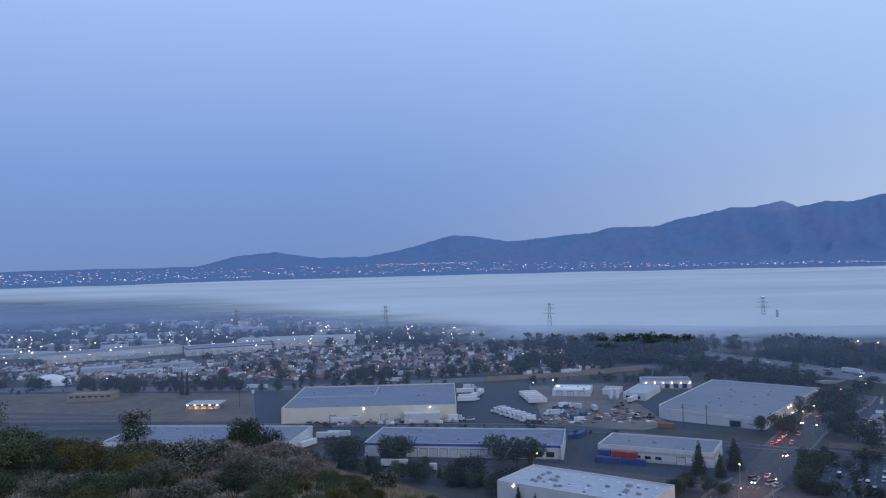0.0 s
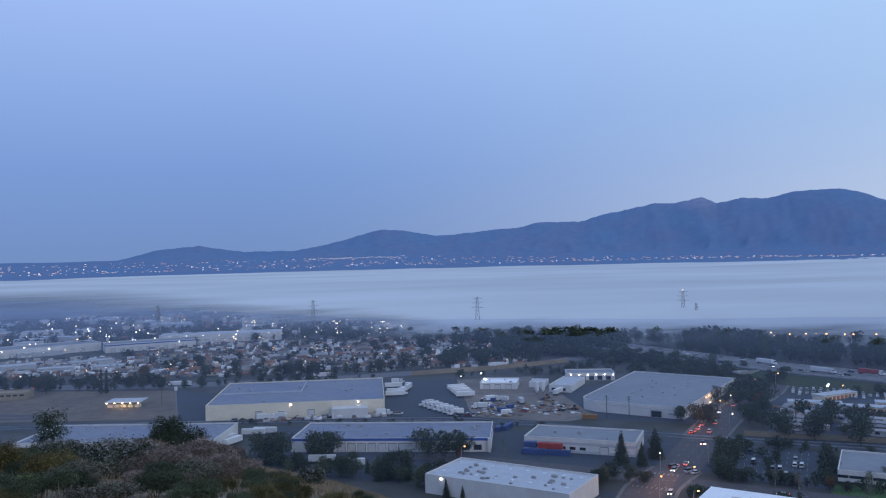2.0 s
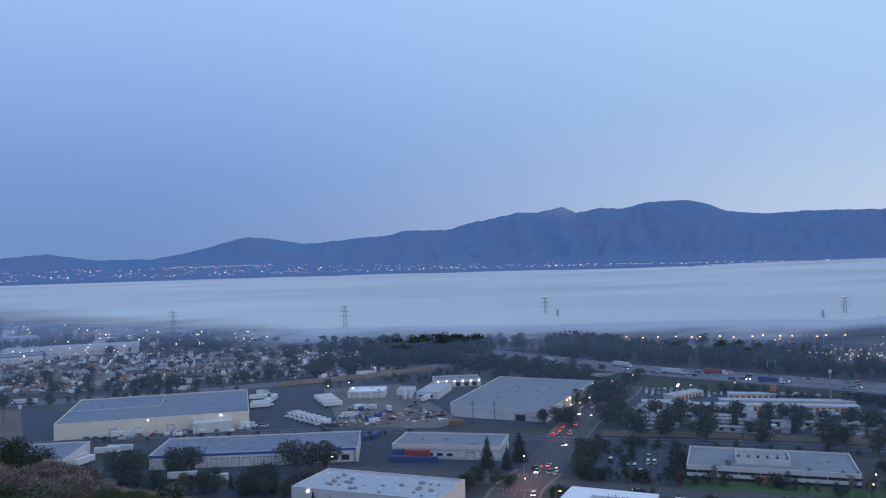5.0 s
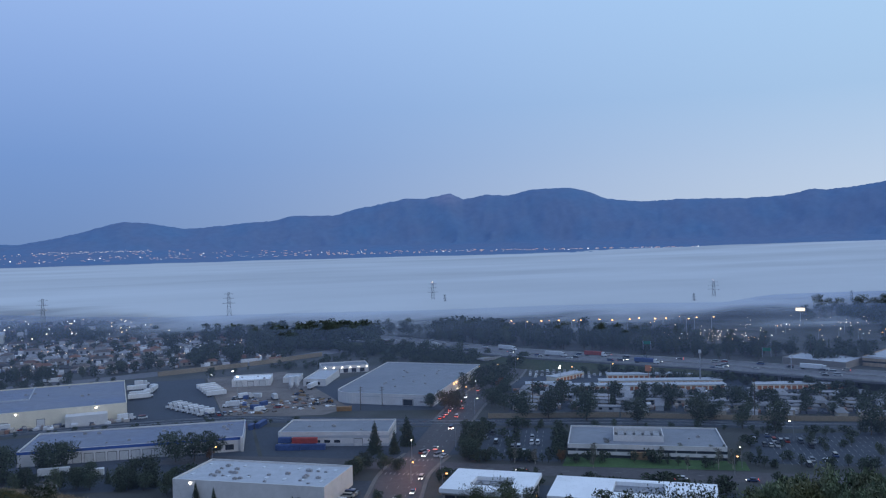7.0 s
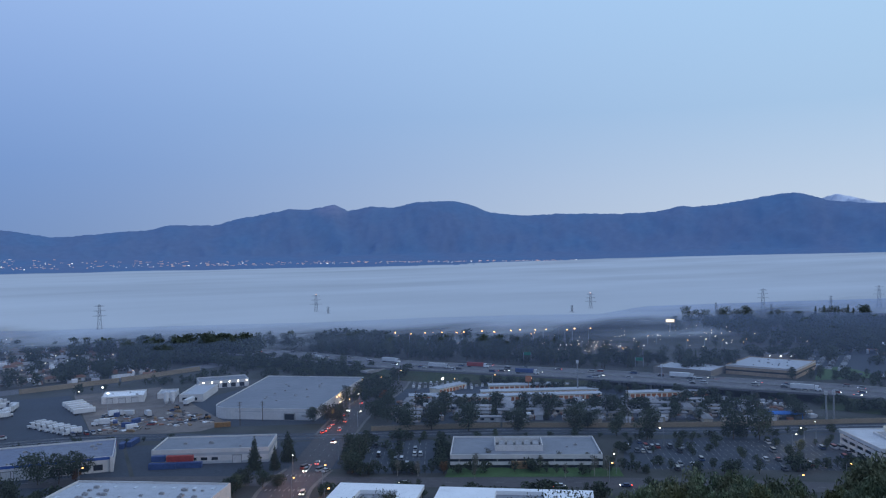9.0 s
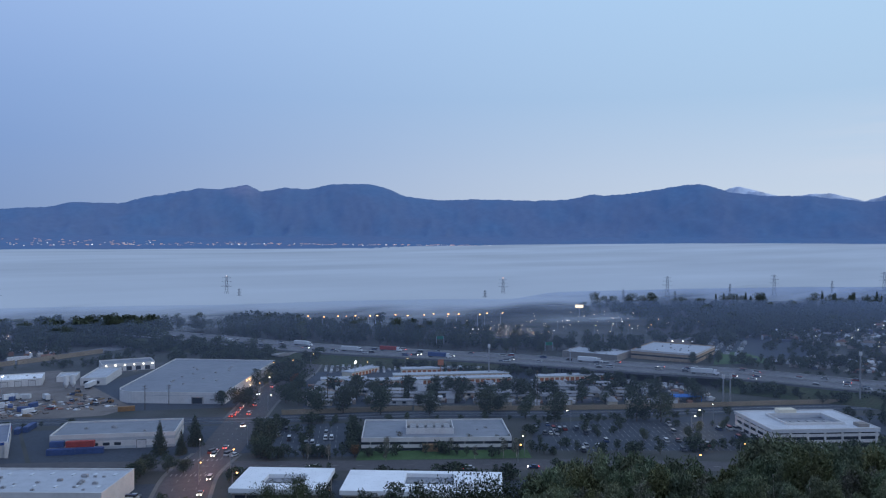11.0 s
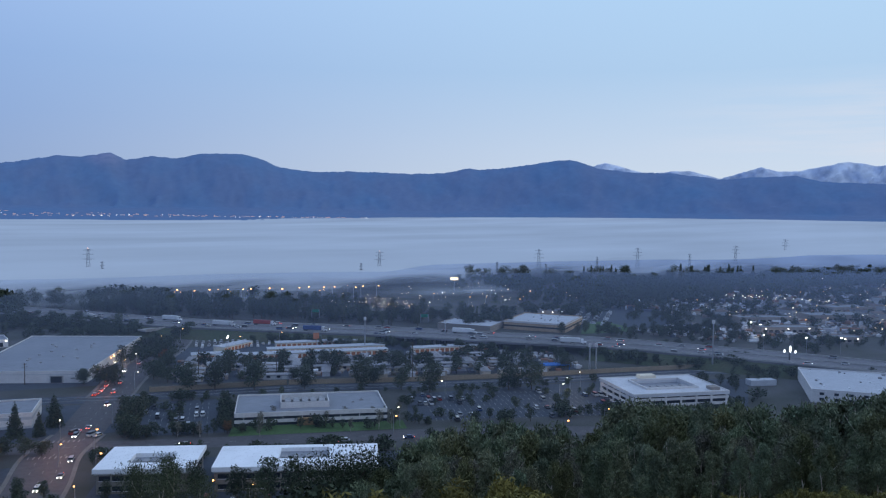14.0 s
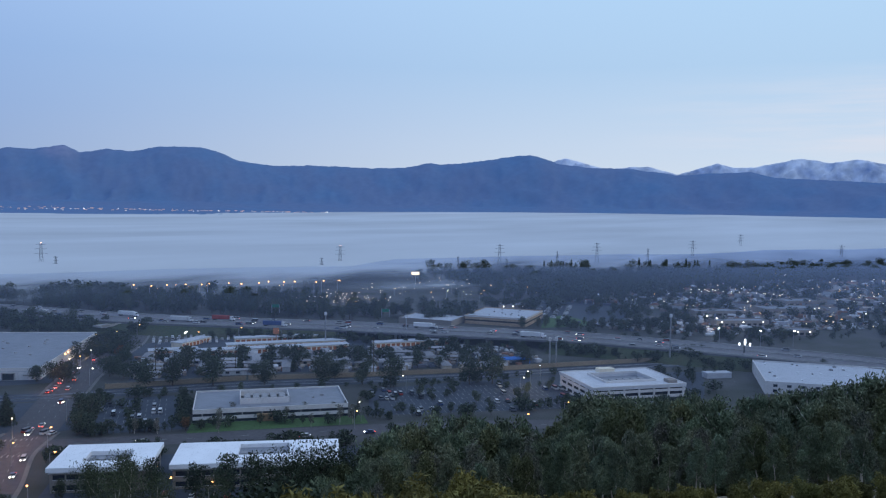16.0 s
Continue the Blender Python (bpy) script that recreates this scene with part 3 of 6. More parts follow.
# block walls along the railway and the highway, panel by panel
for pts, h, hue, label in ((RAIL[7:], 2.6, TANWALL, "tan block wall along the railway"), (HWY[5:8], 3.6, TANWALL, "tan sound wall along the highway")):
    wall = thing("boundary_wall", pose(0, 0, 0), label, "wall", kind="structure")
    off = 10.5 if h < 3 else -14
    pl = mesh("wall_panel", boxes((0.05, -0.15, 0, 5.95, 0.15, h)), hue)
    pp = mesh("pilaster", boxes((-0.3, -0.28, 0, 0.3, 0.28, h + 0.2)), hue)
    for x, y, a in along(pts, 6.0):
        n = Vector((-math.sin(radians(a)), math.cos(radians(a)))) * off
        part("wall_panel", pl, None, wall, at=pose(x + n.x, y + n.y, 0, 0, 0, a))
        part("pilaster", pp, None, wall, at=pose(x + n.x, y + n.y, 0, 0, 0, a))

# ======== buildings ========
LAMPWHITE = glow("cool_wall_light", (1.0, 0.94, 0.84), 8)
LAMPORANGE = glow("sodium_light", (1.0, 0.50, 0.17), 7)
DOCKDOOR = material("ribbed_dock_door", (0.56, 0.55, 0.55), grain=1.0, vary=0.1)
BLUEDOOR = material("blue_container", (0.04, 0.075, 0.20), rough=0.6, grain=0.6, vary=0.2)
REDPAINT = material("red_container", (0.34, 0.045, 0.035), rough=0.6, grain=0.6, vary=0.2)
UNITMETAL = material("rooftop_unit_metal", (0.30, 0.30, 0.31), rough=0.6, grain=1.5, vary=0.2)
SKYLIGHT = material("milky_skylight", (0.55, 0.58, 0.62), rough=0.3, grain=0.5, vary=0.1)
UNIT = None


def flat_building(name, label, category, x, y, rot, w, d, h, wallmat, roofmat, bands=(), doors=(), windows=(), units=0, skylights=0, lamps=(), seed=1, para=0.6, panels=9.0):
    """A flat-roofed hall: origin at its front corner, front along local x. bands: (z0, z1, material, proud);
    doors: (x, width, height); windows: (x, z, width, height) on the front; lamps: x on the front."""
    rnd = random.Random(seed)
    ob = thing(name, pose(x, y, 0, 0, 0, rot), label, category)
    t = 0.35
    front = part("wall", boxes((0, 0, 0, w, t, h)), wallmat, ob)
    part("wall", boxes((0, d - t, 0, w, d, h)), wallmat, ob)
    for x0 in (0, w - t):
        part("wall", boxes((x0, t, 0, x0 + t, d - t, h)), wallmat, ob)
    part("roof", boxes((t, t, h - para - 0.3, w - t, d - t, h - para)), roofmat, ob)
    part("coping", boxes((-0.05, -0.05, h, w + 0.05, t + 0.05, h + 0.1), (-0.05, d - t - 0.05, h, w + 0.05, d + 0.05, h + 0.1),
                         (-0.05, t + 0.05, h, t + 0.05, d - t - 0.05, h + 0.1), (w - t - 0.05, t + 0.05, h, w + 0.05, d - t - 0.05, h + 0.1)), wallmat, ob)
    for z0, z1, m, proud in bands:
        part("band", boxes((-proud, -proud, z0, w + proud, -0.003, z1), (-proud, 0, z0, -0.003, d, z1), (w + 0.003, 0, z0, w + proud, d, z1)), m, ob)
    for dx, dw, dh in doors:
        dr = part("door", boxes((dx, -0.1, 0.05, dx + dw, -0.055, dh)), DOCKDOOR, ob)
        part("frame", boxes((dx - 0.2, -0.05, 0, dx + dw + 0.2, -0.004, dh + 0.25)), DARKMETAL, dr)
    for wx, wz, ww, wh in windows:
        wi = part("window", boxes((wx, -0.02, wz, wx + ww, -0.004, wz + wh)), DARKGLASS, ob)
        part("sill", boxes((wx - 0.1, -0.10, wz - 0.12, wx + ww + 0.1, -0.004, wz)), wallmat, wi)
    for k in range(units):
        u, v, s = rnd.uniform(4, w - 5), rnd.uniform(4, d - 5), rnd.uniform(0.45, 1.05)
        un = part("rooftop_unit", boxes((u - s, v - s * 0.7, h - para, u + s, v + s * 0.7, h - para + s * 0.9), (u - s * 0.5, v - s * 0.35, h - para + s * 0.9, u + s * 0.4, v + s * 0.35, h - para + s * 1.15)), UNITMETAL, ob)
    for k in range(skylights):
        u, v = (k % 8 + 0.5) * w / 8 + rnd.uniform(-1, 1), (k // 8 + 0.6) * d / max(1, math.ceil(skylights / 8)) + rnd.uniform(-0.5, 0.5)
        if v < d - 2:
            part("skylight", boxes((u - 0.6, v - 1.2, h - para, u + 0.6, v + 1.2, h - para + 0.25)), SKYLIGHT, ob)
    for lx in lamps:
        lm = part("wall_light", boxes((lx - 0.35, -0.5, h - 1.5, lx + 0.35, -0.1, h - 0.9)), LAMPWHITE, ob)
    return ob


# cream warehouse between railway and highway
b = flat_building("warehouse", "cream concrete warehouse with blue-grey flat roof beside the railway", "warehouse", -103.5, 513, 0, 109.5, 88, 9.5, CREAM, ROOFBLUE,
                  doors=[(30, 4, 4.5), (62, 4, 4.5), (44, 3.5, 4)], units=14, skylights=0, lamps=(51.5, 93), seed=3)
part("roof_step", boxes((1, 42, 8.9, 55, 42.5, 9.7)), ROOFLIGHT, b)
part("roof_step", boxes((54.5, 42.6, 8.9, 55, 87.5, 9.6)), ROOFLIGHT, b)
part("annex", boxes((77, -9, 0, 99, -0.1, 6.0)), WHITE, b)
# long warehouse with a blue band
b = flat_building("warehouse", "long white warehouse with a blue band and blue-grey roof", "warehouse", -43, 423, -10.2, 101.5, 39, 7, WHITE, ROOFBLUE,
                  bands=[(5.6, 6.9, BLUEBAND, 0.05)], doors=[(24 + 5.2 * k, 3.8, 4.2) for k in range(9)], windows=[(86, 1.0, 5, 2.6), (93, 1.0, 4, 2.6)], units=16, skylights=0, seed=5)
part("end_pier", boxes((100.2, -1.2, 0, 101.6, -0.1, 6.9)), WHITE, b)
# low warehouse half hidden by the hill
flat_building("warehouse", "low white warehouse with blue-grey roof below the hill", "warehouse", -186, 440, -7.5, 104, 44, 7, WHITE, ROOFBLUE, doors=[(8, 3.5, 4), (20, 3.5, 4)], units=8, skylights=0, seed=8)
# grey and white warehouse
flat_building("warehouse", "white and grey banded warehouse with grey roof", "warehouse", 74, 406, -26.5, 55, 28, 7, WHITE, ROOFGREY,
              bands=[(3.9, 5.2, GREYWALL, 0.04), (0.0, 1.2, GREYWALL, 0.04)], doors=[(38, 4, 3.6), (46, 4, 3.6)], windows=[(3 + 5 * k, 1.6, 3, 1.4) for k in range(6)], units=4, seed=11)
# white warehouse nearest the hill
flat_building("warehouse", "white warehouse with a pale roof dotted with vents", "warehouse", 20, 341, -36.5, 64.5, 30, 8, WHITE, ROOFLIGHT, units=26, skylights=16, lamps=(8,), seed=13)

# the large warehouse with a rounded corner
big = thing("warehouse", pose(0, 0, 0), "large low white warehouse with a rounded corner and grey roof", "warehouse")
c0 = Vector((145, 503))
arc = [(c0.x + 14.5 * math.cos(radians(a)), c0.y + 14.5 * math.sin(radians(a))) for a in range(152, 246, 8)]
plan = [(196, 604)] + arc + [(177, 459), (252, 555)]
bm = bmesh.new()
prism(bm, plan, 0, 6.2)
part("roof", bm, ROOFGREY, big)
bm = bmesh.new()
for (x0, y0), (x1, y1) in zip(plan, plan[1:] + plan[:1]):
    a, b = Vector((x0, y0)), Vector((x1, y1))
    l = (b - a).length
    m = pose(x0, y0, 0, 0, 0, math.degrees(math.atan2(y1 - y0, x1 - x0)))
    k = max(1, round(l / 8))
    for i in range(k):
        box(bm, i * l / k + 0.03, -0.2, 0, (i + 1) * l / k - 0.03, 0.15, 6.8, m)
part("wall", bm, WHITE, big)
fm = pose(*arc[-1], 0, 0, 0, math.degrees(math.atan2(459 - arc[-1][1], 177 - arc[-1][0])))
bm = bmesh.new()
box(bm, 31, -0.9, 0, 38, -0.25, 4.2, fm), box(bm, 42, -0.6, 2.2, 50, -0.25, 3.0, fm)
part("entrance_canopy", bm, CONCRETE, big)
bm = bmesh.new()
box(bm, 31.6, -1.0, 0.3, 37.4, -0.91, 3.7, fm)
part("door", bm, DARKGLASS, big)
bm = bmesh.new()
box(bm, 0, -0.26, 4.6, 50, -0.21, 4.9, fm)
part("reveal", bm, GREYWALL, big)
sm = pose(177, 459, 0, 0, 0, math.degrees(math.atan2(96, 75)))
for k in range(8):
    bm = bmesh.new()
    box(bm, 38 + k * 8, -0.3, 0.8, 42 + k * 8, -0.21, 4.4, sm)
    part("dock_door", bm, DOCKDOOR, big)
for lx in (46, 52, 118):
    bm = bmesh.new()
    box(bm, lx, -0.7, 5.2, lx + 0.7, -0.22, 5.9, sm)
    part("wall_light", bm, LAMPORANGE, big)
rn = random.Random(4)
for k in range(14):
    u, v = rn.uniform(0.15, 0.85), rn.uniform(0.2, 0.8)
    p = Vector((135, 495)).lerp(Vector((196, 590)), u).lerp(Vector((180, 470)).lerp(Vector((245, 553)), u), v)
    part("roof_vent", boxes((p.x - 0.6, p.y - 0.6, 6.2, p.x + 0.6, p.y + 0.6, 6.9)), UNITMETAL, big)

# small white halls round the dirt yard
flat_building("workshop", "white workshop with five dark lit bays", "workshop", 146, 613, -9, 36, 22, 5.5, WHITE, ROOFGREY, windows=[(4 + 6.3 * k, 0.3, 3.6, 3.0) for k in range(5)], lamps=[3 + 6.3 * k for k in range(6)], seed=21)
flat_building("workshop", "white stepped workshop beside the dirt yard", "workshop", 122, 568, -28, 16, 42, 5, WHITE, ROOFLIGHT, windows=[(2, 1, 3, 2), (9, 1, 3, 2)], seed=22)
flat_building("workshop", "low white shed in front of the stepped workshop", "shed", 112, 590, -20, 12, 18, 3.6, WHITE, ROOFLIGHT, seed=23)
flat_building("workshop", "white arched-roof shed beside the dirt yard", "shed", 76, 590, -14, 27, 24, 4.6, WHITE, ROOFWHITE, doors=[(3, 4, 3.4), (11, 4, 3.4), (19, 4, 3.4)], units=3, seed=24)
flat_building("workshop", "tan low office building on the bare field", "office", -286, 618, 4, 34, 16, 5.5, TANWALL, TANWALL, windows=[(2 + 4.5 * k, 3.0, 3, 1.2) for k in range(7)], seed=25)
# far white halls left of the houses
flat_building("warehouse", "very long white warehouse far across the highway", "warehouse", -428, 862, 33, 150, 40, 9, WHITE, ROOFGREY, windows=[(5 + 9 * k, 3, 4, 2) for k in range(0)], doors=[(8 + 10 * k, 4, 4) for k in range(13)], seed=31)
flat_building("warehouse", "long white warehouse with blue trim far off", "warehouse", -288, 912, 22, 95, 34, 9, WHITE, ROOFGREY, bands=[(7.2, 8.4, BLUEBAND, 0.05)], doors=[(6 + 9 * k, 4, 4) for k in range(9)], seed=32)
flat_building("warehouse", "white warehouse with lit dock bays far off", "warehouse", -250, 985, 3, 140, 34, 10, WHITE, ROOFLIGHT, doors=[(4 + 9.5 * k, 5, 4) for k in range(14)], lamps=[12 + 19 * k for k in range(7)], seed=33)

# office block with window bands and a roof penthouse
b = flat_building("office_building", "long two-storey office with dark window bands and grey roof", "office building", 190, 324, -33.2, 69.3, 37, 6, WHITE, ROOFGREY,
                  bands=[(2.9, 4.1, DARKGLASS, 0.04), (0.1, 1.3, DARKGLASS, 0.04)], units=5, seed=41)
part("penthouse", boxes((20.5, 9, 5.4, 43, 9.4, 8.2), (20.5, 25, 5.4, 43, 25.4, 8.2), (20.5, 9.4, 5.4, 20.9, 25, 8.2), (42.6, 9.4, 5.4, 43, 25, 8.2)), WHITE, b)
part("penthouse_floor", boxes((20.9, 9.4, 5.41, 42.6, 25, 5.7)), DARKMETAL, b)
for k in range(5):
    part("cooling_unit", boxes((22.5 + 4 * k, 12, 5.7, 25.3 + 4 * k, 20, 7.8)), UNITMETAL, b)
for k in range(8):
    part("mullion", boxes((4 + 8.7 * k, -0.09, 2.9, 4.25 + 8.7 * k, -0.045, 4.1)), WHITE, b)
part("entrance", boxes((28, -2.2, 0, 36, -0.1, 3.2)), material("warm_entrance_stone", (0.30, 0.19, 0.10), grain=0.8), b)


TAUPE = material("taupe_stucco", (0.27, 0.24, 0.215), grain=0.8, vary=0.1)


def court_office(label, x, y, rot, w, d, h, well, lamps=()):
    """White-roofed office: wide flat eaves, dark window bands, a sunken plant well in the roof."""
    ob = thing("office_building", pose(x, y, 0, 0, 0, rot), label, "office building")
    part("wall", boxes((1, 1, 0, w - 1, d - 1, h - 2.2)), TAUPE, ob)
    u0, v0, u1, v1 = well
    part("roof", boxes((0, 0, h - 1.6, w, v0, h), (0, v1, h - 1.6, w, d, h), (0, v0, h - 1.6, u0, v1, h), (u1, v0, h - 1.6, w, v1, h)), ROOFWHITE, ob)
    part("soffit_band", boxes((0.6, 0.6, h - 2.2, w - 0.6, d - 0.6, h - 1.602)), WHITE, ob)
    part("plant_floor", boxes((u0, v0, h - 1.598, u1, v1, h - 1.45)), ROOFGREY, ob)
    for k in range(4):
        part("cooling_unit", boxes((u0 + 1 + k * (u1 - u0 - 1) / 4, v0 + 2, h - 1.45, u0 + 3 + k * (u1 - u0 - 1) / 4, v0 + 5, h - 0.2)), UNITMETAL, ob)
    for z in (1.0, 4.6):
        n = int((w - 3) / 4.4)
        for k in range(n):
            wi = part("window", boxes((2 + k * 4.4, 0.96, z, 5.8 + k * 4.4, 0.995, z + 1.7)), DARKGLASS, ob)
            part("sill", boxes((1.9 + k * 4.4, 0.85, z - 0.15, 5.9 + k * 4.4, 0.995, z)), WHITE, wi)
        n = int((d - 3) / 4.4)
        for k in range(n):
            part("window", boxes((w - 0.995, 2 + k * 4.4, z, w - 0.96, 5.8 + k * 4.4, z + 1.7)), DARKGLASS, ob)
    for lx, lz in lamps:
        part("wall_light", boxes((lx, 0.5, lz, lx + 0.5, 0.9, lz + 0.5)), LAMPORANGE, ob)
    return ob


court_office("two-storey cream office with a white roof and sunken court", 109, 279, -38.5, 33.5, 27, 9, (10, 7, 25, 18))
b = court_office("cream office with white stepped roof at the foot of the hill", 140, 254, -38.5, 58, 25.5, 9, (22, 9, 40, 22), lamps=((0.2, 4.0), (14, 2.2)))
part("roof_block", boxes((44, 6, 9.0, 57, 17, 10.4)), ROOFWHITE, b)
# three-level white office with deep openings
b = thing("office_building", pose(347, 216, 0, 0, 0, -31.5), "white three-storey office with deep dark openings and roof court", "office building")
w, d, h = 52, 40, 9
part("core", boxes((1.2, 1.2, 0, w - 1.2, d - 1.2, h - 1.6)), DARKGLASS, b)
for z0, z1 in ((0, 0.8), (2.6, 4.0), (5.6, 6.9)):
    part("spandrel", boxes((0, 0, z0, w, 0.5, z1), (0, d - 0.5, z0, w, d, z1), (0, 0.5, z0, 0.5, d - 0.5, z1), (w - 0.5, 0.5, z0, w, d - 0.5, z1)), WHITE, b)
part("roof", boxes((-0.3, -0.3, 7.6, w + 0.3, 10, h), (-0.3, 30, 7.6, w + 0.3, d + 0.3, h), (-0.3, 10, 7.6, 12, 30, h), (40, 10, 7.6, w + 0.3, 30, h)), ROOFPALE, b)
part("plant_floor", boxes((12, 10, 7.41, 40, 30, 7.7)), ROOFGREY, b)
part("court_wall", boxes((11.4, 9.4, h, 40.6, 10, h + 1.1), (11.4, 30, h, 40.6, 30.6, h + 1.1), (11.4, 10, h, 12, 30, h + 1.1), (40, 10, h, 40.6, 30, h + 1.1)), WHITE, b)
part("parapet", boxes((-0.35, -0.35, h, w + 0.35, 0.15, h + 0.45), (-0.35, d - 0.15, h, w + 0.35, d + 0.35, h + 0.45), (-0.35, 0.15, h, 0.15, d - 0.15, h + 0.45), (w - 0.15, 0.15, h, w + 0.35, d - 0.15, h + 0.45)), WHITE, b)
part("stair_head", boxes((20, 33, h, 29, 38, h + 2.2)), CREAM, b)
part("stair_head", boxes((44, 3, h, 49, 8, h + 1.6)), TAUPE, b)
for k in range(6):
    part("cooling_unit", boxes((14 + 4.2 * k, 15, 7.7, 17 + 4.2 * k, 20, 8.8)), UNITMETAL, b)
for k in range(7):
    part("pier", boxes((k * 8.4, -0.06, 0, 0.9 + k * 8.4, 0.55, 7.6)), WHITE, b)
    if k < 6:
        part("pier", boxes((-0.06, 0.6 + k * 7.6, 0, 0.55, 1.5 + k * 7.6, 7.6)), WHITE, b)
# warehouse behind the trees at the end of the turn
flat_building("warehouse", "pale blue-white warehouse with small windows behind the trees", "warehouse", 438, 166, -62, 110, 62, 7, WHITE, ROOFLIGHT,
              windows=[(4 + 7 * k, 1.2, 2.2, 1.6) for k in range(12)] + [(4 + 7 * k, 4.2, 2.2, 1.4) for k in range(12)], units=16, skylights=24, seed=51)
solo("shed", boxes((0, 0, 0, 16, 6, 3.2)), ROOFLIGHT, "pale flat-roofed shed in the dark yard", "shed", m=pose(452, 205, 0, 0, 0, -35))
# two-storey mall on the lawn
b = flat_building("shopping_mall", "two-storey tan mall with lit windows and white roof", "mall", 530, 395, 22, 58, 52, 7, material("tan_stucco", (0.42, 0.30, 0.20), grain=0.8), ROOFLIGHT,
                  bands=[(2.6, 3.8, DARKGLASS, 0.04), (5.9, 6.9, WHITE, 0.05)], units=10, seed=61)
flat_building("shopping_mall", "low mall wing with pale roof behind the freeway", "mall", 486, 436, 22, 36, 46, 5, TAUPE, ROOFLIGHT, units=8, seed=62)

# self-storage rows with orange doors
for x, y, rot, w in ((262, 468, -27, 112), (300, 468, -27, 80), (252, 482, -27, 30), (318, 486, -27, 58), (378, 408, -26, 60), (282, 494, 20, 30)):
    ob = thing("storage_building", pose(x, y, 0, 0, 0, rot), "long pale storage row with orange roller doors", "storage building", "storage rows")
    part("wall", boxes((0, 0, 0, w, 9, 3.2)), CREAM, ob)
    part("roof", boxes((-0.4, -0.4, 3.2, w + 0.4, 9.4, 3.5)), ROOFLIGHT, ob)
    dm = mesh("roller_door", boxes((0, -0.08, 0.05, 2.6, -0.004, 2.4)), TERRACOTTA)
    for k in range(int(w / 3.6)):
        part("roller_door", dm, None, ob, at=pose(0.5 + 3.6 * k, 0, 0))
# lit canopies on the bare field
ob = thing("canopy", pose(-182, 572, 0, 0, 0, -4), "white-roofed sales canopy with warm lamps on the field", "canopy")
part("roof", boxes((0, 0, 3.6, 24, 16, 4.0)), ROOFLIGHT, ob)
for k in range(5):
    part("lamp", boxes((1 + 5.3 * k, -0.6, 3.0, 1.9 + 5.3 * k, -0.1, 3.5)), glow("warm_canopy_lamp", (1.0, 0.78, 0.45), 6), ob)
    part("post", boxes((0.4 + 5.6 * k, 0.2, 0, 0.7 + 5.6 * k, 0.5, 3.6)), METAL, ob)
    part("stall", boxes((1 + 4.6 * k, 2, 0, 4.4 + 4.6 * k, 5, 1.8)), CREAM, ob)
# shops with lights beyond the freeway
for x, y, rot, w, d, h, lab in ((655, 290, -40, 46, 16, 5, "tan shop row with bright floodlights beyond the freeway"), (645, 235, -42, 30, 14, 4.5, "lit petrol station canopy beyond the freeway"),
                                (700, 330, -38, 52, 18, 5, "long low shop row beyond the freeway"), (760, 290, -36, 60, 24, 6, "pale roofed hall among houses beyond the freeway"),
                                (840, 300, -30, 50, 20, 6, "pale hall among the far houses"), (590, 470, -40, 26, 18, 6, "steep-roofed pale hall near the fog")):
    flat_building("shop", lab, "shop", x, y, rot, w, d, h, TAUPE, ROOFGREY, windows=[(2 + 5 * k, 0.8, 3, 1.8) for k in range(int(w / 5) - 1)], lamps=(4, w * 0.5, w - 5) if w < 50 else (), seed=int(x))
# ======== vegetation ========
def leaf_material(name, colour, second, objects=0.25):
    m = material(name, colour, rough=0.75, grain=0.9, vary=0.35, big=0.12, bigvary=0.5, second=second, objects=objects, spec=0.2)
    t = m.node_tree
    isl, mr, mu = t.nodes.new("ShaderNodeNewGeometry"), t.nodes.new("ShaderNodeMapRange"), t.nodes.new("ShaderNodeMath")
    mr.inputs["To Min"].default_value, mr.inputs["To Max"].default_value = 0.6, 1.45
    mu.operation = "MULTIPLY"
    hsv = next(n for n in t.nodes if n.bl_idname == "ShaderNodeHueSaturation")
    src = hsv.inputs["Value"].links[0].from_socket
    t.links.new(isl.outputs["Random Per Island"], mr.inputs["Value"])
    t.links.new(src, mu.inputs[0])
    t.links.new(mr.outputs[0], mu.inputs[1])
    t.links.new(mu.outputs[0], hsv.inputs["Value"])
    return m


LEAF_DARK = leaf_material("dark_green_leaves", (0.048, 0.062, 0.036), (0.036, 0.050, 0.032))
LEAF_VALLEY = leaf_material("dusky_valley_leaves", (0.062, 0.074, 0.040), (0.046, 0.060, 0.032))
LEAF_EUC = leaf_material("eucalyptus_leaves", (0.118, 0.150, 0.086), (0.145, 0.138, 0.085))
LEAF_GREY = leaf_material("grey_green_leaves", (0.100, 0.105, 0.075), (0.135, 0.125, 0.10))
LEAF_OCHRE = leaf_material("ochre_green_leaves", (0.100, 0.080, 0.030), (0.062, 0.062, 0.026))
LEAF_YELLOW = leaf_material("yellow_green_leaves", (0.150, 0.128, 0.036), (0.085, 0.090, 0.028))
LEAF_RUST = leaf_material("rusty_autumn_leaves", (0.15, 0.07, 0.025), (0.09, 0.06, 0.03))
LEAF_OLIVE = leaf_material("olive_leaves", (0.088, 0.100, 0.046), (0.11, 0.105, 0.05))
TWIG = leaf_material("bare_grey_brown_twigs", (0.165, 0.128, 0.112), (0.20, 0.155, 0.135))
STRAW = leaf_material("dry_straw_grass", (0.26, 0.20, 0.135), (0.19, 0.145, 0.10))
BARK = material("brown_bark", (0.09, 0.07, 0.055), grain=2.0, vary=0.3)
PALEBARK = material("pale_eucalyptus_bark", (0.48, 0.43, 0.37), grain=1.0, vary=0.3, second=(0.16, 0.13, 0.10))
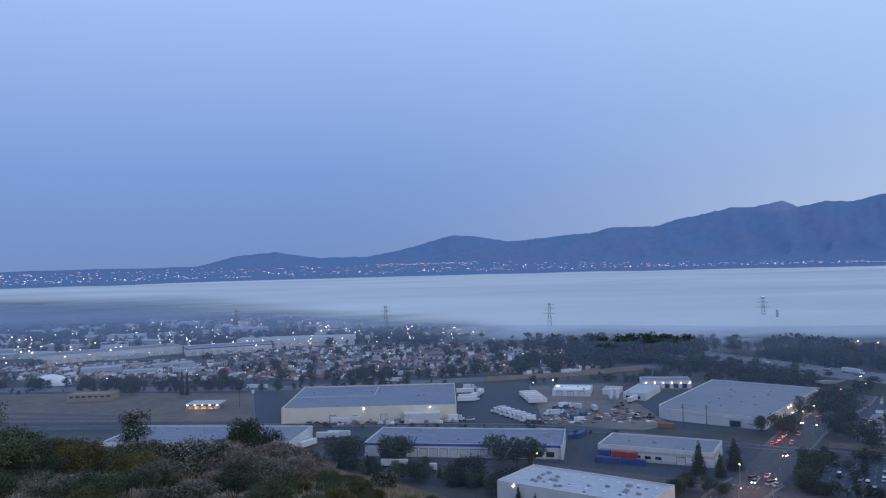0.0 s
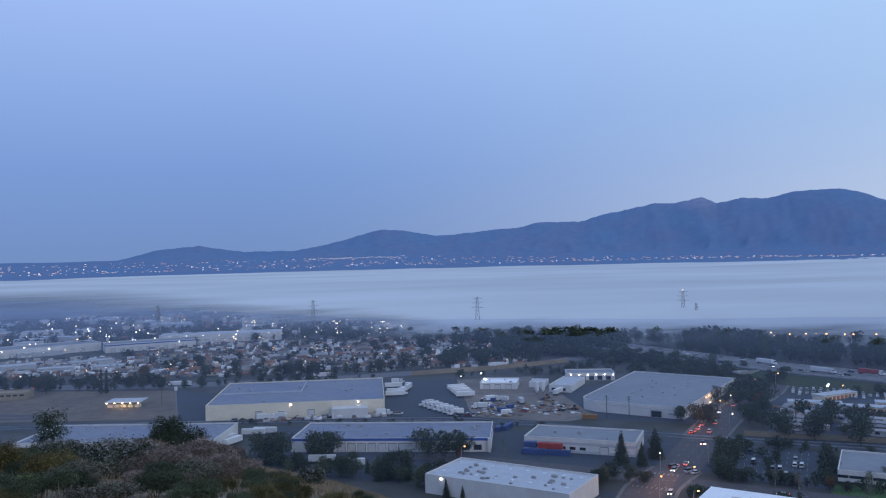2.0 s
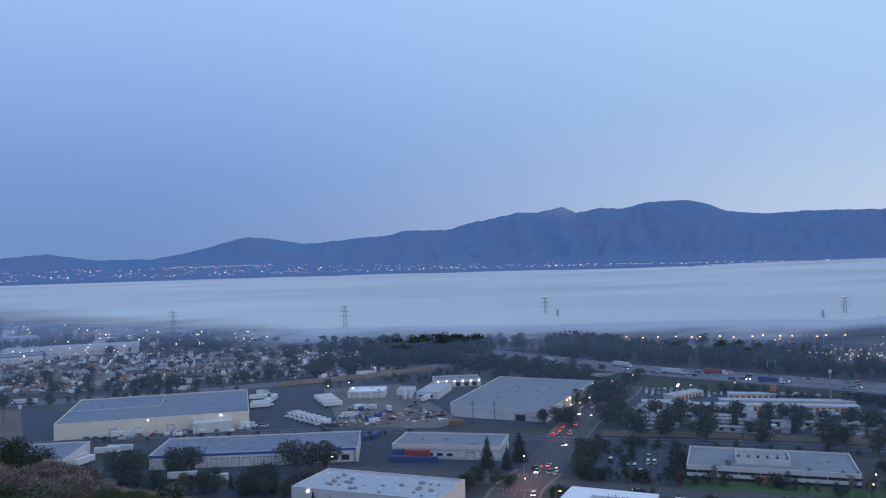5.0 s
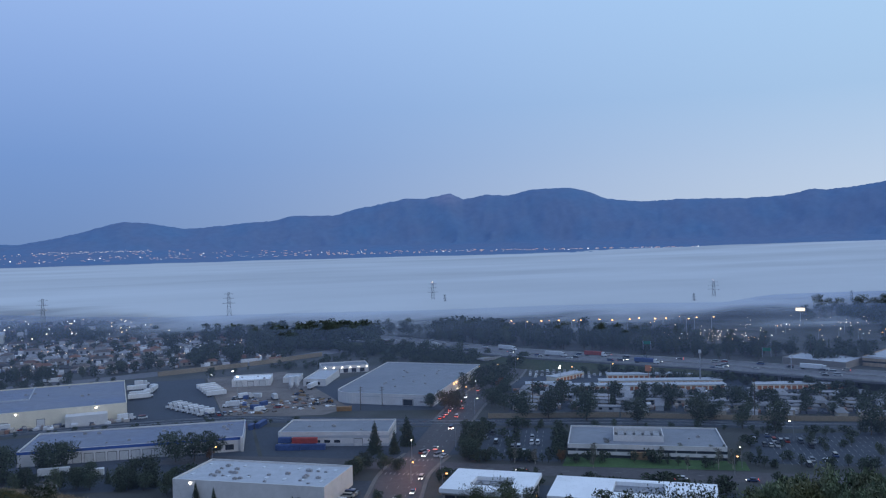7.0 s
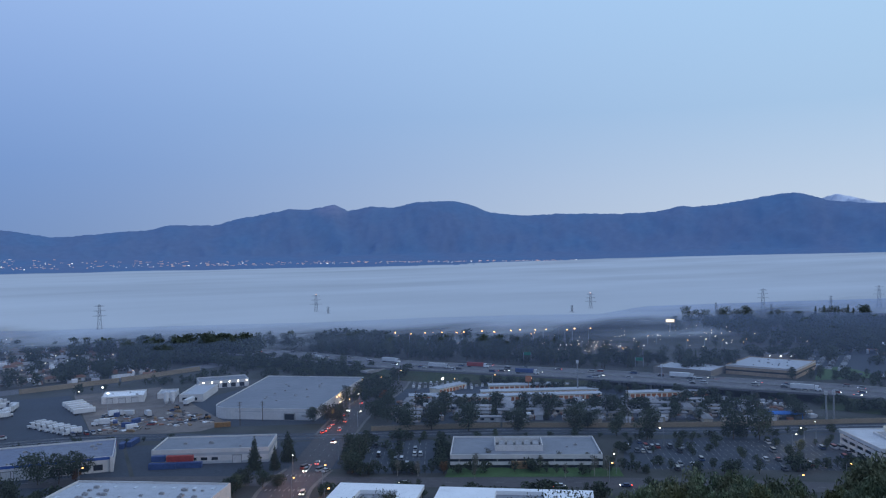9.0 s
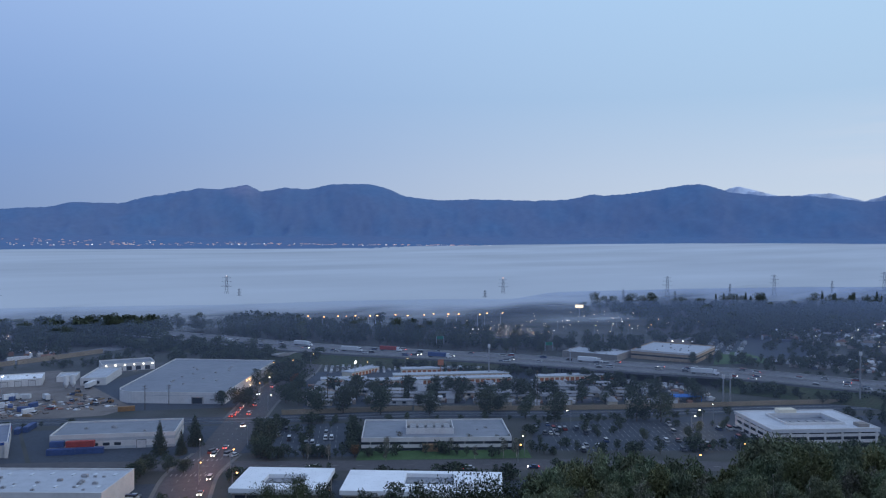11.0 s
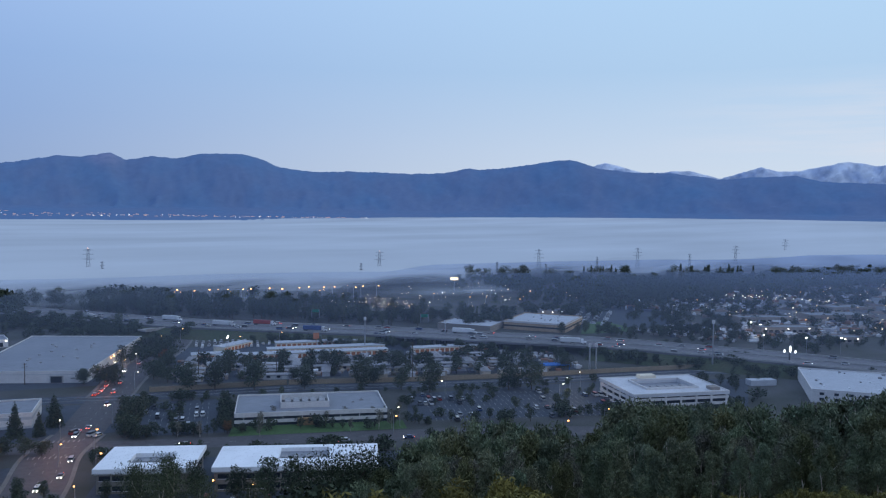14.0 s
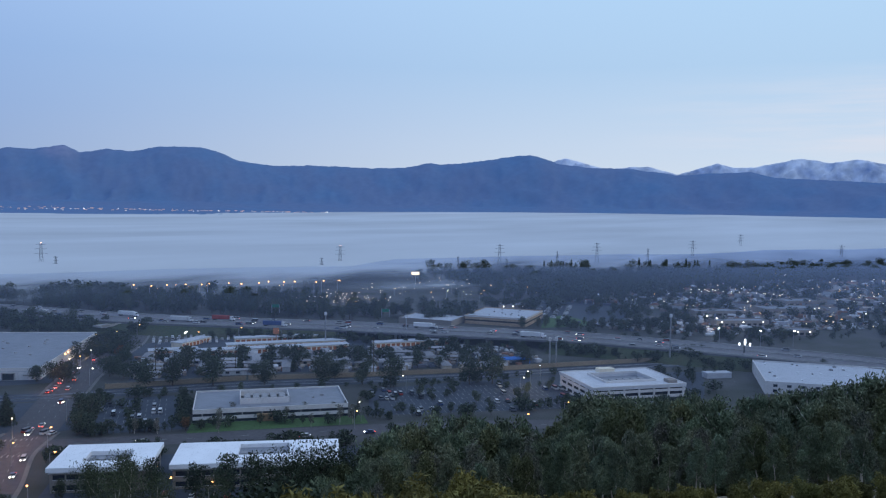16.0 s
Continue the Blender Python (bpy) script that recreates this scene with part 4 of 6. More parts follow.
UMBEL = leaf_material("pale_dry_flower_heads", (0.21, 0.20, 0.19), (0.15, 0.145, 0.13))


def leaves(name, blobs, n, size, mat, seed, long=1.0, droop=0.0, hollow=0.45):
    """Many small leaf blades spread through ellipsoid clumps: blobs of (x, y, z, rx, ry, rz)."""
    r = np.random.RandomState(seed)
    b = np.array(blobs, float)
    vol = (b[:, 3] * b[:, 4] * b[:, 5]) ** 0.66
    k = r.choice(len(b), n, p=vol / vol.sum())
    d = r.normal(size=(n, 3))
    d /= np.linalg.norm(d, axis=1)[:, None]
    rad = hollow + (1 - hollow) * r.rand(n) ** 0.6
    rad *= 1 + 0.25 * np.sin(d[:, 0] * 5 + k) * np.sin(d[:, 2] * 6 + 2 * k)
    c = b[k, :3] + d * rad[:, None] * b[k, 3:]
    a = r.normal(size=(n, 3))
    a[:, 2] -= droop * 2
    a /= np.linalg.norm(a, axis=1)[:, None]
    w = np.cross(a, r.normal(size=(n, 3)))
    w /= np.linalg.norm(w, axis=1)[:, None] + 1e-9
    s = size * (0.6 + 0.8 * r.rand(n))[:, None]
    la, lw = a * s * long, w * s * 0.5
    v = np.stack([c - la * 0.5, c + lw * 0.55, c + la * 0.5, c - lw * 0.55], 1).reshape(-1, 3)
    f = np.arange(n * 4).reshape(-1, 4)
    me = bpy.data.meshes.new(name)
    me.from_pydata(v.tolist(), [], f.tolist())
    me.materials.append(mat)
    return me


def limbs(height, top, r0, seed, forks=5, lean=0.0, mat=BARK, spread=0.35):
    """A tapered trunk with side limbs."""
    rnd = random.Random(seed)
    bm = bmesh.new()
    p, k, pts = Vector((0, 0, -0.6)), 6, []
    for i in range(k + 1):
        pts.append(p.copy())
        p = p + Vector((lean * rnd.uniform(0.2, 1.2) + rnd.uniform(-0.03, 0.03) * height, rnd.uniform(-0.03, 0.03) * height, (top + 0.6) / k))
    for i in range(k):
        tube(bm, pts[i], pts[i + 1], r0 * (1 - 0.8 * i / k), r0 * (1 - 0.8 * (i + 1) / k), 7)
    for j in range(forks):
        i = rnd.randrange(2, k)
        a = rnd.uniform(0, 6.28)
        l = height * spread * rnd.uniform(0.5, 1.0)
        q = pts[i] + Vector((math.cos(a) * l * 0.6, math.sin(a) * l * 0.6, l * 0.7))
        mid = (pts[i] + q) / 2 + Vector((0, 0, -0.05 * l))
        tube(bm, pts[i], mid, r0 * 0.42, r0 * 0.28, 5)
        tube(bm, mid, q, r0 * 0.28, r0 * 0.08, 5)
    return mesh("trunk", bm, mat)


def plant(name, label, category, trunk, crown, group):
    ob = thing(name, pose(0, 0, -500), label, category, group)
    if trunk:
        part("trunk", trunk, None, ob)
    part("crown", crown, None, ob)
    return ob


def crown_blobs(h, w, low, n, seed, squash=0.75):
    r = random.Random(seed)
    out = []
    for i in range(n):
        z = low + (h - low) * (i + 0.5) / n
        k = math.sin(math.pi * (0.12 + 0.78 * (i + 0.5) / n)) ** 0.7
        a, rr = r.uniform(0, 6.28), w * 0.42 * k * r.uniform(0.2, 1)
        s = w * 0.36 * k * r.uniform(0.7, 1.15) + 0.05 * w
        out.append((rr * math.cos(a), rr * math.sin(a), min(z, h - s * squash * 0.8), s, s, s * squash))
    return out


# templates, one metre scale: each is built at its usual height and then scaled
def make_tree(name, label, h, w, low, n, leaf, mat, seed, bark=BARK, blobs=11, group="valley trees", droop=0.0, long=1.0):
    return plant(name, label, "tree", limbs(h, h * 0.85, h * 0.022, seed, mat=bark), leaves("crown", crown_blobs(h, w, low, blobs, seed), n, leaf, mat, seed, long=long, droop=droop), group), h


def cone_blobs(h, w, n):
    return [(0, 0, 1 + (h - 1) * i / n, w * 0.5 * (1 - i / n) + 0.25, w * 0.5 * (1 - i / n) + 0.25, h / n) for i in range(n)]


ROUND = [make_tree("tree", "broad dark green street tree in the valley", 12, 10, 3, 2000, 0.75, LEAF_DARK, 11), make_tree("tree", "dark green round-crowned valley tree", 12, 9, 2.5, 1900, 0.7, LEAF_VALLEY, 12),
         make_tree("tree", "wide dark-leaved valley tree", 12, 12, 3, 2200, 0.8, LEAF_DARK, 13, blobs=14)]
TALL = [make_tree("eucalyptus_tree", "tall open-crowned eucalyptus in the valley", 20, 10, 6, 2000, 0.8, LEAF_DARK, 14, blobs=13), make_tree("eucalyptus_tree", "tall ragged eucalyptus near the fog", 20, 9, 4, 1900, 0.8, LEAF_VALLEY, 15, blobs=12)]
RUST = make_tree("tree", "street tree with rusty autumn leaves", 9, 6, 2.5, 1200, 0.6, LEAF_RUST, 16)
SPRUCE = (plant("conifer", "dark pointed conifer with layered branches", "conifer", limbs(15, 14, 0.3, 17, forks=0), leaves("crown", cone_blobs(15, 8, 9), 2600, 0.7, LEAF_DARK, 17, droop=0.3, hollow=0.2), "valley conifers"), 15)
CYPRESS = (plant("cypress", "narrow dark columnar cypress", "cypress", limbs(15, 13, 0.25, 18, forks=0), leaves("crown", [(0, 0, 1.5 + 1.5 * i, 1.5 - 0.11 * i, 1.5 - 0.11 * i, 1.4) for i in range(9)], 1500, 0.6, LEAF_DARK, 18, hollow=0.5), "valley conifers"), 15)
BIRCH = (plant("young_tree", "slender pale-trunked young street tree", "tree", limbs(8, 7, 0.14, 19, mat=PALEBARK), leaves("crown", crown_blobs(8, 4, 2.5, 8, 19), 700, 0.45, LEAF_GREY, 19), "slender street trees"), 8)
FAR = [make_tree("tree", "small dark tree among the far houses", 9, 9, 1.5, 300, 1.5, LEAF_DARK, 20 + k, blobs=7, group="trees among houses") for k in range(3)]
FARTALL = [make_tree("tree", "tall dark tree rising at the fog edge", 18, 10, 4, 420, 1.5, LEAF_DARK, 30 + k, blobs=9, group="trees at the fog edge") for k in range(3)]
PALM = (plant("palm", "tall thin palm with a small tuft", "palm", limbs(18, 17.5, 0.22, 40, forks=0), leaves("crown", [(0, 0, 17.8, 1.7, 1.7, 1.0)], 260, 1.5, LEAF_DARK, 40, long=1.8, droop=0.2, hollow=0.1), "far palms"), 18)

rng = random.Random(77)


FARLIST = []


def put(proto, x, y, h, z=None, wide=1.0):
    ob, usual = proto
    if proto in FAR or proto in FARTALL or proto is PALM:
        FARLIST.append((ob, pose(x, y, 0, 0, 0, rng.uniform(0, 360)) @ Matrix.Diagonal((h / usual * wide, h / usual * wide, h / usual, 1))))
        return None
    s = h / usual
    c = copy_thing(ob, pose(x, y, ground_z(x, y) if z is None else z, 0, 0, rng.uniform(0, 360)))
    c.scale = (s * wide, s * wide, s)
    return c


def row(protos, pts, step, h0, h1, jitter=2.0, z=None):
    for x, y, a in along(pts, step):
        put(rng.choice(protos), x + rng.uniform(-jitter, jitter), y + rng.uniform(-jitter, jitter), rng.uniform(h0, h1), z)


# single trees by their place and height
for x, y, h in ((-55, 402, 14.7), (-46, 396, 16.3), (-50, 408, 13), (-29, 405, 13.9), (-22, 406, 13.4), (25, 399, 13.7), (33, 396, 13), (40, 397, 12.8), (-36, 386, 8), (-14, 374, 7.5), (-24, 371, 9.5), (18, 348, 8.4),
                (180, 449, 10.8), (186, 443, 11.3), (174, 455, 9), (107, 341, 7.5), (102, 348, 7), (96, 341, 8), (112, 336, 6), (241, 495, 15), (-247, 644, 14), (237, 383, 16), (221, 397, 15.4), (257, 365, 10.8), (280, 345, 15.5),
                (294, 351, 9.6), (296, 330, 12.5), (340, 291, 15.7), (350, 283, 15.7), (210, 407, 13.8), (231, 470, 11), (184, 448, 9.4), (156, 349, 14), (159, 366, 11.8), (148, 343, 9), (303, 315, 16), (246, 425, 14), (300, 395, 13),
                (330, 372, 12), (390, 320, 13), (410, 306, 10), (137, 392, 7), (121, 394, 7), (545, 515, 10), (260, 430, 10)):
    put(rng.choice(ROUND), x, y, h, 0)
for x, y, h in ((207, 482, 15), (188, 766, 25), (147, 734, 22), (140, 742, 20), (406, 628, 23), (375, 653, 20), (346, 702, 18), (468, 577, 13), (-112, 679, 18), (-59, 664, 17), (-46, 668, 14), (-66, 668, 15)):
    put(rng.choice(TALL), x, y, h, 0)
for x, y, h in ((113, 371, 15.3), (131, 377, 14.8), (121, 366, 11), (6, 365, 10.8), (14, 362, 10.7), (1, 362, 9), (134, 383, 12)):
    put(SPRUCE, x, y, h, 0)
for x, y, h in ((265, 401, 17), (268, 403, 14), (-205, 637, 19), (-201, 637, 18), (545, 520, 12), (552, 512, 10), (600, 470, 12)):
    put(CYPRESS, x, y, h, 0)
for x, y, h in ((231, 476, 10), (236, 482, 8), (182, 316, 6), (460, 417, 6), (-190, 700, 12), (-255, 660, 11), (-262, 664, 10), (40, 395, 6)):
    put(RUST, x, y, h, 0)
for x, y, h in ((199, 322, 5.5), (197, 313, 8.2), (208, 320, 7.5), (211, 312, 6), (224, 301, 6), (233, 299, 7), (244, 292, 6.5), (249, 289, 6.5), (255, 286, 8), (236, 278, 9), (241, 275, 9), (224, 283, 6), (190, 303, 6), (171, 320, 7), (164, 326, 7)):
    put(BIRCH, x, y, h, 0)
for x, y, h in ((320, 300, 5), (300, 290, 6), (345, 255, 6), (330, 250, 7), (360, 252, 5), (312, 262, 6), (372, 258, 4.5), (322, 240, 7), (415, 225, 6)):
    put(rng.choice((BIRCH, ROUND[1])), x, y, h, 0)
# planted lines
row(ROUND + [RUST], [(155, 358), (185, 402)], 9, 4.5, 8, 2, 0)
row(ROUND, [(206, 440), (236, 478)], 11, 7, 11, 3, 0)
row(ROUND, [(86, 330), (100, 350)], 7, 5, 8, 2, 0)
row(ROUND, [(-40, 380), (20, 358)], 8, 6, 10, 3, 0)
row(ROUND, [(186, 393), (250, 357), (310, 312), (365, 280)], 13, 2, 4.5, 2, 0)
row(ROUND, [(206, 428), (262, 398), (330, 352), (400, 308)], 14, 5, 11, 5, 0)
row(ROUND, [(240, 455), (300, 420), (380, 370), (430, 345)], 15, 3.5, 7, 6, 0)
row(ROUND, [(-300, 665), (-150, 646), (-30, 652)], 14, 5, 10, 4, 0)
row(ROUND + FAR, [(-120, 688), (-40, 690), (30, 702), (100, 718)], 10, 6, 13, 5, 0)
row(TALL, [(120, 800), (170, 790), (212, 760)], 9, 13, 22, 8, 0)
row(TALL + ROUND, [(195, 745), (250, 690), (286, 620)], 12, 7, 13, 6, 0)
row(TALL, [(300, 745), (370, 640), (420, 570), (470, 500)], 8, 12, 20, 10, 0)
row(FARTALL, [(310, 800), (400, 690), (460, 620)], 9, 12, 20, 14, 0)
row(TALL + ROUND, [(478, 545), (510, 480), (520, 440)], 8, 9, 15, 8, 0)
row(ROUND, [(320, 520), (372, 445), (415, 385), (455, 325), (478, 262)], 9, 4, 8, 5, 0)
row(ROUND, [(530, 400), (570, 352), (600, 290), (620, 220)], 10, 5, 10, 7, 0)
row(FARTALL + FAR, [(60, 860), (150, 880), (260, 800)], 9, 9, 20, 16, 0)
row(FARTALL, [(-560, 1010), (-350, 1080), (-100, 1060), (80, 990), (240, 880)], 11, 8, 15, 22, 0)
row(FARTALL, [(-660, 960), (-460, 1050), (-200, 1090)], 12, 7, 13, 30, 0)
# wooded rise at the right, in front of the fog
for k in range(190):
    u, v = rng.random(), rng.random()
    x, y = 640 + 760 * u + 90 * v, 545 - 230 * u + 180 * (v - 0.4)
    put(rng.choice(FARTALL if rng.random() < 0.5 else FAR), x, y, rng.uniform(7, 19), 0)
row([CYPRESS], [(985, 540), (1060, 505), (1130, 470)], 8, 15, 22, 6, 0)
row([PALM], [(1000, 520), (1200, 440), (1380, 380)], 48, 14, 22, 25, 0)
row(FARTALL, [(720, 560), (900, 545), (1150, 480), (1400, 400)], 11, 13, 21, 20, 0)
# dense dark belts
def belt(pts, width, n, h0, h1):
    ln = along(pts, 3.0)
    for _ in range(n):
        x, y, a = rng.choice(ln)
        put(rng.choice(FAR + FARTALL), x + rng.uniform(-width, width), y + rng.uniform(-width, width), rng.uniform(h0, h1), 0, rng.uniform(0.9, 1.4))


belt([(130, 800), (200, 800), (240, 770)], 22, 45, 10, 22)
belt([(300, 770), (360, 680), (430, 600), (490, 520)], 24, 120, 5, 12)
belt([(330, 860), (430, 720), (520, 640)], 30, 60, 8, 16)
belt([(60, 740), (120, 745), (190, 770)], 20, 50, 6, 13)
belt([(500, 470), (530, 500), (600, 480), (640, 440)], 20, 45, 6, 13)
belt([(560, 360), (620, 330), (680, 300)], 22, 40, 5, 10)
belt([(-540, 960), (-440, 1010), (-300, 1060), (-80, 1010), (100, 960), (250, 880)], 35, 150, 6, 13)
belt([(-520, 760), (-450, 740), (-400, 720)], 25, 40, 5, 11)
belt([(-420, 700), (-290, 692), (-160, 680)], 9, 60, 4, 10)
belt([(640, 520), (760, 480), (900, 430), (1050, 400)], 60, 130, 6, 12)
belt([(690, 380), (820, 360), (950, 330), (1100, 300)], 60, 120, 4, 10)
belt([(215, 440), (260, 460), (330, 400), (420, 330)], 16, 60, 4, 9)
belt([(440, 330), (470, 280), (500, 215), (520, 160)], 12, 60, 3, 8)
belt([(330, 505), (380, 440), (420, 378)], 9, 50, 3, 7)
belt([(150, 336), (182, 318), (216, 374), (182, 392), (150, 336)], 3, 50, 3, 7)
belt([(160, 345), (200, 380)], 8, 10, 3, 4.5)
belt([(256, 282), (330, 228), (396, 270), (292, 318), (256, 282)], 4, 36, 3, 6)
belt([(290, 290), (360, 255)], 14, 10, 3, 4.5)
belt([(118, 318), (150, 296), (205, 262), (262, 224)], 5, 45, 3, 7)
belt([(146, 340), (186, 316), (250, 276), (300, 240)], 2.5, 40, 3, 6)
belt([(-150, 420), (-60, 402), (20, 372), (70, 350)], 6, 24, 3, 6)
belt([(60, 300), (90, 285)], 8, 14, 3, 6)
belt([(176, 770), (215, 715), (250, 650), (276, 610)], 16, 95, 4, 11)
belt([(150, 650), (200, 640), (262, 600)], 10, 40, 3, 8)
belt([(64, 650), (150, 660), (215, 700)], 8, 40, 3, 7)
belt([(-420, 655), (-300, 672), (-130, 650), (0, 655)], 5, 60, 2, 6)
belt([(560, 300), (620, 250), (700, 200), (800, 170)], 40, 110, 3, 7)
belt([(640, 380), (760, 320), (900, 260)], 50, 110, 3, 8)
belt([(-90, 500), (0, 486), (58, 474), (110, 442)], 4, 30, 1.5, 3.5)
belt([(330, 225), (390, 182), (440, 205)], 8, 40, 3, 7)
belt([(440, 225), (490, 200), (520, 240)], 14, 40, 3, 7)
belt([(225, 500), (262, 545), (310, 590)], 8, 40, 4, 10)
# trees among the houses
for k in range(330):
    x, y = rng.uniform(-430, 150), rng.uniform(705, 1040)
    if math.hypot(x + 330, y - 790) > 100 and not (x < -120 and y > 860 and y < 1020 + 0.2 * x):
        put(rng.choice(FAR), x, y, rng.uniform(4, 10), 0)
for k in range(150):
    put(rng.choice(FAR), rng.uniform(640, 1250), rng.uniform(150, 440), rng.uniform(4, 10), 0)

# tall open trees standing free against the fog
FINE = [make_tree("tree", "tall round-headed tree against the fog", 20, 11, 6, 900, 0.95, LEAF_DARK, 130 + k, blobs=8, group="trees at the fog edge") for k in range(3)]
FAR += FINE
for x, y, h in ((204, 832, 24), (196, 826, 22), (212, 838, 25), (188, 800, 20), (308, 775, 17), (330, 736, 17), (344, 742, 15), (362, 729, 20), (155, 773, 19), (148, 782, 17), (352, 707, 21), (401, 592, 14), (286, 800, 17), (268, 812, 19), (250, 820, 18), (318, 752, 15), (432, 640, 19), (446, 622, 21), (420, 655, 20), (462, 610, 18), (478, 596, 17), (396, 668, 17), (380, 684, 18)):
    put(rng.choice(FINE), x, y, h * 0.85)
belt([(130, 860), (230, 845), (330, 770), (410, 690)], 16, 60, 5, 11)
row(FINE, [(130, 845), (240, 830), (330, 745), (400, 655), (470, 570), (520, 490)], 13, 13, 21, 9, 0)
row(FINE, [(-60, 880), (40, 890), (120, 860)], 16, 8, 15, 12, 0)
# the wooded rise in the east, thick up to the fog
belt([(745, 700), (830, 640), (920, 580), (1010, 510), (1090, 450)], 34, 170, 7, 17)
belt([(1080, 460), (1220, 400), (1340, 340)], 45, 120, 9, 22)
belt([(700, 540), (800, 500), (900, 450)], 34, 90, 7, 15)
row(FINE, [(760, 712), (860, 640), (960, 570), (1040, 505)], 11, 17, 28, 12, 0)
row([CYPRESS], [(905, 640), (935, 610)], 8, 22, 28, 5, 0)
row([CYPRESS], [(1010, 560), (1090, 500)], 9, 22, 29, 5, 0)
row(FINE, [(1080, 470), (1200, 420), (1340, 350), (1400, 300)], 15, 16, 27, 20, 0)
# hazy woods of the western town
belt([(-640, 1130), (-520, 1180), (-400, 1220)], 60, 120, 9, 15)
belt([(-760, 1260), (-560, 1350), (-300, 1390), (-60, 1300)], 60, 130, 8, 14)
belt([(-330, 1110), (-150, 1130), (40, 1060)], 30, 90, 6, 12)

# the far trees, uncounted, joined by look
for name, want in (("trunk", BARK), ("crown", LEAF_DARK)):
    vs, fs, n = [], [], 0
    for ob, m in FARLIST:
        me = next(c for c in ob.children if c.name.startswith(name)).data
        co = np.empty(len(me.vertices) * 3)
        me.vertices.foreach_get("co", co)
        co = np.c_[co.reshape(-1, 3), np.ones(len(me.vertices))] @ np.array(m).T
        vs.append(co[:, :3])
        fs += [[i + n for i in p.vertices] for p in me.polygons]
        n += len(me.vertices)
    me = bpy.data.meshes.new("far_woods")
    me.from_pydata(np.concatenate(vs).tolist(), [], fs)
    me.materials.append(want)
    tagged(new("far_woods", me), "dark trees among far houses and along the fog" if name == "crown" else "trunks of the far dark trees", "trees", kind="stuff")

# ======== the hillside's own plants ========
def bush_blobs(w, h, n, seed):
    r = random.Random(seed)
    return [(r.uniform(-0.34, 0.34) * w, r.uniform(-0.34, 0.34) * w, h * r.uniform(0.3, 0.72), w * r.uniform(0.16, 0.28), w * r.uniform(0.16, 0.28), h * r.uniform(0.18, 0.3)) for _ in range(n)]


def stems(w, h, n, seed, mat, r0=0.03):
    rnd = random.Random(seed)
    bm = bmesh.new()
    for k in range(n):
        a, l = rnd.uniform(0, 6.28), rnd.uniform(0.2, 0.45) * w
        tube(bm, (0, 0, -0.3), (math.cos(a) * l * 0.5, math.sin(a) * l * 0.5, h * 0.4), r0, r0 * 0.7, 5)
        tube(bm, (math.cos(a) * l * 0.5, math.sin(a) * l * 0.5, h * 0.4), (math.cos(a) * l, math.sin(a) * l, h * rnd.uniform(0.6, 0.9)), r0 * 0.7, r0 * 0.2, 5)
    return mesh("stems", bm, mat)


def make_bush(label, w, h, n, leaf, mat, seed, blobs=14, long=1.2):
    ob = thing("shrub", pose(0, 0, -500), label, "shrub", "hillside shrubs")
    part("stems", stems(w, h, 7, seed, BARK), None, ob)
    part("crown", leaves("crown", bush_blobs(w, h, blobs, seed), n, leaf, mat, seed, long=long, hollow=0.3), None, ob)
    return ob, h


BUSH = [make_bush("dense dark green rounded shrub on the slope", 3.2, 2.4, 13000, 0.085, LEAF_DARK, 51), make_bush("olive green hillside shrub", 3.0, 2.0, 12000, 0.08, LEAF_VALLEY, 52),
        make_bush("ochre-tinged rounded hillside shrub", 3.0, 2.2, 12000, 0.085, LEAF_OCHRE, 53), make_bush("grey-green sage shrub on the slope", 2.4, 1.5, 5000, 0.10, LEAF_GREY, 54)]
DRY = make_bush("leafless grey-brown dry shrub", 3.4, 2.0, 16000, 0.07, TWIG, 55, long=5.0)
FLOWER = make_bush("shrub with pale dry flower heads", 2.2, 1.5, 4200, 0.10, LEAF_DARK, 56)
part("dry_blossom", leaves("dry_blossom", [(b[0], b[1], b[2] + 0.16, b[3] * 1.05, b[4] * 1.05, b[5]) for b in bush_blobs(2.2, 1.5, 14, 56)], 900, 0.11, UMBEL, 57, hollow=0.9), None, FLOWER[0])


def at(bearing, r):
    a = radians(bearing)
    return r * math.sin(a), r * math.cos(a)


# large shrubs that stand up against the valley
for az, r, h, p in ((-13.3, 66, 3.5, 0), (-15.4, 62, 1.9, 2), (-16.4, 60, 1.4, 2), (-28.8, 48, 2.2, 1), (-30.5, 46, 3.4, 0), (-27.0, 56, 1.6, 1), (-25.2, 64, 2.0, 0), (-24.0, 66, 1.8, 0), (-11.6, 66, 1.0, 2),
                    (-19.6, 66, 1.3, 0), (-21.8, 60, 1.1, 1), (-17.8, 62, 1.4, 0), (-10.2, 62, 1.0, 2), (-8.9, 58, 0.8, 2), (-26, 40, 1.5, 2), (-24, 35, 1.5, 2), (-20.8, 30, 1.2, 2), (-29, 32, 1.8, 1), (-27.4, 36, 1.6, 0), (-22.4, 52, 1.2, 1)):
    x, y = at(az, r)
    put(BUSH[p], x, y, h, wide=0.9 if h > 3 else 1.15)
for az, r, h in ((-15.2, 40, 1.5), (-13.6, 42, 1.5), (-12.2, 38, 1.5), (-14.4, 34, 1.3), (-11.0, 40, 1.35), (-12.8, 32, 1.2), (-10.0, 36, 1.0), (-11.2, 30, 1.0), (-25, 58, 1.2), (-22.6, 58, 1.2), (-12.2, 62, 0.9), (-10.6, 52, 0.8), (-9.2, 46, 0.7), (-8.4, 36, 0.7), (-28, 44, 1.2), (-26.2, 50, 1.2)):
    put(DRY, *at(az, r), h, wide=1.25)
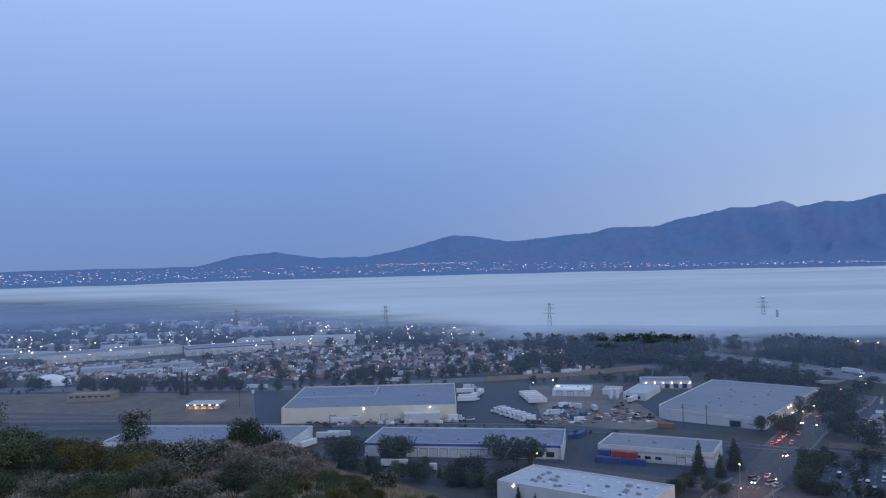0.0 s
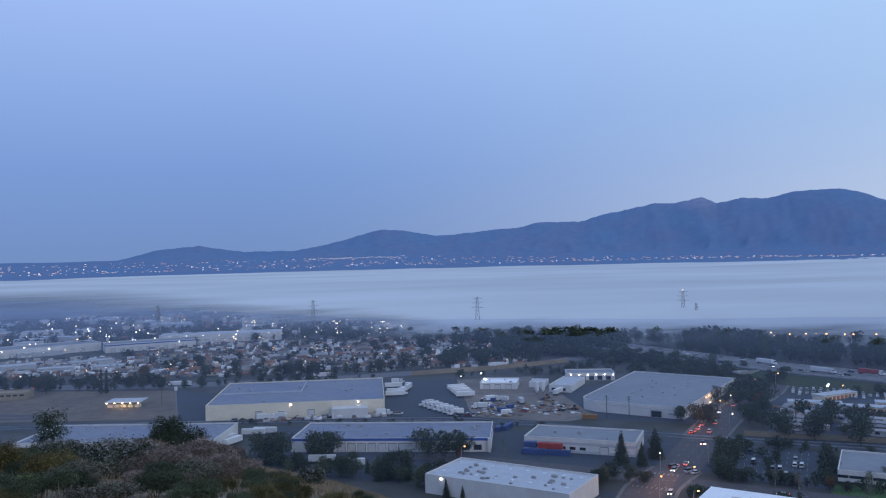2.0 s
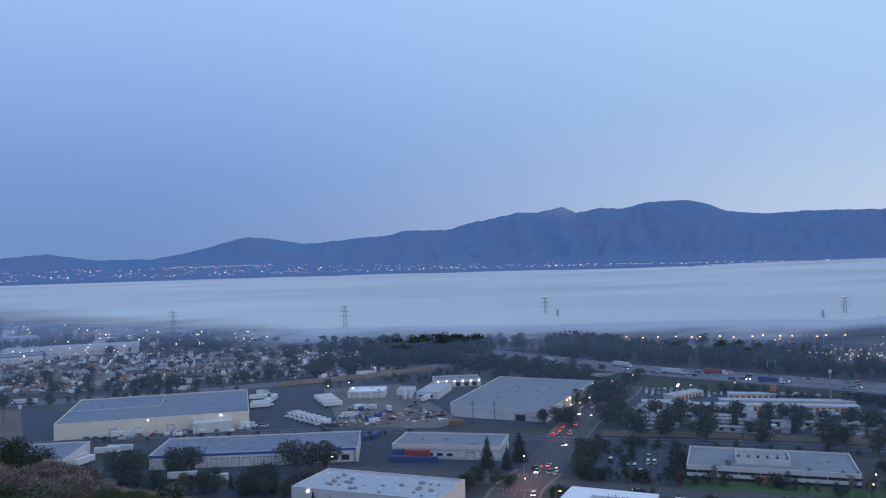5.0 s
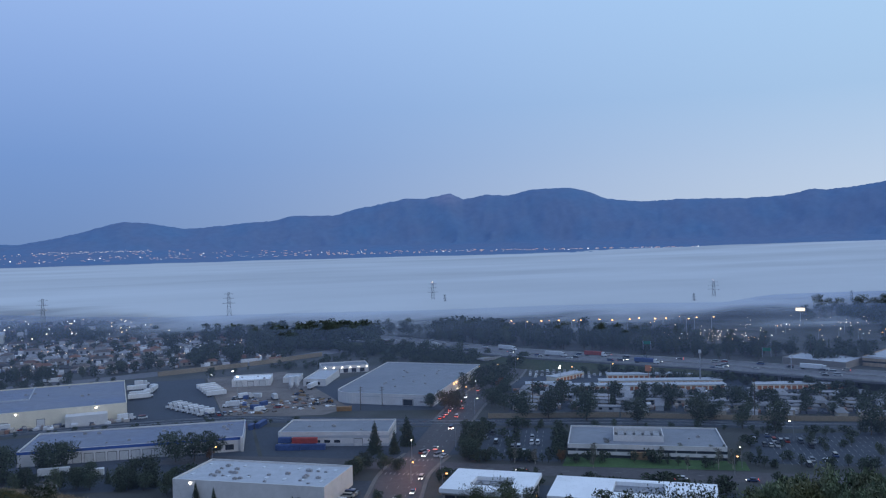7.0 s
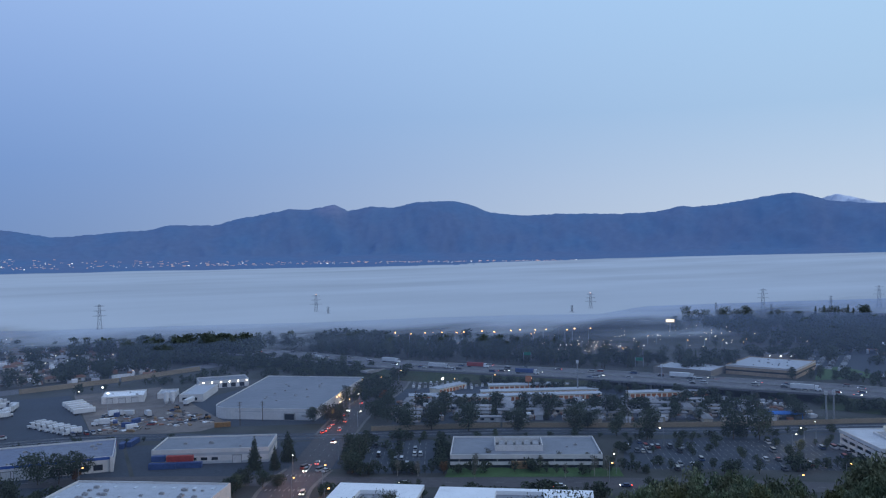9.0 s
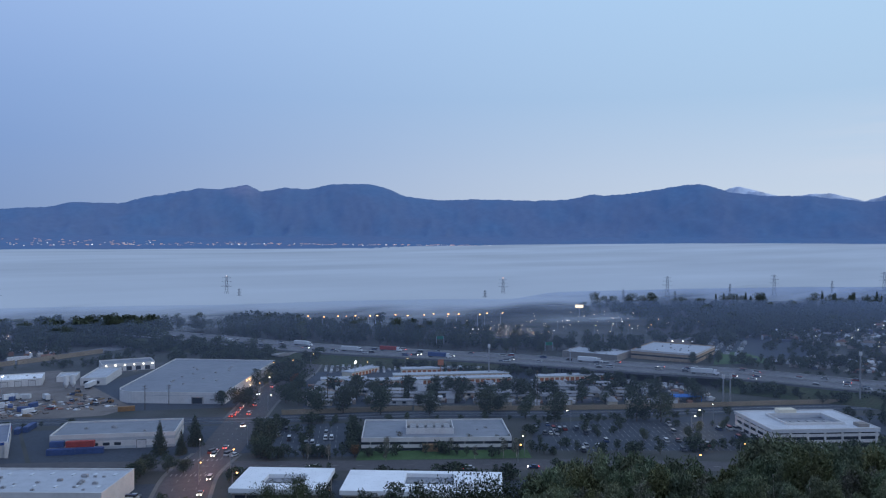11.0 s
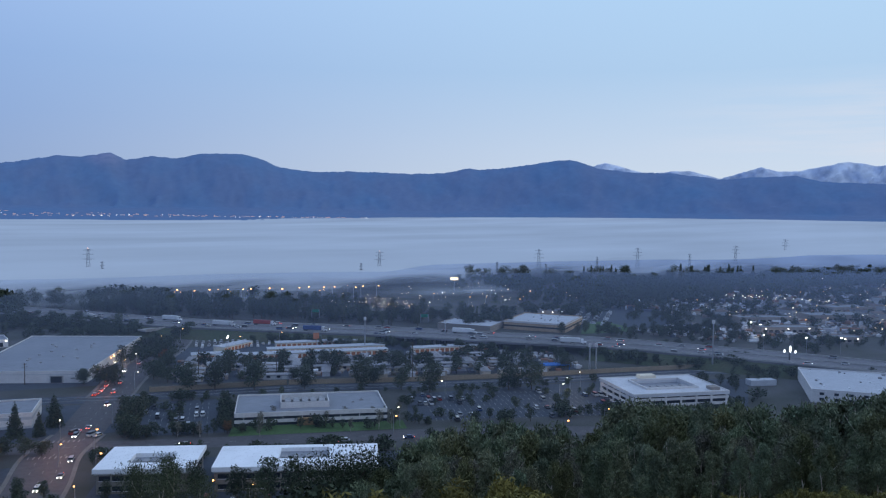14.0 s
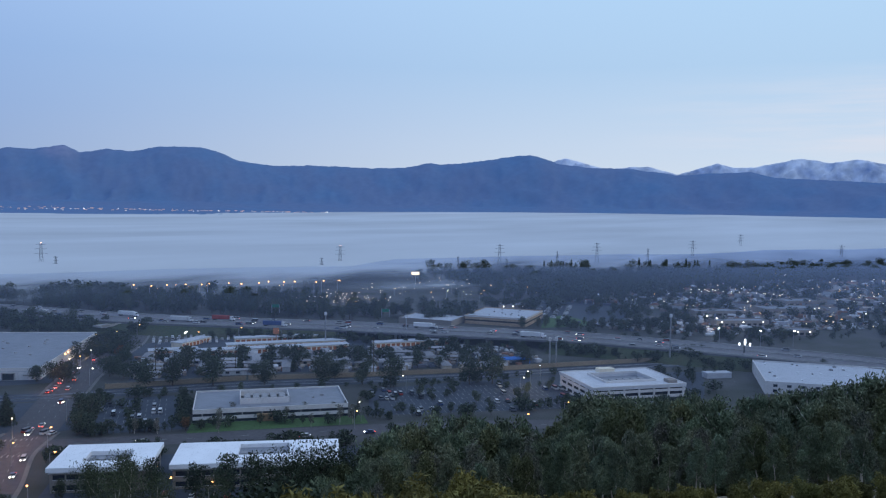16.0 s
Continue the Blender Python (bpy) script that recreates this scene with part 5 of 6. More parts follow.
for az, r, h in ((-19.5, 50, 1.7), (-18.3, 46, 1.6), (-17.2, 44, 1.6), (-16.0, 42, 1.5), (-20.6, 52, 1.6), (-15.6, 50, 1.5), (-18.6, 54, 1.6), (-21.5, 47, 1.5), (-16.8, 36, 1.4), (-4.6, 44, 1.0), (-15.4, 34, 1.3)):
    put(FLOWER, *at(az, r), h, wide=1.2)
for k in range(190):
    az, r = rng.uniform(-46, -10.5), rng.uniform(19, 68)
    p = rng.choice((0, 0, 1, 1, 2, 3, 4))
    put(DRY if p == 4 else BUSH[p], *at(az, r), rng.uniform(0.45, 0.85) * (0.75 + r / 90), wide=1.35)
for k in range(34):
    az, r = rng.uniform(-10.5, 4), rng.uniform(20, 38)
    put(BUSH[rng.choice((0, 1, 2))], *at(az, r), rng.uniform(0.3, 0.65), wide=1.3)
# a thin tree that shows above the shrubs
thin = plant("tree", "thin open tree above the hillside shrubs", "tree", limbs(6, 5, 0.1, 61, lean=0.05), leaves("crown", crown_blobs(6, 3.6, 1.6, 9, 61), 2600, 0.16, LEAF_DARK, 61, long=1.6, droop=0.5, hollow=0.1), "")
thin.matrix_basis = pose(*at(-20.9, 74), ground_z(*at(-20.9, 74)) - 0.2)
thin.scale = (0.85, 0.85, 0.78)
# a broad-leaved agave close to the camera
bm = bmesh.new()
for k in range(16):
    m = pose(0, 0, 0.1, 0, 0, k * 137.5)
    el = radians(25 + 45 * ((k * 7) % 16) / 16)
    prev = None
    for j in range(6):
        t = j / 5
        wdt = 0.09 * (1 - t) ** 0.6 * (0.5 + min(1, t * 3)) + 0.004
        rr, zz = 0.9 * t * math.cos(el), 0.9 * t * math.sin(el) - 0.35 * t * t
        cur = [bm.verts.new(m @ Vector((rr, s * wdt, zz + 0.02 * abs(s)))) for s in (-1, 0, 1)]
        if prev:
            for i in (0, 1):
                bm.faces.new((prev[i], prev[i + 1], cur[i + 1], cur[i]))
        prev = cur
solo("agave", bm, leaf_material("fresh_green_blade", (0.09, 0.14, 0.03), (0.06, 0.10, 0.03)), "fresh green broad-bladed agave on the slope", "agave", m=pose(*at(-22.3, 24), ground_z(*at(-22.3, 24)) + 0.3) @ Matrix.Scale(0.55, 4))
# dry grass on the slope: blades, uncounted
r = np.random.RandomState(5)
gv, gf = [], []
for k in range(40000):
    az, rr = radians(r.uniform(-48, 10)), 20 + 58 * r.rand() ** 0.7
    x, y = rr * math.sin(az), rr * math.cos(az)
    z = ground_z(x, y)
    hgt, wd, a = r.uniform(0.2, 0.42), 0.018, r.uniform(0, 6.28)
    bx, by = r.normal() * 0.12, r.normal() * 0.12
    i = len(gv)
    gv += [(x - wd * math.cos(a), y - wd * math.sin(a), z - 0.02), (x + wd * math.cos(a), y + wd * math.sin(a), z - 0.02), (x + bx, y + by, z + hgt)]
    gf.append((i, i + 1, i + 2))
me = bpy.data.meshes.new("dry_grass")
me.from_pydata(gv, [], gf)
me.materials.append(STRAW)
tagged(new("dry_grass", me), "long dry straw-coloured grass on the slope", "grass", kind="stuff")

# eucalyptus wood on the slope at the right
def make_euc(h, w, seed, mat, n=7500):
    rnd = random.Random(seed)
    blobs = []
    for i in range(20):
        z = h * (0.28 + 0.68 * i / 20)
        a, rr = rnd.uniform(0, 6.28), w * rnd.uniform(0.1, 0.42) * (1.1 - 0.6 * i / 20)
        s = w * rnd.uniform(0.12, 0.22)
        blobs.append((rr * math.cos(a), rr * math.sin(a), z, s, s, s * 1.35))
    blobs.append((0, 0, h * 0.95, w * 0.13, w * 0.13, h * 0.06))
    ob = thing("eucalyptus_tree", pose(0, 0, -500), "tall eucalyptus with pale trunk and drooping leaves on the slope", "tree", "hillside eucalyptus")
    part("trunk", limbs(h, h * 0.93, h * 0.012, seed, forks=7, mat=PALEBARK, spread=0.2), None, ob)
    part("crown", leaves("crown", blobs, n, 0.30, mat, seed, long=1.9, droop=0.7, hollow=0.15), None, ob)
    return ob, h


LEAF_WOOD = leaf_material("dusky_eucalyptus_leaves", (0.100, 0.132, 0.082), (0.122, 0.125, 0.080))
EUC = [make_euc(17, 8, 71, LEAF_EUC), make_euc(17, 7, 72, LEAF_WOOD), make_euc(17, 7.5, 73, LEAF_OLIVE), make_euc(17, 7, 74, LEAF_GREY, 3200)]
SKYLINE = [(33, -21.5), (35, -20.2), (41, -17.3), (43.5, -16.0), (48.3, -14.8), (54, -15.1), (58, -13.2), (63.8, -12.9), (67.4, -12.6), (72.5, -11.4), (76, -10.2), (90, -9.2)]
for k in range(230):
    az = rng.uniform(39, 88)
    r0 = rng.uniform(70, 175)
    x, y = at(az, r0)
    g = ground_z(x, y)
    top = EYE + r0 * math.tan(radians(lerp(az, SKYLINE) - abs(rng.gauss(0, 0.8)) - 0.03 * max(0, 150 - r0)))
    if top - g > 5:
        put(rng.choice((EUC[0], EUC[0], EUC[1], EUC[2], EUC[3])), x, y, min(top - g, 24), g)
for az, r0 in ((35.6, 150), (37.3, 148), (39.2, 152), (42.6, 150), (45.5, 155), (50.4, 160), (56.6, 165), (59.3, 150), (66.2, 140), (70, 150), (73.4, 140), (75.5, 140), (77, 138), (57.6, 160), (58.6, 158), (60.4, 162), (61.6, 150), (62.8, 155), (64, 160), (65.1, 150), (68, 150), (69, 146), (71.2, 150), (72.2, 144), (74.4, 150), (78.5, 140), (80, 145), (47, 158), (48.4, 160), (49.3, 155), (52, 160), (53.4, 158), (44.2, 152)):
    x, y = at(az, r0)
    g = ground_z(x, y)
    put(rng.choice(EUC[:2]), x, y, EYE + r0 * math.tan(radians(lerp(az, SKYLINE))) - g, g, 1.0)
# rounded darker trees before the wood and the white-roofed offices
for az, r0, top in ((24, 284, -16.9), (26.2, 284, -16.5), (27.8, 282, -16.9), (30.6, 272, -17.4), (32.6, 268, -16.9), (34.5, 262, -17.0), (22.2, 290, -17.6), (18.5, 300, -17.2), (17, 305, -16.8), (33.4, 120, -20.4), (34.6, 125, -19.3), (36, 128, -19.2), (32, 118, -21.6), (38, 120, -19.6)):
    x, y = at(az, r0)
    g = ground_z(x, y)
    put(rng.choice(TALL) if r0 > 250 else ROUND[2], x, y, EYE + r0 * math.tan(radians(top)) - g, g, 1.0 if r0 > 250 else 0.8)
NEARDARK = make_tree("tree", "dense dark broad-leaved tree at the foot of the slope", 16, 12, 2, 15000, 0.26, LEAF_DARK, 141, blobs=22, group="trees below the slope")
NEAROPEN = make_tree("tree", "open dark tree with small leaf clumps before the offices", 18, 12, 5, 8000, 0.30, LEAF_VALLEY, 142, bark=PALEBARK, blobs=26, group="trees below the slope")
for az, r0, top, wide in ((37.9, 150, -16.6, 0.9), (36.5, 148, -17.2, 0.8), (39.6, 150, -17.1, 0.8), (41.6, 150, -17.2, 0.8), (24.4, 225, -16.7, 0.6), (26.4, 228, -16.4, 0.6), (25.4, 215, -17.6, 0.7), (28.2, 230, -17.8, 0.6), (31.5, 225, -18.2, 0.6)):
    x, y = at(az, r0)
    g = ground_z(x, y)
    put(NEARDARK if r0 < 200 else NEAROPEN, x, y, EYE + r0 * math.tan(radians(top)) - g, g, wide)
for x, y, h in ((-11, 384, 8), (-16, 372, 9), (5, 368, 11), (13, 366, 12), (20, 352, 9), (28, 333, 8), (-51, 400, 13), (-38, 386, 10), (-31, 404, 12), (-4, 376, 7), (34, 326, 7)):
    put(rng.choice((ROUND[0], ROUND[2], SPRUCE)), x, y, h, 0, 0.8)
# yellowish leafy shrubs close below the camera
YEL = make_bush("leafy yellow-green shrub below the camera", 4.0, 3.4, 9000, 0.20, LEAF_YELLOW, 81, blobs=22, long=1.8)
for az, r0, top in ((35, 34, -20.6), (39, 33, -19.9), (43, 34, -19.6), (46.5, 35, -19.3), (50, 34, -18.7), (53, 36, -19.4), (57, 35, -19.3), (61, 34, -19.6), (65, 36, -20.2), (70, 36, -20.6), (72, 44, -18.6), (75, 46, -18.0), (68, 44, -19.4), (78, 46, -17.4), (63, 46, -19.6), (81, 46, -16.5), (74, 34, -20.4), (77, 35, -19.6), (80, 36, -18.8)):
    x, y = at(az, r0)
    g = ground_z(x, y)
    put(YEL, x, y, max(1.2, EYE + r0 * math.tan(radians(top)) - g), g, 1.0)
# ======== houses ========
ROOFTILE = [material("brown_roof_shingle", (0.12, 0.095, 0.085), grain=1.0, vary=0.2, objects=0.35), material("grey_roof_shingle", (0.25, 0.25, 0.265), grain=1.0, vary=0.2, objects=0.35),
            material("pale_roof_sheet", (0.26, 0.26, 0.28), grain=1.0, vary=0.15, objects=0.3), material("red_brown_roof_tile", (0.19, 0.09, 0.06), grain=1.0, vary=0.2, objects=0.3)]
STUCCO = [material("stucco_beige", (0.42, 0.37, 0.30), grain=1.0, vary=0.1, objects=0.3), material("stucco_grey", (0.40, 0.41, 0.43), grain=1.0, vary=0.1, objects=0.3)]
LITWINDOW = glow("lit_window", (1.0, 0.72, 0.4), 2.0)


def house_proto(w, d, h, rise, wallmat, roofmat, label, name="house", group="valley houses", category="house"):
    ob = thing(name, pose(0, 0, -500), label, category, group)
    part("wall", boxes((-w / 2, -d / 2, 0, w / 2, d / 2, h)), wallmat, ob)
    bm = bmesh.new()
    e = 0.5
    lo = [bm.verts.new(p) for p in ((-w / 2 - e, -d / 2 - e, h), (w / 2 + e, -d / 2 - e, h), (w / 2 + e, d / 2 + e, h), (-w / 2 - e, d / 2 + e, h))]
    ins = min(d * 0.4, w * 0.25)
    hi = [bm.verts.new(p) for p in ((-w / 2 + ins, 0, h + rise), (w / 2 - ins, 0, h + rise))]
    for f in ((lo[0], lo[1], hi[1], hi[0]), (lo[2], lo[3], hi[0], hi[1]), (lo[1], lo[2], hi[1]), (lo[3], lo[0], hi[0]), (lo[3], lo[2], lo[1], lo[0])):
        bm.faces.new(f)
    part("roof", bm, roofmat, ob)
    for x in (-w * 0.36, w * 0.02):
        part("window", boxes((x, -d / 2 - 0.04, h * 0.35, x + w * 0.14, -d / 2 - 0.004, h * 0.8)), DARKGLASS, ob)
    part("door", boxes((w * 0.22, -d / 2 - 0.05, 0.05, w * 0.42, -d / 2 - 0.004, h * 0.75)), DOCKDOOR, ob)
    return ob


HOUSES = [house_proto(13, 9, 3.0, 1.9, STUCCO[0], ROOFTILE[0], "beige stucco bungalow with brown hipped roof"), house_proto(12, 10, 3.0, 1.7, STUCCO[1], ROOFTILE[1], "grey stucco bungalow with grey shingle roof"),
          house_proto(11, 9, 3.0, 1.8, STUCCO[0], ROOFTILE[3], "beige bungalow with red-brown tile roof"), house_proto(14, 9, 5.6, 1.9, STUCCO[1], ROOFTILE[0], "two-storey grey house with brown roof")]
MOBILE = [house_proto(15, 4.6, 2.9, 0.7, STUCCO[1], ROOFTILE[2], "pale mobile home with a low sheet roof", "mobile_home", "mobile homes", "mobile home"),
          house_proto(14, 5, 2.9, 0.8, STUCCO[0], ROOFTILE[1], "beige mobile home with a grey roof", "mobile_home", "mobile homes", "mobile home")]
rh = random.Random(8)


def far_copy(proto, x, y, a, z=0.0):
    return copy_thing(proto, pose(x, y, z, 0, 0, a))


for j in range(10):
    for i in range(17):
        x, y = -225 + i * 21.5 + rh.uniform(-3, 3) + (j % 2) * 6, 716 + j * 24 + rh.uniform(-3, 3) + 0.05 * i
        if rh.random() < 0.8 and not (x < -110 and y > 880) and not (x > 95 and y < 800):
            far_copy(rh.choice(HOUSES), x, y, rh.choice((0, 0, 90)) + rh.uniform(-6, 6))
for k in range(70):
    u, v = rh.random(), rh.random()
    far_copy(rh.choice(HOUSES), 720 + 480 * u, 420 - 210 * v + 60 * (1 - u), rh.uniform(0, 180))
for j in range(6):
    for i in range(14):
        u = i * 15.5
        x, y = 222 + u * 0.83 + j * 5.2, 425 - u * 0.56 + j * 9.6
        if rh.random() < 0.86:
            far_copy(rh.choice(MOBILE), x + rh.uniform(-1, 1), y, rh.choice((-34, 56)) + rh.uniform(-4, 4))
# halls and sheds in the storage yard at the left
for x, y, a, w, d, h in ((-345, 775, 20, 36, 20, 7), (-300, 760, 12, 30, 16, 6), (-255, 770, 10, 26, 18, 5), (-285, 800, 30, 40, 14, 6), (-370, 890, 30, 44, 18, 6), (-420, 930, 30, 40, 20, 7)):
    flat_building("workshop", "pale industrial shed in the far truck yard", "shed", x, y, a, w, d, h - 1.5, GREYWALL, ROOFLIGHT, doors=[(3, 4, 3.0), (10, 4, 3.0)], seed=int(w))
# white dome-topped stockpile shelter
bm = bmesh.new()
bmesh.ops.create_uvsphere(bm, u_segments=20, v_segments=10, radius=1.0)
for v in list(bm.verts):
    v.co = Vector((v.co.x * 17, v.co.y * 9, max(0, v.co.z) * 9 * (1 - 0.15 * v.co.x)))
solo("storage_dome", bm, ROOFWHITE, "white fabric storage dome beside the far yard", "dome", m=pose(-342, 715, 0, 0, 0, -8))

# ======== vehicles ========
PAINT = painted("car_paint", [(0.55, 0.55, 0.56), (0.05, 0.05, 0.055), (0.25, 0.26, 0.28), (0.6, 0.6, 0.6), (0.10, 0.11, 0.13), (0.30, 0.04, 0.03), (0.04, 0.07, 0.16), (0.4, 0.38, 0.34), (0.62, 0.62, 0.62)])
RUBBER = material("tyre_rubber", (0.02, 0.02, 0.02), rough=0.9)
TRAILERWHITE = material("white_trailer_sheet", (0.66, 0.66, 0.67), rough=0.5, grain=0.8, vary=0.06, objects=0.15)
HEADLIGHT = glow("headlight", (1.0, 0.93, 0.8), 12)
TAILLIGHT = glow("tail_light", (1.0, 0.06, 0.03), 8)


def wheel_mesh(r, w):
    bm = bmesh.new()
    tube(bm, (0, -w / 2, 0), (0, w / 2, 0), r, n=12)
    return mesh("wheel", bm, RUBBER)


def car_proto(l, w, h, lit, label, van=False):
    ob = thing("car", pose(0, 0, -500), label, "car", "cars in the valley")
    bm = boxes((-l / 2, -w / 2, 0.28, l / 2, w / 2, h * 0.58))
    bmesh.ops.bevel(bm, geom=bm.edges[:], offset=0.12, segments=2, affect="EDGES")
    part("body", bm, PAINT, ob)
    bm = bmesh.new()
    a, b = (-l * 0.46, l * 0.30) if van else (-l * 0.34, l * 0.22)
    lo = [(a, -w * 0.47), (b, -w * 0.47), (b, w * 0.47), (a, w * 0.47)]
    v0 = [bm.verts.new((x, y, h * 0.58)) for x, y in lo]
    v1 = [bm.verts.new((x * (0.97 if van else 0.72), y * 0.84, h * 0.96)) for x, y in lo]
    bm.faces.new(v1)
    for i in range(4):
        bm.faces.new((v0[i], v0[(i + 1) % 4], v1[(i + 1) % 4], v1[i]))
    part("glazing", bm, DARKGLASS, ob)
    part("roof", boxes((a * (0.96 if van else 0.70), -w * 0.39, h * 0.961, b * (0.96 if van else 0.70), w * 0.39, h)), PAINT, ob)
    wm = wheel_mesh(0.33, 0.24)
    for x in (-l * 0.31, l * 0.31):
        for y in (-w * 0.46, w * 0.46):
            part("wheel", wm, None, ob, at=pose(x, y, 0.33))
    if lit:
        for y in (-w * 0.34, w * 0.34):
            part("headlight", boxes((l / 2, y - 0.2, 0.55, l / 2 + 0.08, y + 0.2, 0.85)), HEADLIGHT, ob)
            part("tail_light", boxes((-l / 2 - 0.08, y - 0.18, 0.6, -l / 2, y + 0.18, 0.85)), TAILLIGHT, ob)
    return ob


CARS = [car_proto(4.6, 1.85, 1.5, False, "parked saloon car in the valley"), car_proto(4.7, 1.95, 1.8, False, "parked sport utility car in the valley", True), car_proto(5.3, 2.0, 2.1, False, "parked van in the valley", True)]
LIT = [car_proto(4.6, 1.85, 1.5, True, "car on the road with lights on"), car_proto(4.8, 1.95, 1.8, True, "utility car on the road with lights on", True)]


def trailer_proto(l, paint, label, tractor):
    ob = thing("truck" if tractor else "trailer", pose(0, 0, -500), label, "truck" if tractor else "trailer", "trucks and trailers")
    part("box", boxes((-l / 2, -1.28, 1.15, l / 2, 1.28, 3.95)), paint, ob)
    part("chassis", boxes((-l / 2 + 0.3, -0.9, 0.85, l / 2 - 0.3, 0.9, 1.14)), DARKMETAL, ob)
    wm = wheel_mesh(0.5, 0.5)
    for x in (-l / 2 + 1.2, -l / 2 + 2.5):
        for y in (-1.0, 1.0):
            part("wheel", wm, None, ob, at=pose(x, y, 0.5))
    if tractor:
        bm = boxes((l / 2 + 0.5, -1.2, 0.6, l / 2 + 2.6, 1.2, 3.5), (l / 2 + 2.6, -1.0, 0.6, l / 2 + 4.2, 1.0, 1.9))
        part("cab", bm, TRAILERWHITE, ob)
        part("windscreen", boxes((l / 2 + 2.6, -1.0, 2.1, l / 2 + 2.66, 1.0, 3.1)), DARKGLASS, ob)
        for x in (l / 2 + 1.0, l / 2 + 3.5):
            for y in (-1.0, 1.0):
                part("wheel", wm, None, ob, at=pose(x, y, 0.5))
    else:
        for y in (-0.8, 0.8):
            part("landing_leg", boxes((l / 2 - 2.2, y - 0.08, 0, l / 2 - 2.0, y + 0.08, 0.85)), METAL, ob)
    return ob


TRAILER = trailer_proto(13, TRAILERWHITE, "white box trailer parked on the yard", False)
SEMI = trailer_proto(14, TRAILERWHITE, "white articulated truck with a box trailer", True)
REDSEMI = trailer_proto(14, REDPAINT, "red articulated truck on the freeway", True)
BLUESEMI = trailer_proto(14, BLUEDOOR, "blue articulated truck on the freeway", True)
BOXVAN = trailer_proto(6, TRAILERWHITE, "white box truck parked on the yard", True)
rv = random.Random(21)


def lane_cars(pts, offsets, step, z, protos, chance):
    for o in offsets:
        for x, y, a in along(pts, step):
            if rv.random() < chance:
                n = Vector((-math.sin(radians(a)), math.cos(radians(a)))) * o
                dx = rv.uniform(-step / 3, step / 3)
                x1, y1 = x + n.x + dx * math.cos(radians(a)), y + n.y + dx * math.sin(radians(a))
                far_copy(rv.choice(protos), x1, y1, a + (180 if o > 0 else 0), z)


lane_cars(FWY[2:11], (-16, -12, -7.5, -4, 4, 8, 12, 16), 34, 6.02, LIT + CARS, 0.42)
lane_cars(HWY[1:8], (-8, -4, 4, 8), 40, 0.06, LIT + CARS, 0.35)
for x, y, a in ((164, 400, 238), (132, 355, 235), (135, 360, 235), (141, 364, 58), (118, 322, 240), (108, 305, 240), (171, 428, 58), (175, 433, 58), (181, 442, 58), (178, 425, 58), (190, 445, 58), (168, 425, 57), (186, 452, 58), (196, 462, 58), (205, 474, 238), (97, 296, 236),
                (212, 272, -33), (160, 312, 147), (236, 258, 147), (222, 492, 50)):
    far_copy(rv.choice(LIT), x, y, a, 0.06)
for x, y, a, p in ((105, 699, 8, SEMI), (-40, 676, 184, SEMI), (-150, 658, 170, SEMI)):
    far_copy(p, x, y, a, 0.06)
for k, off, p in ((0.40, 7, REDSEMI), (0.47, -12, BLUESEMI), (0.63, 10, SEMI), (0.75, -10, SEMI), (0.28, 9, SEMI), (0.18, -9, SEMI), (0.36, -6, SEMI)):
    ln = along(FWY[2:11], 2.0)
    x, y, a = ln[int(k * (len(ln) - 1))]
    n = Vector((-math.sin(radians(a)), math.cos(radians(a)))) * off
    far_copy(p, x + n.x, y + n.y, a, 6.02)
# trucks and trailers in the yards
for i in range(7):
    far_copy(BOXVAN, 36 + 2.6 * i + rv.uniform(-1, 1), 534 - 5.6 * i, 195 + rv.uniform(-8, 8))
    far_copy(TRAILER, 62 - 0.8 * i, 560 + 8.0 * i, 5 + 2 * i) if i < 5 else None
for x, y, a in ((14, 574, 2), (16, 579, 0), (15, 584, 3), (14, 610, 0), (16, 630, 2), (20, 590, 60), (25, 602, 75), (24, 608, 75)):
    far_copy(rv.choice((TRAILER, BOXVAN)), x, y, a)
for i in range(5):
    far_copy(CARS[2], 49 + 1.2 * i + 2.2 * i, 497 - 0.5 * i, 95)
for i in range(11):
    far_copy(rv.choice(CARS + [BOXVAN]), -88 + 10 * i + rv.uniform(-3, 3), 508 + rv.uniform(-1, 3), rv.choice((0, 180, 5)))
for x, y, a, p in ((-80, 452, 60, TRAILER), (-76, 446, 60, TRAILER), (-68, 466, 175, TRAILER), (-62, 469, 170, TRAILER), (-26, 398, -8, TRAILER), (-12, 389, -10, TRAILER), (126, 557, 55, TRAILER)):
    far_copy(p, x, y, a)


def container(x, y, a, l, mat, label, z=0.0):
    ob = thing("shipping_container", pose(x, y, z, 0, 0, a), label, "container", "yard containers")
    part("box", boxes((0, 0, 0, l, 2.44, 2.6)), mat, ob)
    part("ribs", boxes(*[(0.3 + k * 0.6, -0.05, 0.1, 0.6 + k * 0.6, -0.004, 2.5) for k in range(int(l / 0.6) - 1)]), mat, ob)


container(71, 398, -26, 12.2, BLUEDOOR, "blue shipping container beside the grey warehouse")
container(73, 401, -26, 6.1, BLUEDOOR, "short blue shipping container", 2.62)
container(79, 397.5, -26, 12.2, REDPAINT, "red shipping container on a blue one", 2.62)
container(82, 393.5, -26, 12.2, BLUEDOOR, "blue shipping container under a red one")
container(64, 452, 70, 6.1, REDPAINT, "red container standing in the yard")
container(68, 448, 70, 6.1, BLUEDOOR, "blue container standing in the yard")
container(72, 450, 60, 12.2, BLUEDOOR, "long blue container standing in the yard")
container(-84, 452, 58, 12.2, REDPAINT, "faded red container beside trailers")
container(112, 378, -26, 3.5, BLUEDOOR, "blue refuse skip by the grey warehouse")
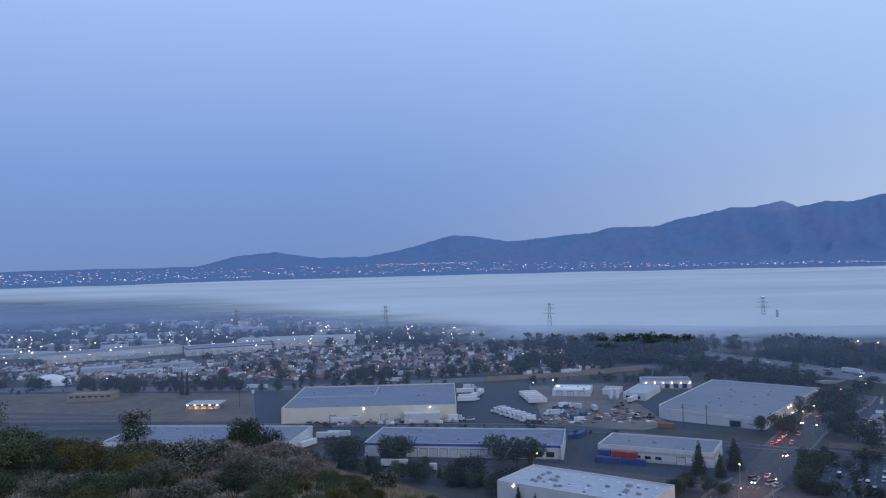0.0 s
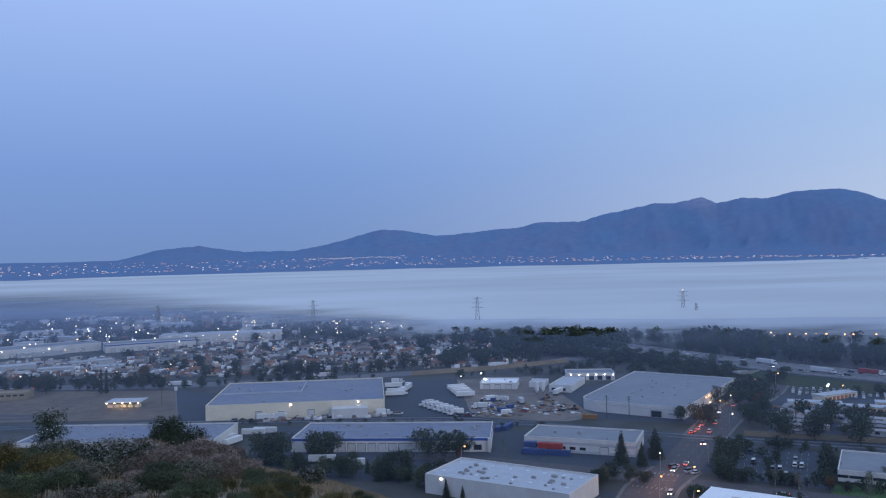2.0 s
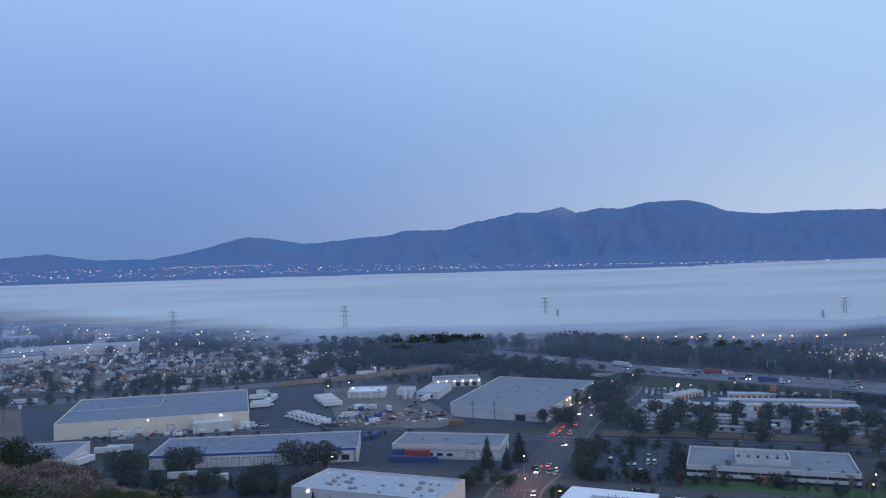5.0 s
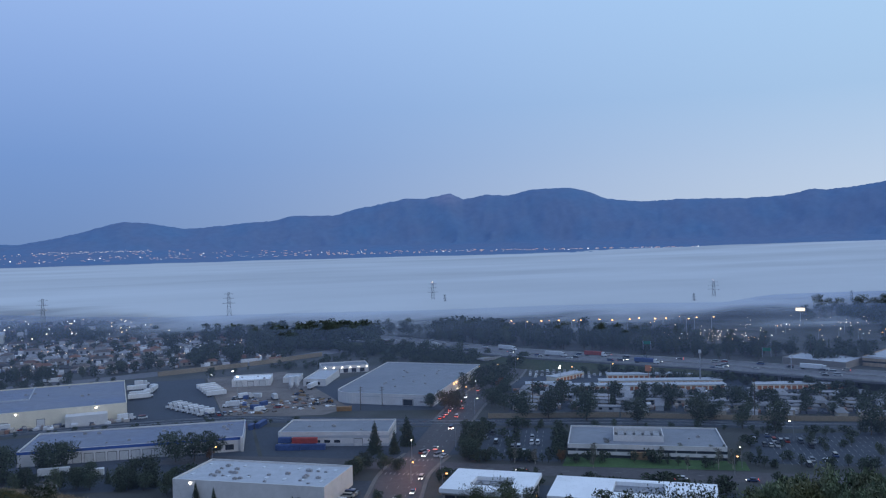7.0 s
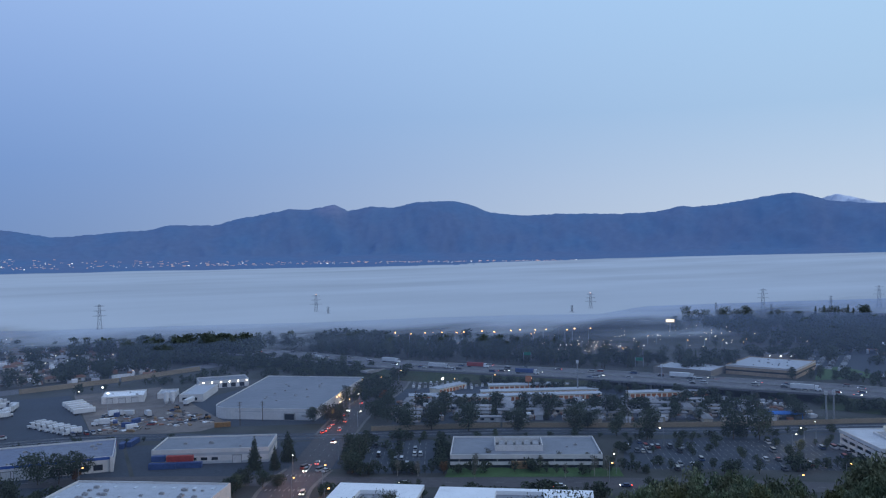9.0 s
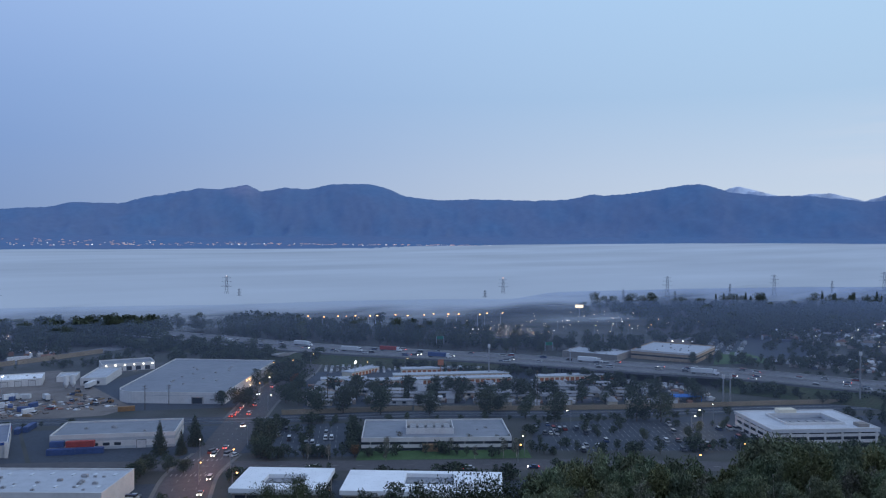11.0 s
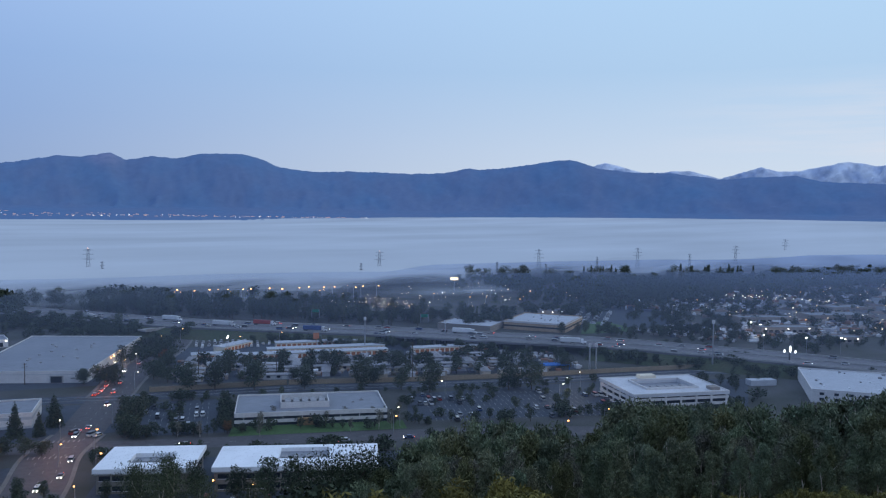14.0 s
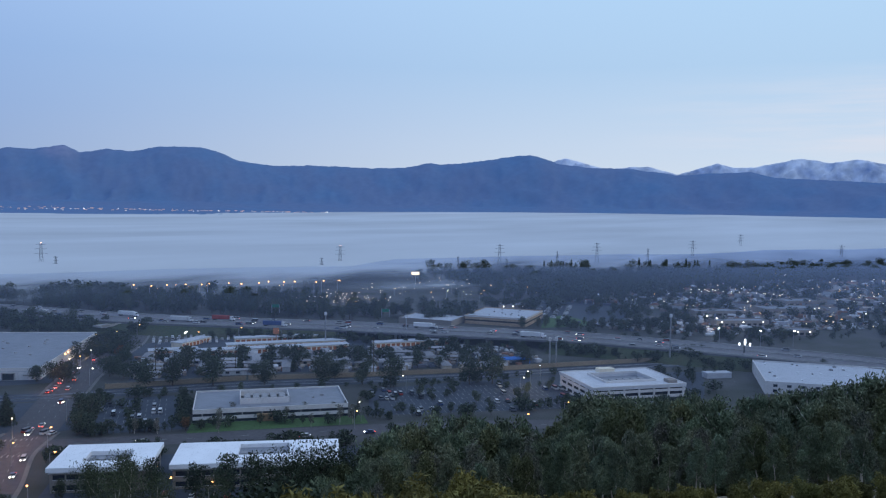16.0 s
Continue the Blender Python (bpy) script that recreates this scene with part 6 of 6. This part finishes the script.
ORANGE = material("orange_machine_paint", (0.27, 0.14, 0.045), rough=0.6, grain=1.0, vary=0.2)
LUMBER = material("stacked_timber", (0.26, 0.17, 0.09), grain=1.5, vary=0.3)
container(121, 473, -14, 9, ORANGE, "orange steel container on the dirt yard")
for k in range(34):
    x, y = rv.uniform(66, 124), rv.uniform(488, 545) if k < 34 else rv.uniform(545, 600)
    a, q = rv.uniform(0, 180), rv.random()
    if q < 0.35:
        ob = thing("material_stack", pose(x, y, 0.03, 0, 0, a), "stack of timber and pipes on the dirt yard", "stack", "stacks on the dirt yard")
        n = rv.randrange(2, 5)
        for i in range(n):
            part("layer", boxes((-2.5 + 0.2 * i, -0.8, 0.35 * i, 2.5 - 0.1 * i, 0.8, 0.35 * i + 0.3)), LUMBER, ob)
    elif q < 0.55:
        ob = thing("loader", pose(x, y, 0.03, 0, 0, a), "orange wheel loader on the dirt yard", "machine", "machines on the dirt yard")
        part("body", boxes((-2.2, -0.9, 0.7, 0.8, 0.9, 1.7), (-2.0, -0.8, 1.7, -0.6, 0.8, 2.0)), ORANGE, ob)
        part("cab", boxes((-0.6, -0.75, 1.7, 0.6, 0.75, 3.0)), DARKGLASS, ob)
        part("bucket", boxes((1.8, -1.2, 0.2, 2.8, 1.2, 1.0), (0.8, -0.3, 0.9, 1.9, 0.3, 1.2)), METAL, ob)
        wm = wheel_mesh(0.7, 0.5)
        for wx in (-1.5, 1.0):
            for wy in (-1.0, 1.0):
                part("wheel", wm, None, ob, at=pose(wx, wy, 0.7))
    elif q < 0.7:
        container(x, y, a, 6.1, rv.choice((REDPAINT, BLUEDOOR, METAL, TRAILERWHITE)), "small site container on the dirt yard", 0.03)
    else:
        far_copy(rv.choice(CARS + [BOXVAN]), x, y, a, 0.03)
# the batch plant silo by the yard
ob = thing("silo", pose(112, 560, 0), "white hopper silo beside the dirt yard", "silo")
for x in (0, 4):
    bm = bmesh.new()
    tube(bm, (x, 0, 3), (x, 0, 9), 1.5, n=14), tube(bm, (x, 0, 1.2), (x, 0, 3), 0.4, 1.5, 14)
    part("hopper", bm, TRAILERWHITE, ob)
    part("frame", boxes((x - 1.5, -1.5, 0, x - 1.3, -1.3, 4), (x + 1.3, -1.5, 0, x + 1.5, -1.3, 4), (x - 1.5, 1.3, 0, x - 1.3, 1.5, 4), (x + 1.3, 1.3, 0, x + 1.5, 1.5, 4)), METAL, ob)


def lot(origin, rot, nx, ny, dx, dy, chance, protos=CARS, turn=90):
    m = pose(*origin, 0, 0, 0, rot)
    for j in range(ny):
        for i in range(nx):
            if rv.random() < chance:
                p = m @ Vector((i * dx + dx / 2, j * dy, 0))
                far_copy(rv.choice(protos), p.x, p.y, rot + turn + rv.choice((0, 180)), 0.03)


FARCARS = bmesh.new()


def far_lot(origin, rot, nx, ny, dx, dy, chance):
    m = pose(*origin, 0, 0, 0, rot)
    for j in range(ny):
        for i in range(nx):
            if rv.random() < chance:
                q = m @ pose(i * dx + rv.uniform(-0.3, 0.3), j * dy, 0, 0, 0, 90 + rv.uniform(-5, 5))
                l, h = rv.uniform(2.1, 2.7), rv.uniform(0.85, 1.05)
                box(FARCARS, -l, -0.92, 0.25, l, 0.92, h, q), box(FARCARS, -l * 0.7, -0.8, h, l * 0.45, 0.8, h + rv.uniform(0.5, 0.9), q)


lot((262, 272), -34.5, 30, 7, 2.9, 8.5, 0.06)
lot((272, 304), -34.5, 12, 2, 2.9, 9, 0.45)
lot((151, 340), -30, 10, 6, 2.9, 9.5, 0.18)
lot((76, 301), 54, 9, 3, 2.9, 9, 0.5)
lot((336, 226), -33, 26, 5, 2.9, 9, 0.22)
lot((100, 262), -38, 20, 2, 2.9, 10, 0.2)
far_lot((590, 400), 30, 30, 7, 3.2, 9, 0.5)
far_lot((-370, 735), 20, 34, 7, 4.6, 9, 0.55)
far_lot((-450, 850), 30, 30, 4, 4.6, 9, 0.5)
far_lot((720, 420), -30, 40, 6, 4, 9, 0.4)
far_lot((600, 330), -35, 40, 5, 4.2, 10, 0.35)
far_lot((660, 260), -38, 40, 5, 4.2, 11, 0.3)
far_lot((275, 520), -30, 18, 4, 4.2, 8, 0.6)
far_lot((236, 455), -33, 40, 5, 4.5, 9, 0.25)
far_lot((330, 395), -33, 30, 3, 4.2, 9, 0.4)
lot((140, 348), 120, 5, 1, 3, 6, 0.5)

FARPAINT = material("far_car_paint", (0.42, 0.42, 0.43), rough=0.4, grain=0.22, vary=0.9, big=0.09, bigvary=0.5, second=(0.05, 0.05, 0.06))
solo("far_cars", FARCARS, FARPAINT, "rows of parked cars in far car parks", "cars", kind="stuff")

# ======== lamps, poles and towers ========
def lamp_proto(h, mat, label, name="street_lamp", head=0.36, arm=1.8):
    ob = thing(name, pose(0, 0, -500), label, "street lamp", "street lamps")
    bm = bmesh.new()
    tube(bm, (0, 0, 0), (0, 0, h), 0.13, 0.08, 8)
    part("pole", bm, METAL, ob)
    bm = bmesh.new()
    tube(bm, (0, 0, h - 0.1), (0, -arm, h + 0.3), 0.07, 0.05, 6)
    part("arm", bm, METAL, ob)
    bm = boxes((-head * 0.6, -arm - head, h + 0.05, head * 0.6, -arm + head, h + 0.4))
    bmesh.ops.bevel(bm, geom=bm.edges[:], offset=0.08, segments=1, affect="EDGES")
    part("lamp_head", bm, mat, ob, "glowing lamp head")
    return ob


LW = lamp_proto(9, glow("white_street_light", (1.0, 0.86, 0.64), 6), "street lamp with a bright white head")
LO = lamp_proto(8, glow("orange_street_light", (1.0, 0.44, 0.13), 7), "street lamp with an orange glowing head")
FLOOD = lamp_proto(11, glow("white_flood_light", (1.0, 0.96, 0.86), 26), "tall yard mast with a bright white floodlight", "flood_light", head=0.6, arm=0.6)
for x, y in ((195, 459), (190, 427), (125, 353), (152, 365), (215, 480), (61, 595), (-207, 646), (-282, 678), (-210, 687), (-377, 693), (340, 256), (300, 300), (357, 262), (372, 266), (246, 275), (-377, 800), (-330, 850), (-300, 870), (-440, 850), (-460, 830)):
    far_copy(LW, x, y, rv.uniform(0, 360))
for x, y in ((112, 318), (118, 298), (100, 270), (138, 256), (236, 268), (316, 212), (204, 470), (258, 540), (284, 560), (300, 500), (330, 500), (345, 470), (-172, 700), (40, 384), (130, 330), (160, 262), (285, 212)):
    far_copy(LO, x, y, rv.uniform(0, 360))
for x, y in ((76, 563), (77, 590), (633, 289), (627, 278), (574, 252), (587, 227), (604, 210), (-330, 870), (-465, 900), (280, 487), (284, 492)):
    far_copy(FLOOD, x, y, rv.uniform(0, 360))
# rows of lamps along the fog's edge
for k in range(26):
    x, y = k * 9 + 330 + 30 * rv.random(), 800 - k * 4 + 60 * rv.random()
    far_copy(LO, x, y, rv.uniform(0, 360))
for k in range(15):
    c = far_copy(LO, 372 + 13 * k + rv.uniform(-4, 4), 742 - 6 * k + rv.uniform(-8, 8), 0)
    c.scale = (2.0, 2.0, 2.0)
for k in range(16):
    far_copy(rv.choice((LO, LW)), 480 + 60 * rv.random(), 560 + 80 * rv.random(), 0)
for k in range(14):
    far_copy(rv.choice((LO, LW)), rv.uniform(600, 760), rv.uniform(500, 640), 0)
for k in range(14):
    far_copy(LW, 835 + 2.4 * k, 420 - 8 * k, 0)
for k in range(40):
    far_copy(rv.choice((LO, LW, LW)), rv.uniform(700, 1150), rv.uniform(200, 430), 0)
for k in range(30):
    far_copy(rv.choice((LO, LW, LW)), rv.uniform(-240, 140), rv.uniform(720, 960), 0)


def mast(x, y, h, label, lit=False):
    ob = thing("mast", pose(x, y, 0), label, "mast")
    bm = bmesh.new()
    tube(bm, (0, 0, 0), (0, 0, h), 0.55, 0.4, 10)
    part("pole", bm, METAL, ob)
    for k in range(6):
        m = pose(0, 0, h - 1.4, 0, 0, k * 60)
        bm = bmesh.new()
        box(bm, 0.5, -0.25, 0, 0.9, 0.25, 2.2, m)
        part("antenna", bm, TRAILERWHITE, ob)


mast(361, 441, 22, "pale tall mast beside the storage yard")
mast(423, 424, 16, "pale mast with panels before the freeway")
mast(419, 293, 16, "grey mast beside a second one")
mast(423, 291, 16, "grey mast close to its twin")
mast(484, 245, 30, "tall pale mast beside the freeway")
mast(-124, 526, 19, "white mast beside the cream warehouse")
for x, y, h in ((228, 428, 17), (318, 345, 22), (150, 475, 12), (-145, 575, 13), (262, 400, 14), (392, 318, 15), (135, 470, 14)):
    ob = thing("utility_pole", pose(x, y, 0, 0, 0, 20), "wooden utility pole with cross-arms", "utility pole", "utility poles")
    bm = bmesh.new()
    tube(bm, (0, 0, 0), (0, 0, h), 0.25, 0.17, 8)
    part("pole", bm, BARK, ob)
    for z in (h - 0.8, h - 2.2):
        part("cross_arm", boxes((-1.6, -0.1, z, 1.6, 0.1, z + 0.2)), BARK, ob)


PYLONSTEEL = material("weathered_pylon_steel", (0.17, 0.18, 0.20), rough=0.8)


def tower_proto(h, label, wide=4.2, reach=1.0):
    ob = thing("pylon", pose(0, 0, -500), label, "pylon", "pylons in the fog")
    levels = [(0, wide), (h * 0.35, wide * 0.62), (h * 0.62, wide * 0.42), (h * 0.8, wide * 0.34), (h, wide * 0.22)]
    bm, br = bmesh.new(), bmesh.new()
    for (z0, a), (z1, b) in zip(levels, levels[1:]):
        c0, c1 = [(-a, -a), (a, -a), (a, a), (-a, a)], [(-b, -b), (b, -b), (b, b), (-b, b)]
        for i in range(4):
            tube(bm, (*c0[i], z0), (*c1[i], z1), 0.30, 0.28, 4)
            j = (i + 1) % 4
            tube(br, (*c0[i], z0), (*c1[j], z1), 0.15, 0.15, 4)
            tube(br, (*c0[j], z0), (*c1[i], z1), 0.15, 0.15, 4)
            tube(br, (*c1[i], z1), (*c1[j], z1), 0.15, 0.15, 4)
    part("lattice_legs", bm, PYLONSTEEL, ob)
    tagged(part("bracing", br, PYLONSTEEL, ob), kind="stuff")
    for z, l in ((h * 0.70, 7.5 * reach), (h * 0.83, 6.5 * reach), (h * 0.95, 5.5 * reach)):
        bm = bmesh.new()
        for s in (-1, 1):
            tube(bm, (0, 0.6, z), (s * l, 0, z + 0.3), 0.2, 0.1, 4), tube(bm, (0, -0.6, z), (s * l, 0, z + 0.3), 0.2, 0.1, 4), tube(bm, (0, 0, z + 1.6), (s * l, 0, z + 0.4), 0.14, 0.1, 4)
        part("cross_arm", bm, PYLONSTEEL, ob)
    return ob


PYLON = tower_proto(45, "tall steel lattice pylon standing in the fog")
PYLON_S = tower_proto(30, "smaller steel lattice pylon standing in the fog", 2.6, 0.42)
PYLON_PLACES = [(-14.24, 1036, 45), (-4.1, 1034, 44), (7.3, 1005, 44), (21.25, 1085, 44), (40.27, 1113, 39), (51.4, 1180, 41), (58.1, 1290, 41), (64.4, 1440, 42), (67.4, 1750, 45), (73.4, 1560, 37), (-30.5, 1180, 45)]
for az, r, top in PYLON_PLACES:
    c = far_copy(PYLON, *at(az, r), -az)
    c.scale = (1.0, 1.0, top / 45)
for az, r, top in ((22.08, 1050, 30), (39.0, 1050, 27), (46.6, 1120, 22), (48.5, 1150, 24), (51.9, 1140, 23), (55.4, 1220, 30), (61.5, 1330, 32)):
    c = far_copy(PYLON_S, *at(az, r), -az)
    c.scale = (1.0, 1.0, top / 30)
for az, r, top in (PYLON_PLACES[3], PYLON_PLACES[4]):
    solo("beacon", boxes((-0.4, -0.4, 0, 0.4, 0.4, 0.7)), glow("beacon_light", (1.0, 0.55, 0.4), 5), "warm warning beacon on top of a pylon", "beacon", "pylon beacons", m=pose(*at(az, r), top))
# lit signs
ob = thing("billboard", pose(710, 697, 0, 0, 0, -48), "small lit billboard at the fog edge", "billboard")
bm = bmesh.new()
tube(bm, (0, 0, 0), (0, 0, 11), 0.5, n=8)
part("post", bm, METAL, ob)
part("panel", boxes((-5, -0.4, 11, 5, 0.4, 15)), METAL, ob)
part("face", boxes((-4.7, -0.45, 11.3, 4.7, -0.404, 14.7)), glow("lit_billboard_face", (1.0, 0.80, 0.55), 1.6), ob, "glowing pale face")
ob = thing("pole_sign", pose(519, 211, 0, 0, 0, -68), "roadside pole sign with glowing white ovals", "sign")
bm = bmesh.new()
tube(bm, (0, 0, 0), (0, 0, 18), 0.5, n=8)
part("post", bm, DARKMETAL, ob)
for x, z, s in ((-3.0, 11.5, 1.1), (0.4, 13.0, 1.3), (3.4, 11.5, 1.1)):
    bm = bmesh.new()
    bmesh.ops.create_uvsphere(bm, u_segments=14, v_segments=8, radius=1.0)
    for v in bm.verts:
        v.co = Vector((x + v.co.x * s * 0.55, -0.6 + v.co.y * 0.3, z + v.co.z * s * (1.7 if x == 0.4 else 1.0)))
    part("lit_face", bm, glow("lit_sign_face", (0.95, 0.97, 1.0), 2.0), ob, "glowing white oval")
solo("sign", boxes((-2, -0.2, 8, 2, 0.2, 12), (-0.2, -0.15, 0, 0.2, 0.15, 8)), TERRACOTTA, "orange pole sign at the storage yard", "sign", m=pose(334, 461, 0, 0, 0, -30))
for x, y in ((405, 560), (455, 480)):
    ob = thing("road_sign", pose(x, y, 6, 0, 0, -40), "green freeway sign on a gantry", "road sign", "freeway signs")
    part("panel", boxes((-3, -0.1, 4.5, 3, 0.1, 7)), material("green_sign_sheet", (0.02, 0.16, 0.09), grain=1.0), ob)
    part("post", boxes((-3.2, -0.15, 0, -2.9, 0.15, 7), (2.9, -0.15, 0, 3.2, 0.15, 7)), METAL, ob)
# pale shapes on the freeway bank
ob = thing("bank_sign", pose(500, 232, 0.2, 0, 0, -66), "row of pale letter-like bars on the bank", "sign")
for k in range(9):
    part("bar", boxes((k * 2.6, 0, 1.0, k * 2.6 + 1.8, 0.3, 3.4)), WHITE, ob)
solo("tarpaulin", boxes((0, 0, 2.6, 17, 9, 3.0), (0.2, 0.2, 0, 0.5, 0.5, 2.6), (16.5, 0.2, 0, 16.8, 0.5, 2.6), (0.2, 8.4, 0, 0.5, 8.7, 2.6), (16.5, 8.4, 0, 16.8, 8.7, 2.6)), material("bright_blue_tarpaulin", (0.03, 0.16, 0.50), grain=1.0, vary=0.15), "bright blue tarpaulin roof over a yard", "canopy", m=pose(398, 312, 0, 0, 0, -33))

# ======== sheds, carports, awnings and parked things between the houses, uncounted ========
rt = random.Random(99)


def scattered(name, hues, rough=0.7):
    """A material whose every loose piece takes one of several colours."""
    m = painted(name, hues, rough, 0.0)
    t = m.node_tree
    r = next(n for n in t.nodes if n.bl_idname == "ShaderNodeValToRGB")
    t.links.new(t.nodes.new("ShaderNodeNewGeometry").outputs["Random Per Island"], r.inputs["Fac"])
    return m


CLUTTER = scattered("mixed_paint_and_sheet", [(0.50, 0.50, 0.52), (0.05, 0.05, 0.055), (0.26, 0.21, 0.18), (0.40, 0.36, 0.32), (0.12, 0.10, 0.09), (0.42, 0.42, 0.45), (0.24, 0.12, 0.08), (0.70, 0.70, 0.72), (0.09, 0.10, 0.13)])


def clutter(label, n, place, w0, w1, h0, h1, turn):
    bm = bmesh.new()
    for k in range(n):
        x, y = place(rt.random(), rt.random())
        w, d, h = rt.uniform(w0, w1), rt.uniform(1.6, 3.6), rt.uniform(h0, h1)
        m = pose(x, y, 0, 0, 0, turn + rt.choice((0, 90)) + rt.uniform(-9, 9))
        if rt.random() < 0.5:
            box(bm, -w / 2, -d / 2, 0, w / 2, d / 2, h, m)
        else:  # a low gabled shed
            v = [bm.verts.new(m @ Vector(q)) for q in ((-w / 2, -d / 2, 0), (w / 2, -d / 2, 0), (w / 2, d / 2, 0), (-w / 2, d / 2, 0), (-w / 2, -d / 2, h * 0.75), (w / 2, -d / 2, h * 0.75), (w / 2, d / 2, h * 0.75), (-w / 2, d / 2, h * 0.75), (-w / 2, 0, h * 1.2), (w / 2, 0, h * 1.2))]
            for f in ((0, 1, 5, 4), (2, 3, 7, 6), (1, 2, 6, 9, 5), (3, 0, 4, 8, 7), (4, 5, 9, 8), (6, 7, 8, 9)):
                bm.faces.new([v[i] for i in f])
    solo("yard_clutter", bm, CLUTTER, label, "sheds", kind="stuff")


clutter("sheds, carports and parked things between the bungalows", 1300, lambda u, v: (-250 + 390 * u, 702 + 270 * v), 2, 8, 1.2, 3.4, 0)
clutter("sheds and parked things among the mobile homes", 420, lambda u, v: (214 + 205 * u + 28 * v, 432 - 138 * u + 52 * v), 1.8, 5.5, 1.0, 2.4, -34)
clutter("trucks, trailers and sheds in the far storage yard", 520, lambda u, v: (-440 + 190 * u - 20 * v, 712 + 30 * u + 130 * v), 2.5, 9, 1.4, 3.2, 20)
clutter("sheds and parked things among the eastern houses", 900, lambda u, v: (700 + 520 * u, 170 + 70 * (1 - u) + 250 * v), 2, 10, 1.4, 3.6, 30)
clutter("cars and stores beside the freeway shops", 260, lambda u, v: (575 + 190 * u, 190 + 100 * (1 - u) + 100 * v), 2, 6, 1.2, 2.4, -38)
clutter("building material and scrap on the dirt yard", 110, lambda u, v: (66 + 58 * u, 488 + 48 * v), 0.8, 3.0, 0.3, 0.9, 15)
clutter("goods stacked along the cream warehouse", 70, lambda u, v: (-70 + 76 * u, 504 + 6 * v), 1.2, 4.5, 0.8, 2.2, 0)
clutter("roofs and stores of the misty town", 420, lambda u, v: (-640 + 760 * u, 1040 + 380 * v), 6, 22, 3, 7, 10)

# ======== far town lights, uncounted ========


def light_spots(name, label, hue, power, spots):
    bm = bmesh.new()
    for x, y, z, half, tall, turn in spots:
        box(bm, -half, -0.3, 0, half, 0.3, tall, pose(x, y, z, 0, 0, turn))
    solo(name, bm, glow("town_light", hue, power), label, "lights", kind="stuff")


def foothill(n, spread, w0, w1, h0, h1, az0, az1, bias):
    out = []
    for k in range(n):
        az = az0 + (az1 - az0) * rt.random() ** bias
        rr = 3990 + spread * smooth(az, 40, -10) * rt.random() ** 1.4 + 40 * rt.random()
        x, y = at(az, rr)
        out.append((x, y, ground_z(x, y) + 3.4, rt.uniform(w0, w1), rt.uniform(h0, h1), -az))
    return out


light_spots("far_town_lights", "dim salmon lights of the far foothill town", (1.0, 0.62, 0.46), 0.26, foothill(480, 330, 1.5, 8, 0.9, 2.0, -34, 40, 1.3))
light_spots("far_town_lights", "warm white lights of the far foothill town", (1.0, 0.84, 0.68), 0.6, foothill(200, 300, 1, 4, 1.0, 2.0, -34, 58, 1.4))
light_spots("far_town_lights", "bright white lights of the far foothill town", (1.0, 0.93, 0.85), 2.2, foothill(70, 260, 1, 3, 1.4, 2.6, -34, 66, 1.1))
# a brightly lit row on the far foothills
light_spots("far_town_lights", "lit row of pale buildings on the far foothills", (1.0, 0.82, 0.66), 0.55,
            [(*at(-4.6 + 7.0 * k / 60 + rt.uniform(-0.05, 0.05), 4190), 82 + rt.uniform(-4, 4), rt.uniform(1, 4.5), rt.uniform(0.8, 2.2), 0) for k in range(60)])
for n, hue, power in ((190, (1.0, 0.72, 0.42), 7), (150, (1.0, 0.90, 0.74), 9)):
    light_spots("town_lights", "lights of the misty town beyond the houses", hue, power,
                [(*at(rt.uniform(-31, 4), 960 + 620 * rt.random() ** 1.3), rt.uniform(4, 12), rt.uniform(0.25, 0.6), rt.uniform(0.4, 0.9), 0) for k in range(n)])
light_spots("town_lights", "small warm lights among the houses", (1.0, 0.72, 0.44), 3.5,
            [(rt.uniform(-250, 150), rt.uniform(705, 960), rt.uniform(2.5, 6), 0.22, 0.4, 0) for k in range(90)]
            + [(rt.uniform(690, 1230), rt.uniform(190, 440), rt.uniform(3, 7), 0.28, 0.5, -50) for k in range(90)]
            + [(rt.uniform(470, 760), rt.uniform(520, 690), rt.uniform(3, 9), 0.2, 0.35, -45) for k in range(60)]
            + [(rt.uniform(478, 548), rt.uniform(560, 640), rt.uniform(3, 8), 0.25, 0.4, -45) for k in range(45)])
# low pale buildings in the mist beyond the houses
for k in range(46):
    az, rr = rt.uniform(-30, 2), rt.uniform(1030, 1500)
    x, y = at(az, rr)
    w = rt.uniform(18, 55)
    ob = thing("building", pose(x, y, 0, 0, 0, rt.uniform(-20, 20)), "pale low building in the mist", "building", "buildings in the mist")
    h = rt.uniform(5, 9)
    part("wall", boxes((-w / 2, -9, 0, w / 2, 9, h)), GREYWALL if k % 3 else WHITE, ob)
    part("roof", boxes((-w / 2 - 0.3, -9.3, h, w / 2 + 0.3, 9.3, h + 0.4)), ROOFLIGHT, ob)

# the templates themselves are not part of the place
for ob in [o for o in scene.objects if o.parent is None and o.location.z < -400]:
    for o in (*ob.children_recursive, ob):
        bpy.data.objects.remove(o)
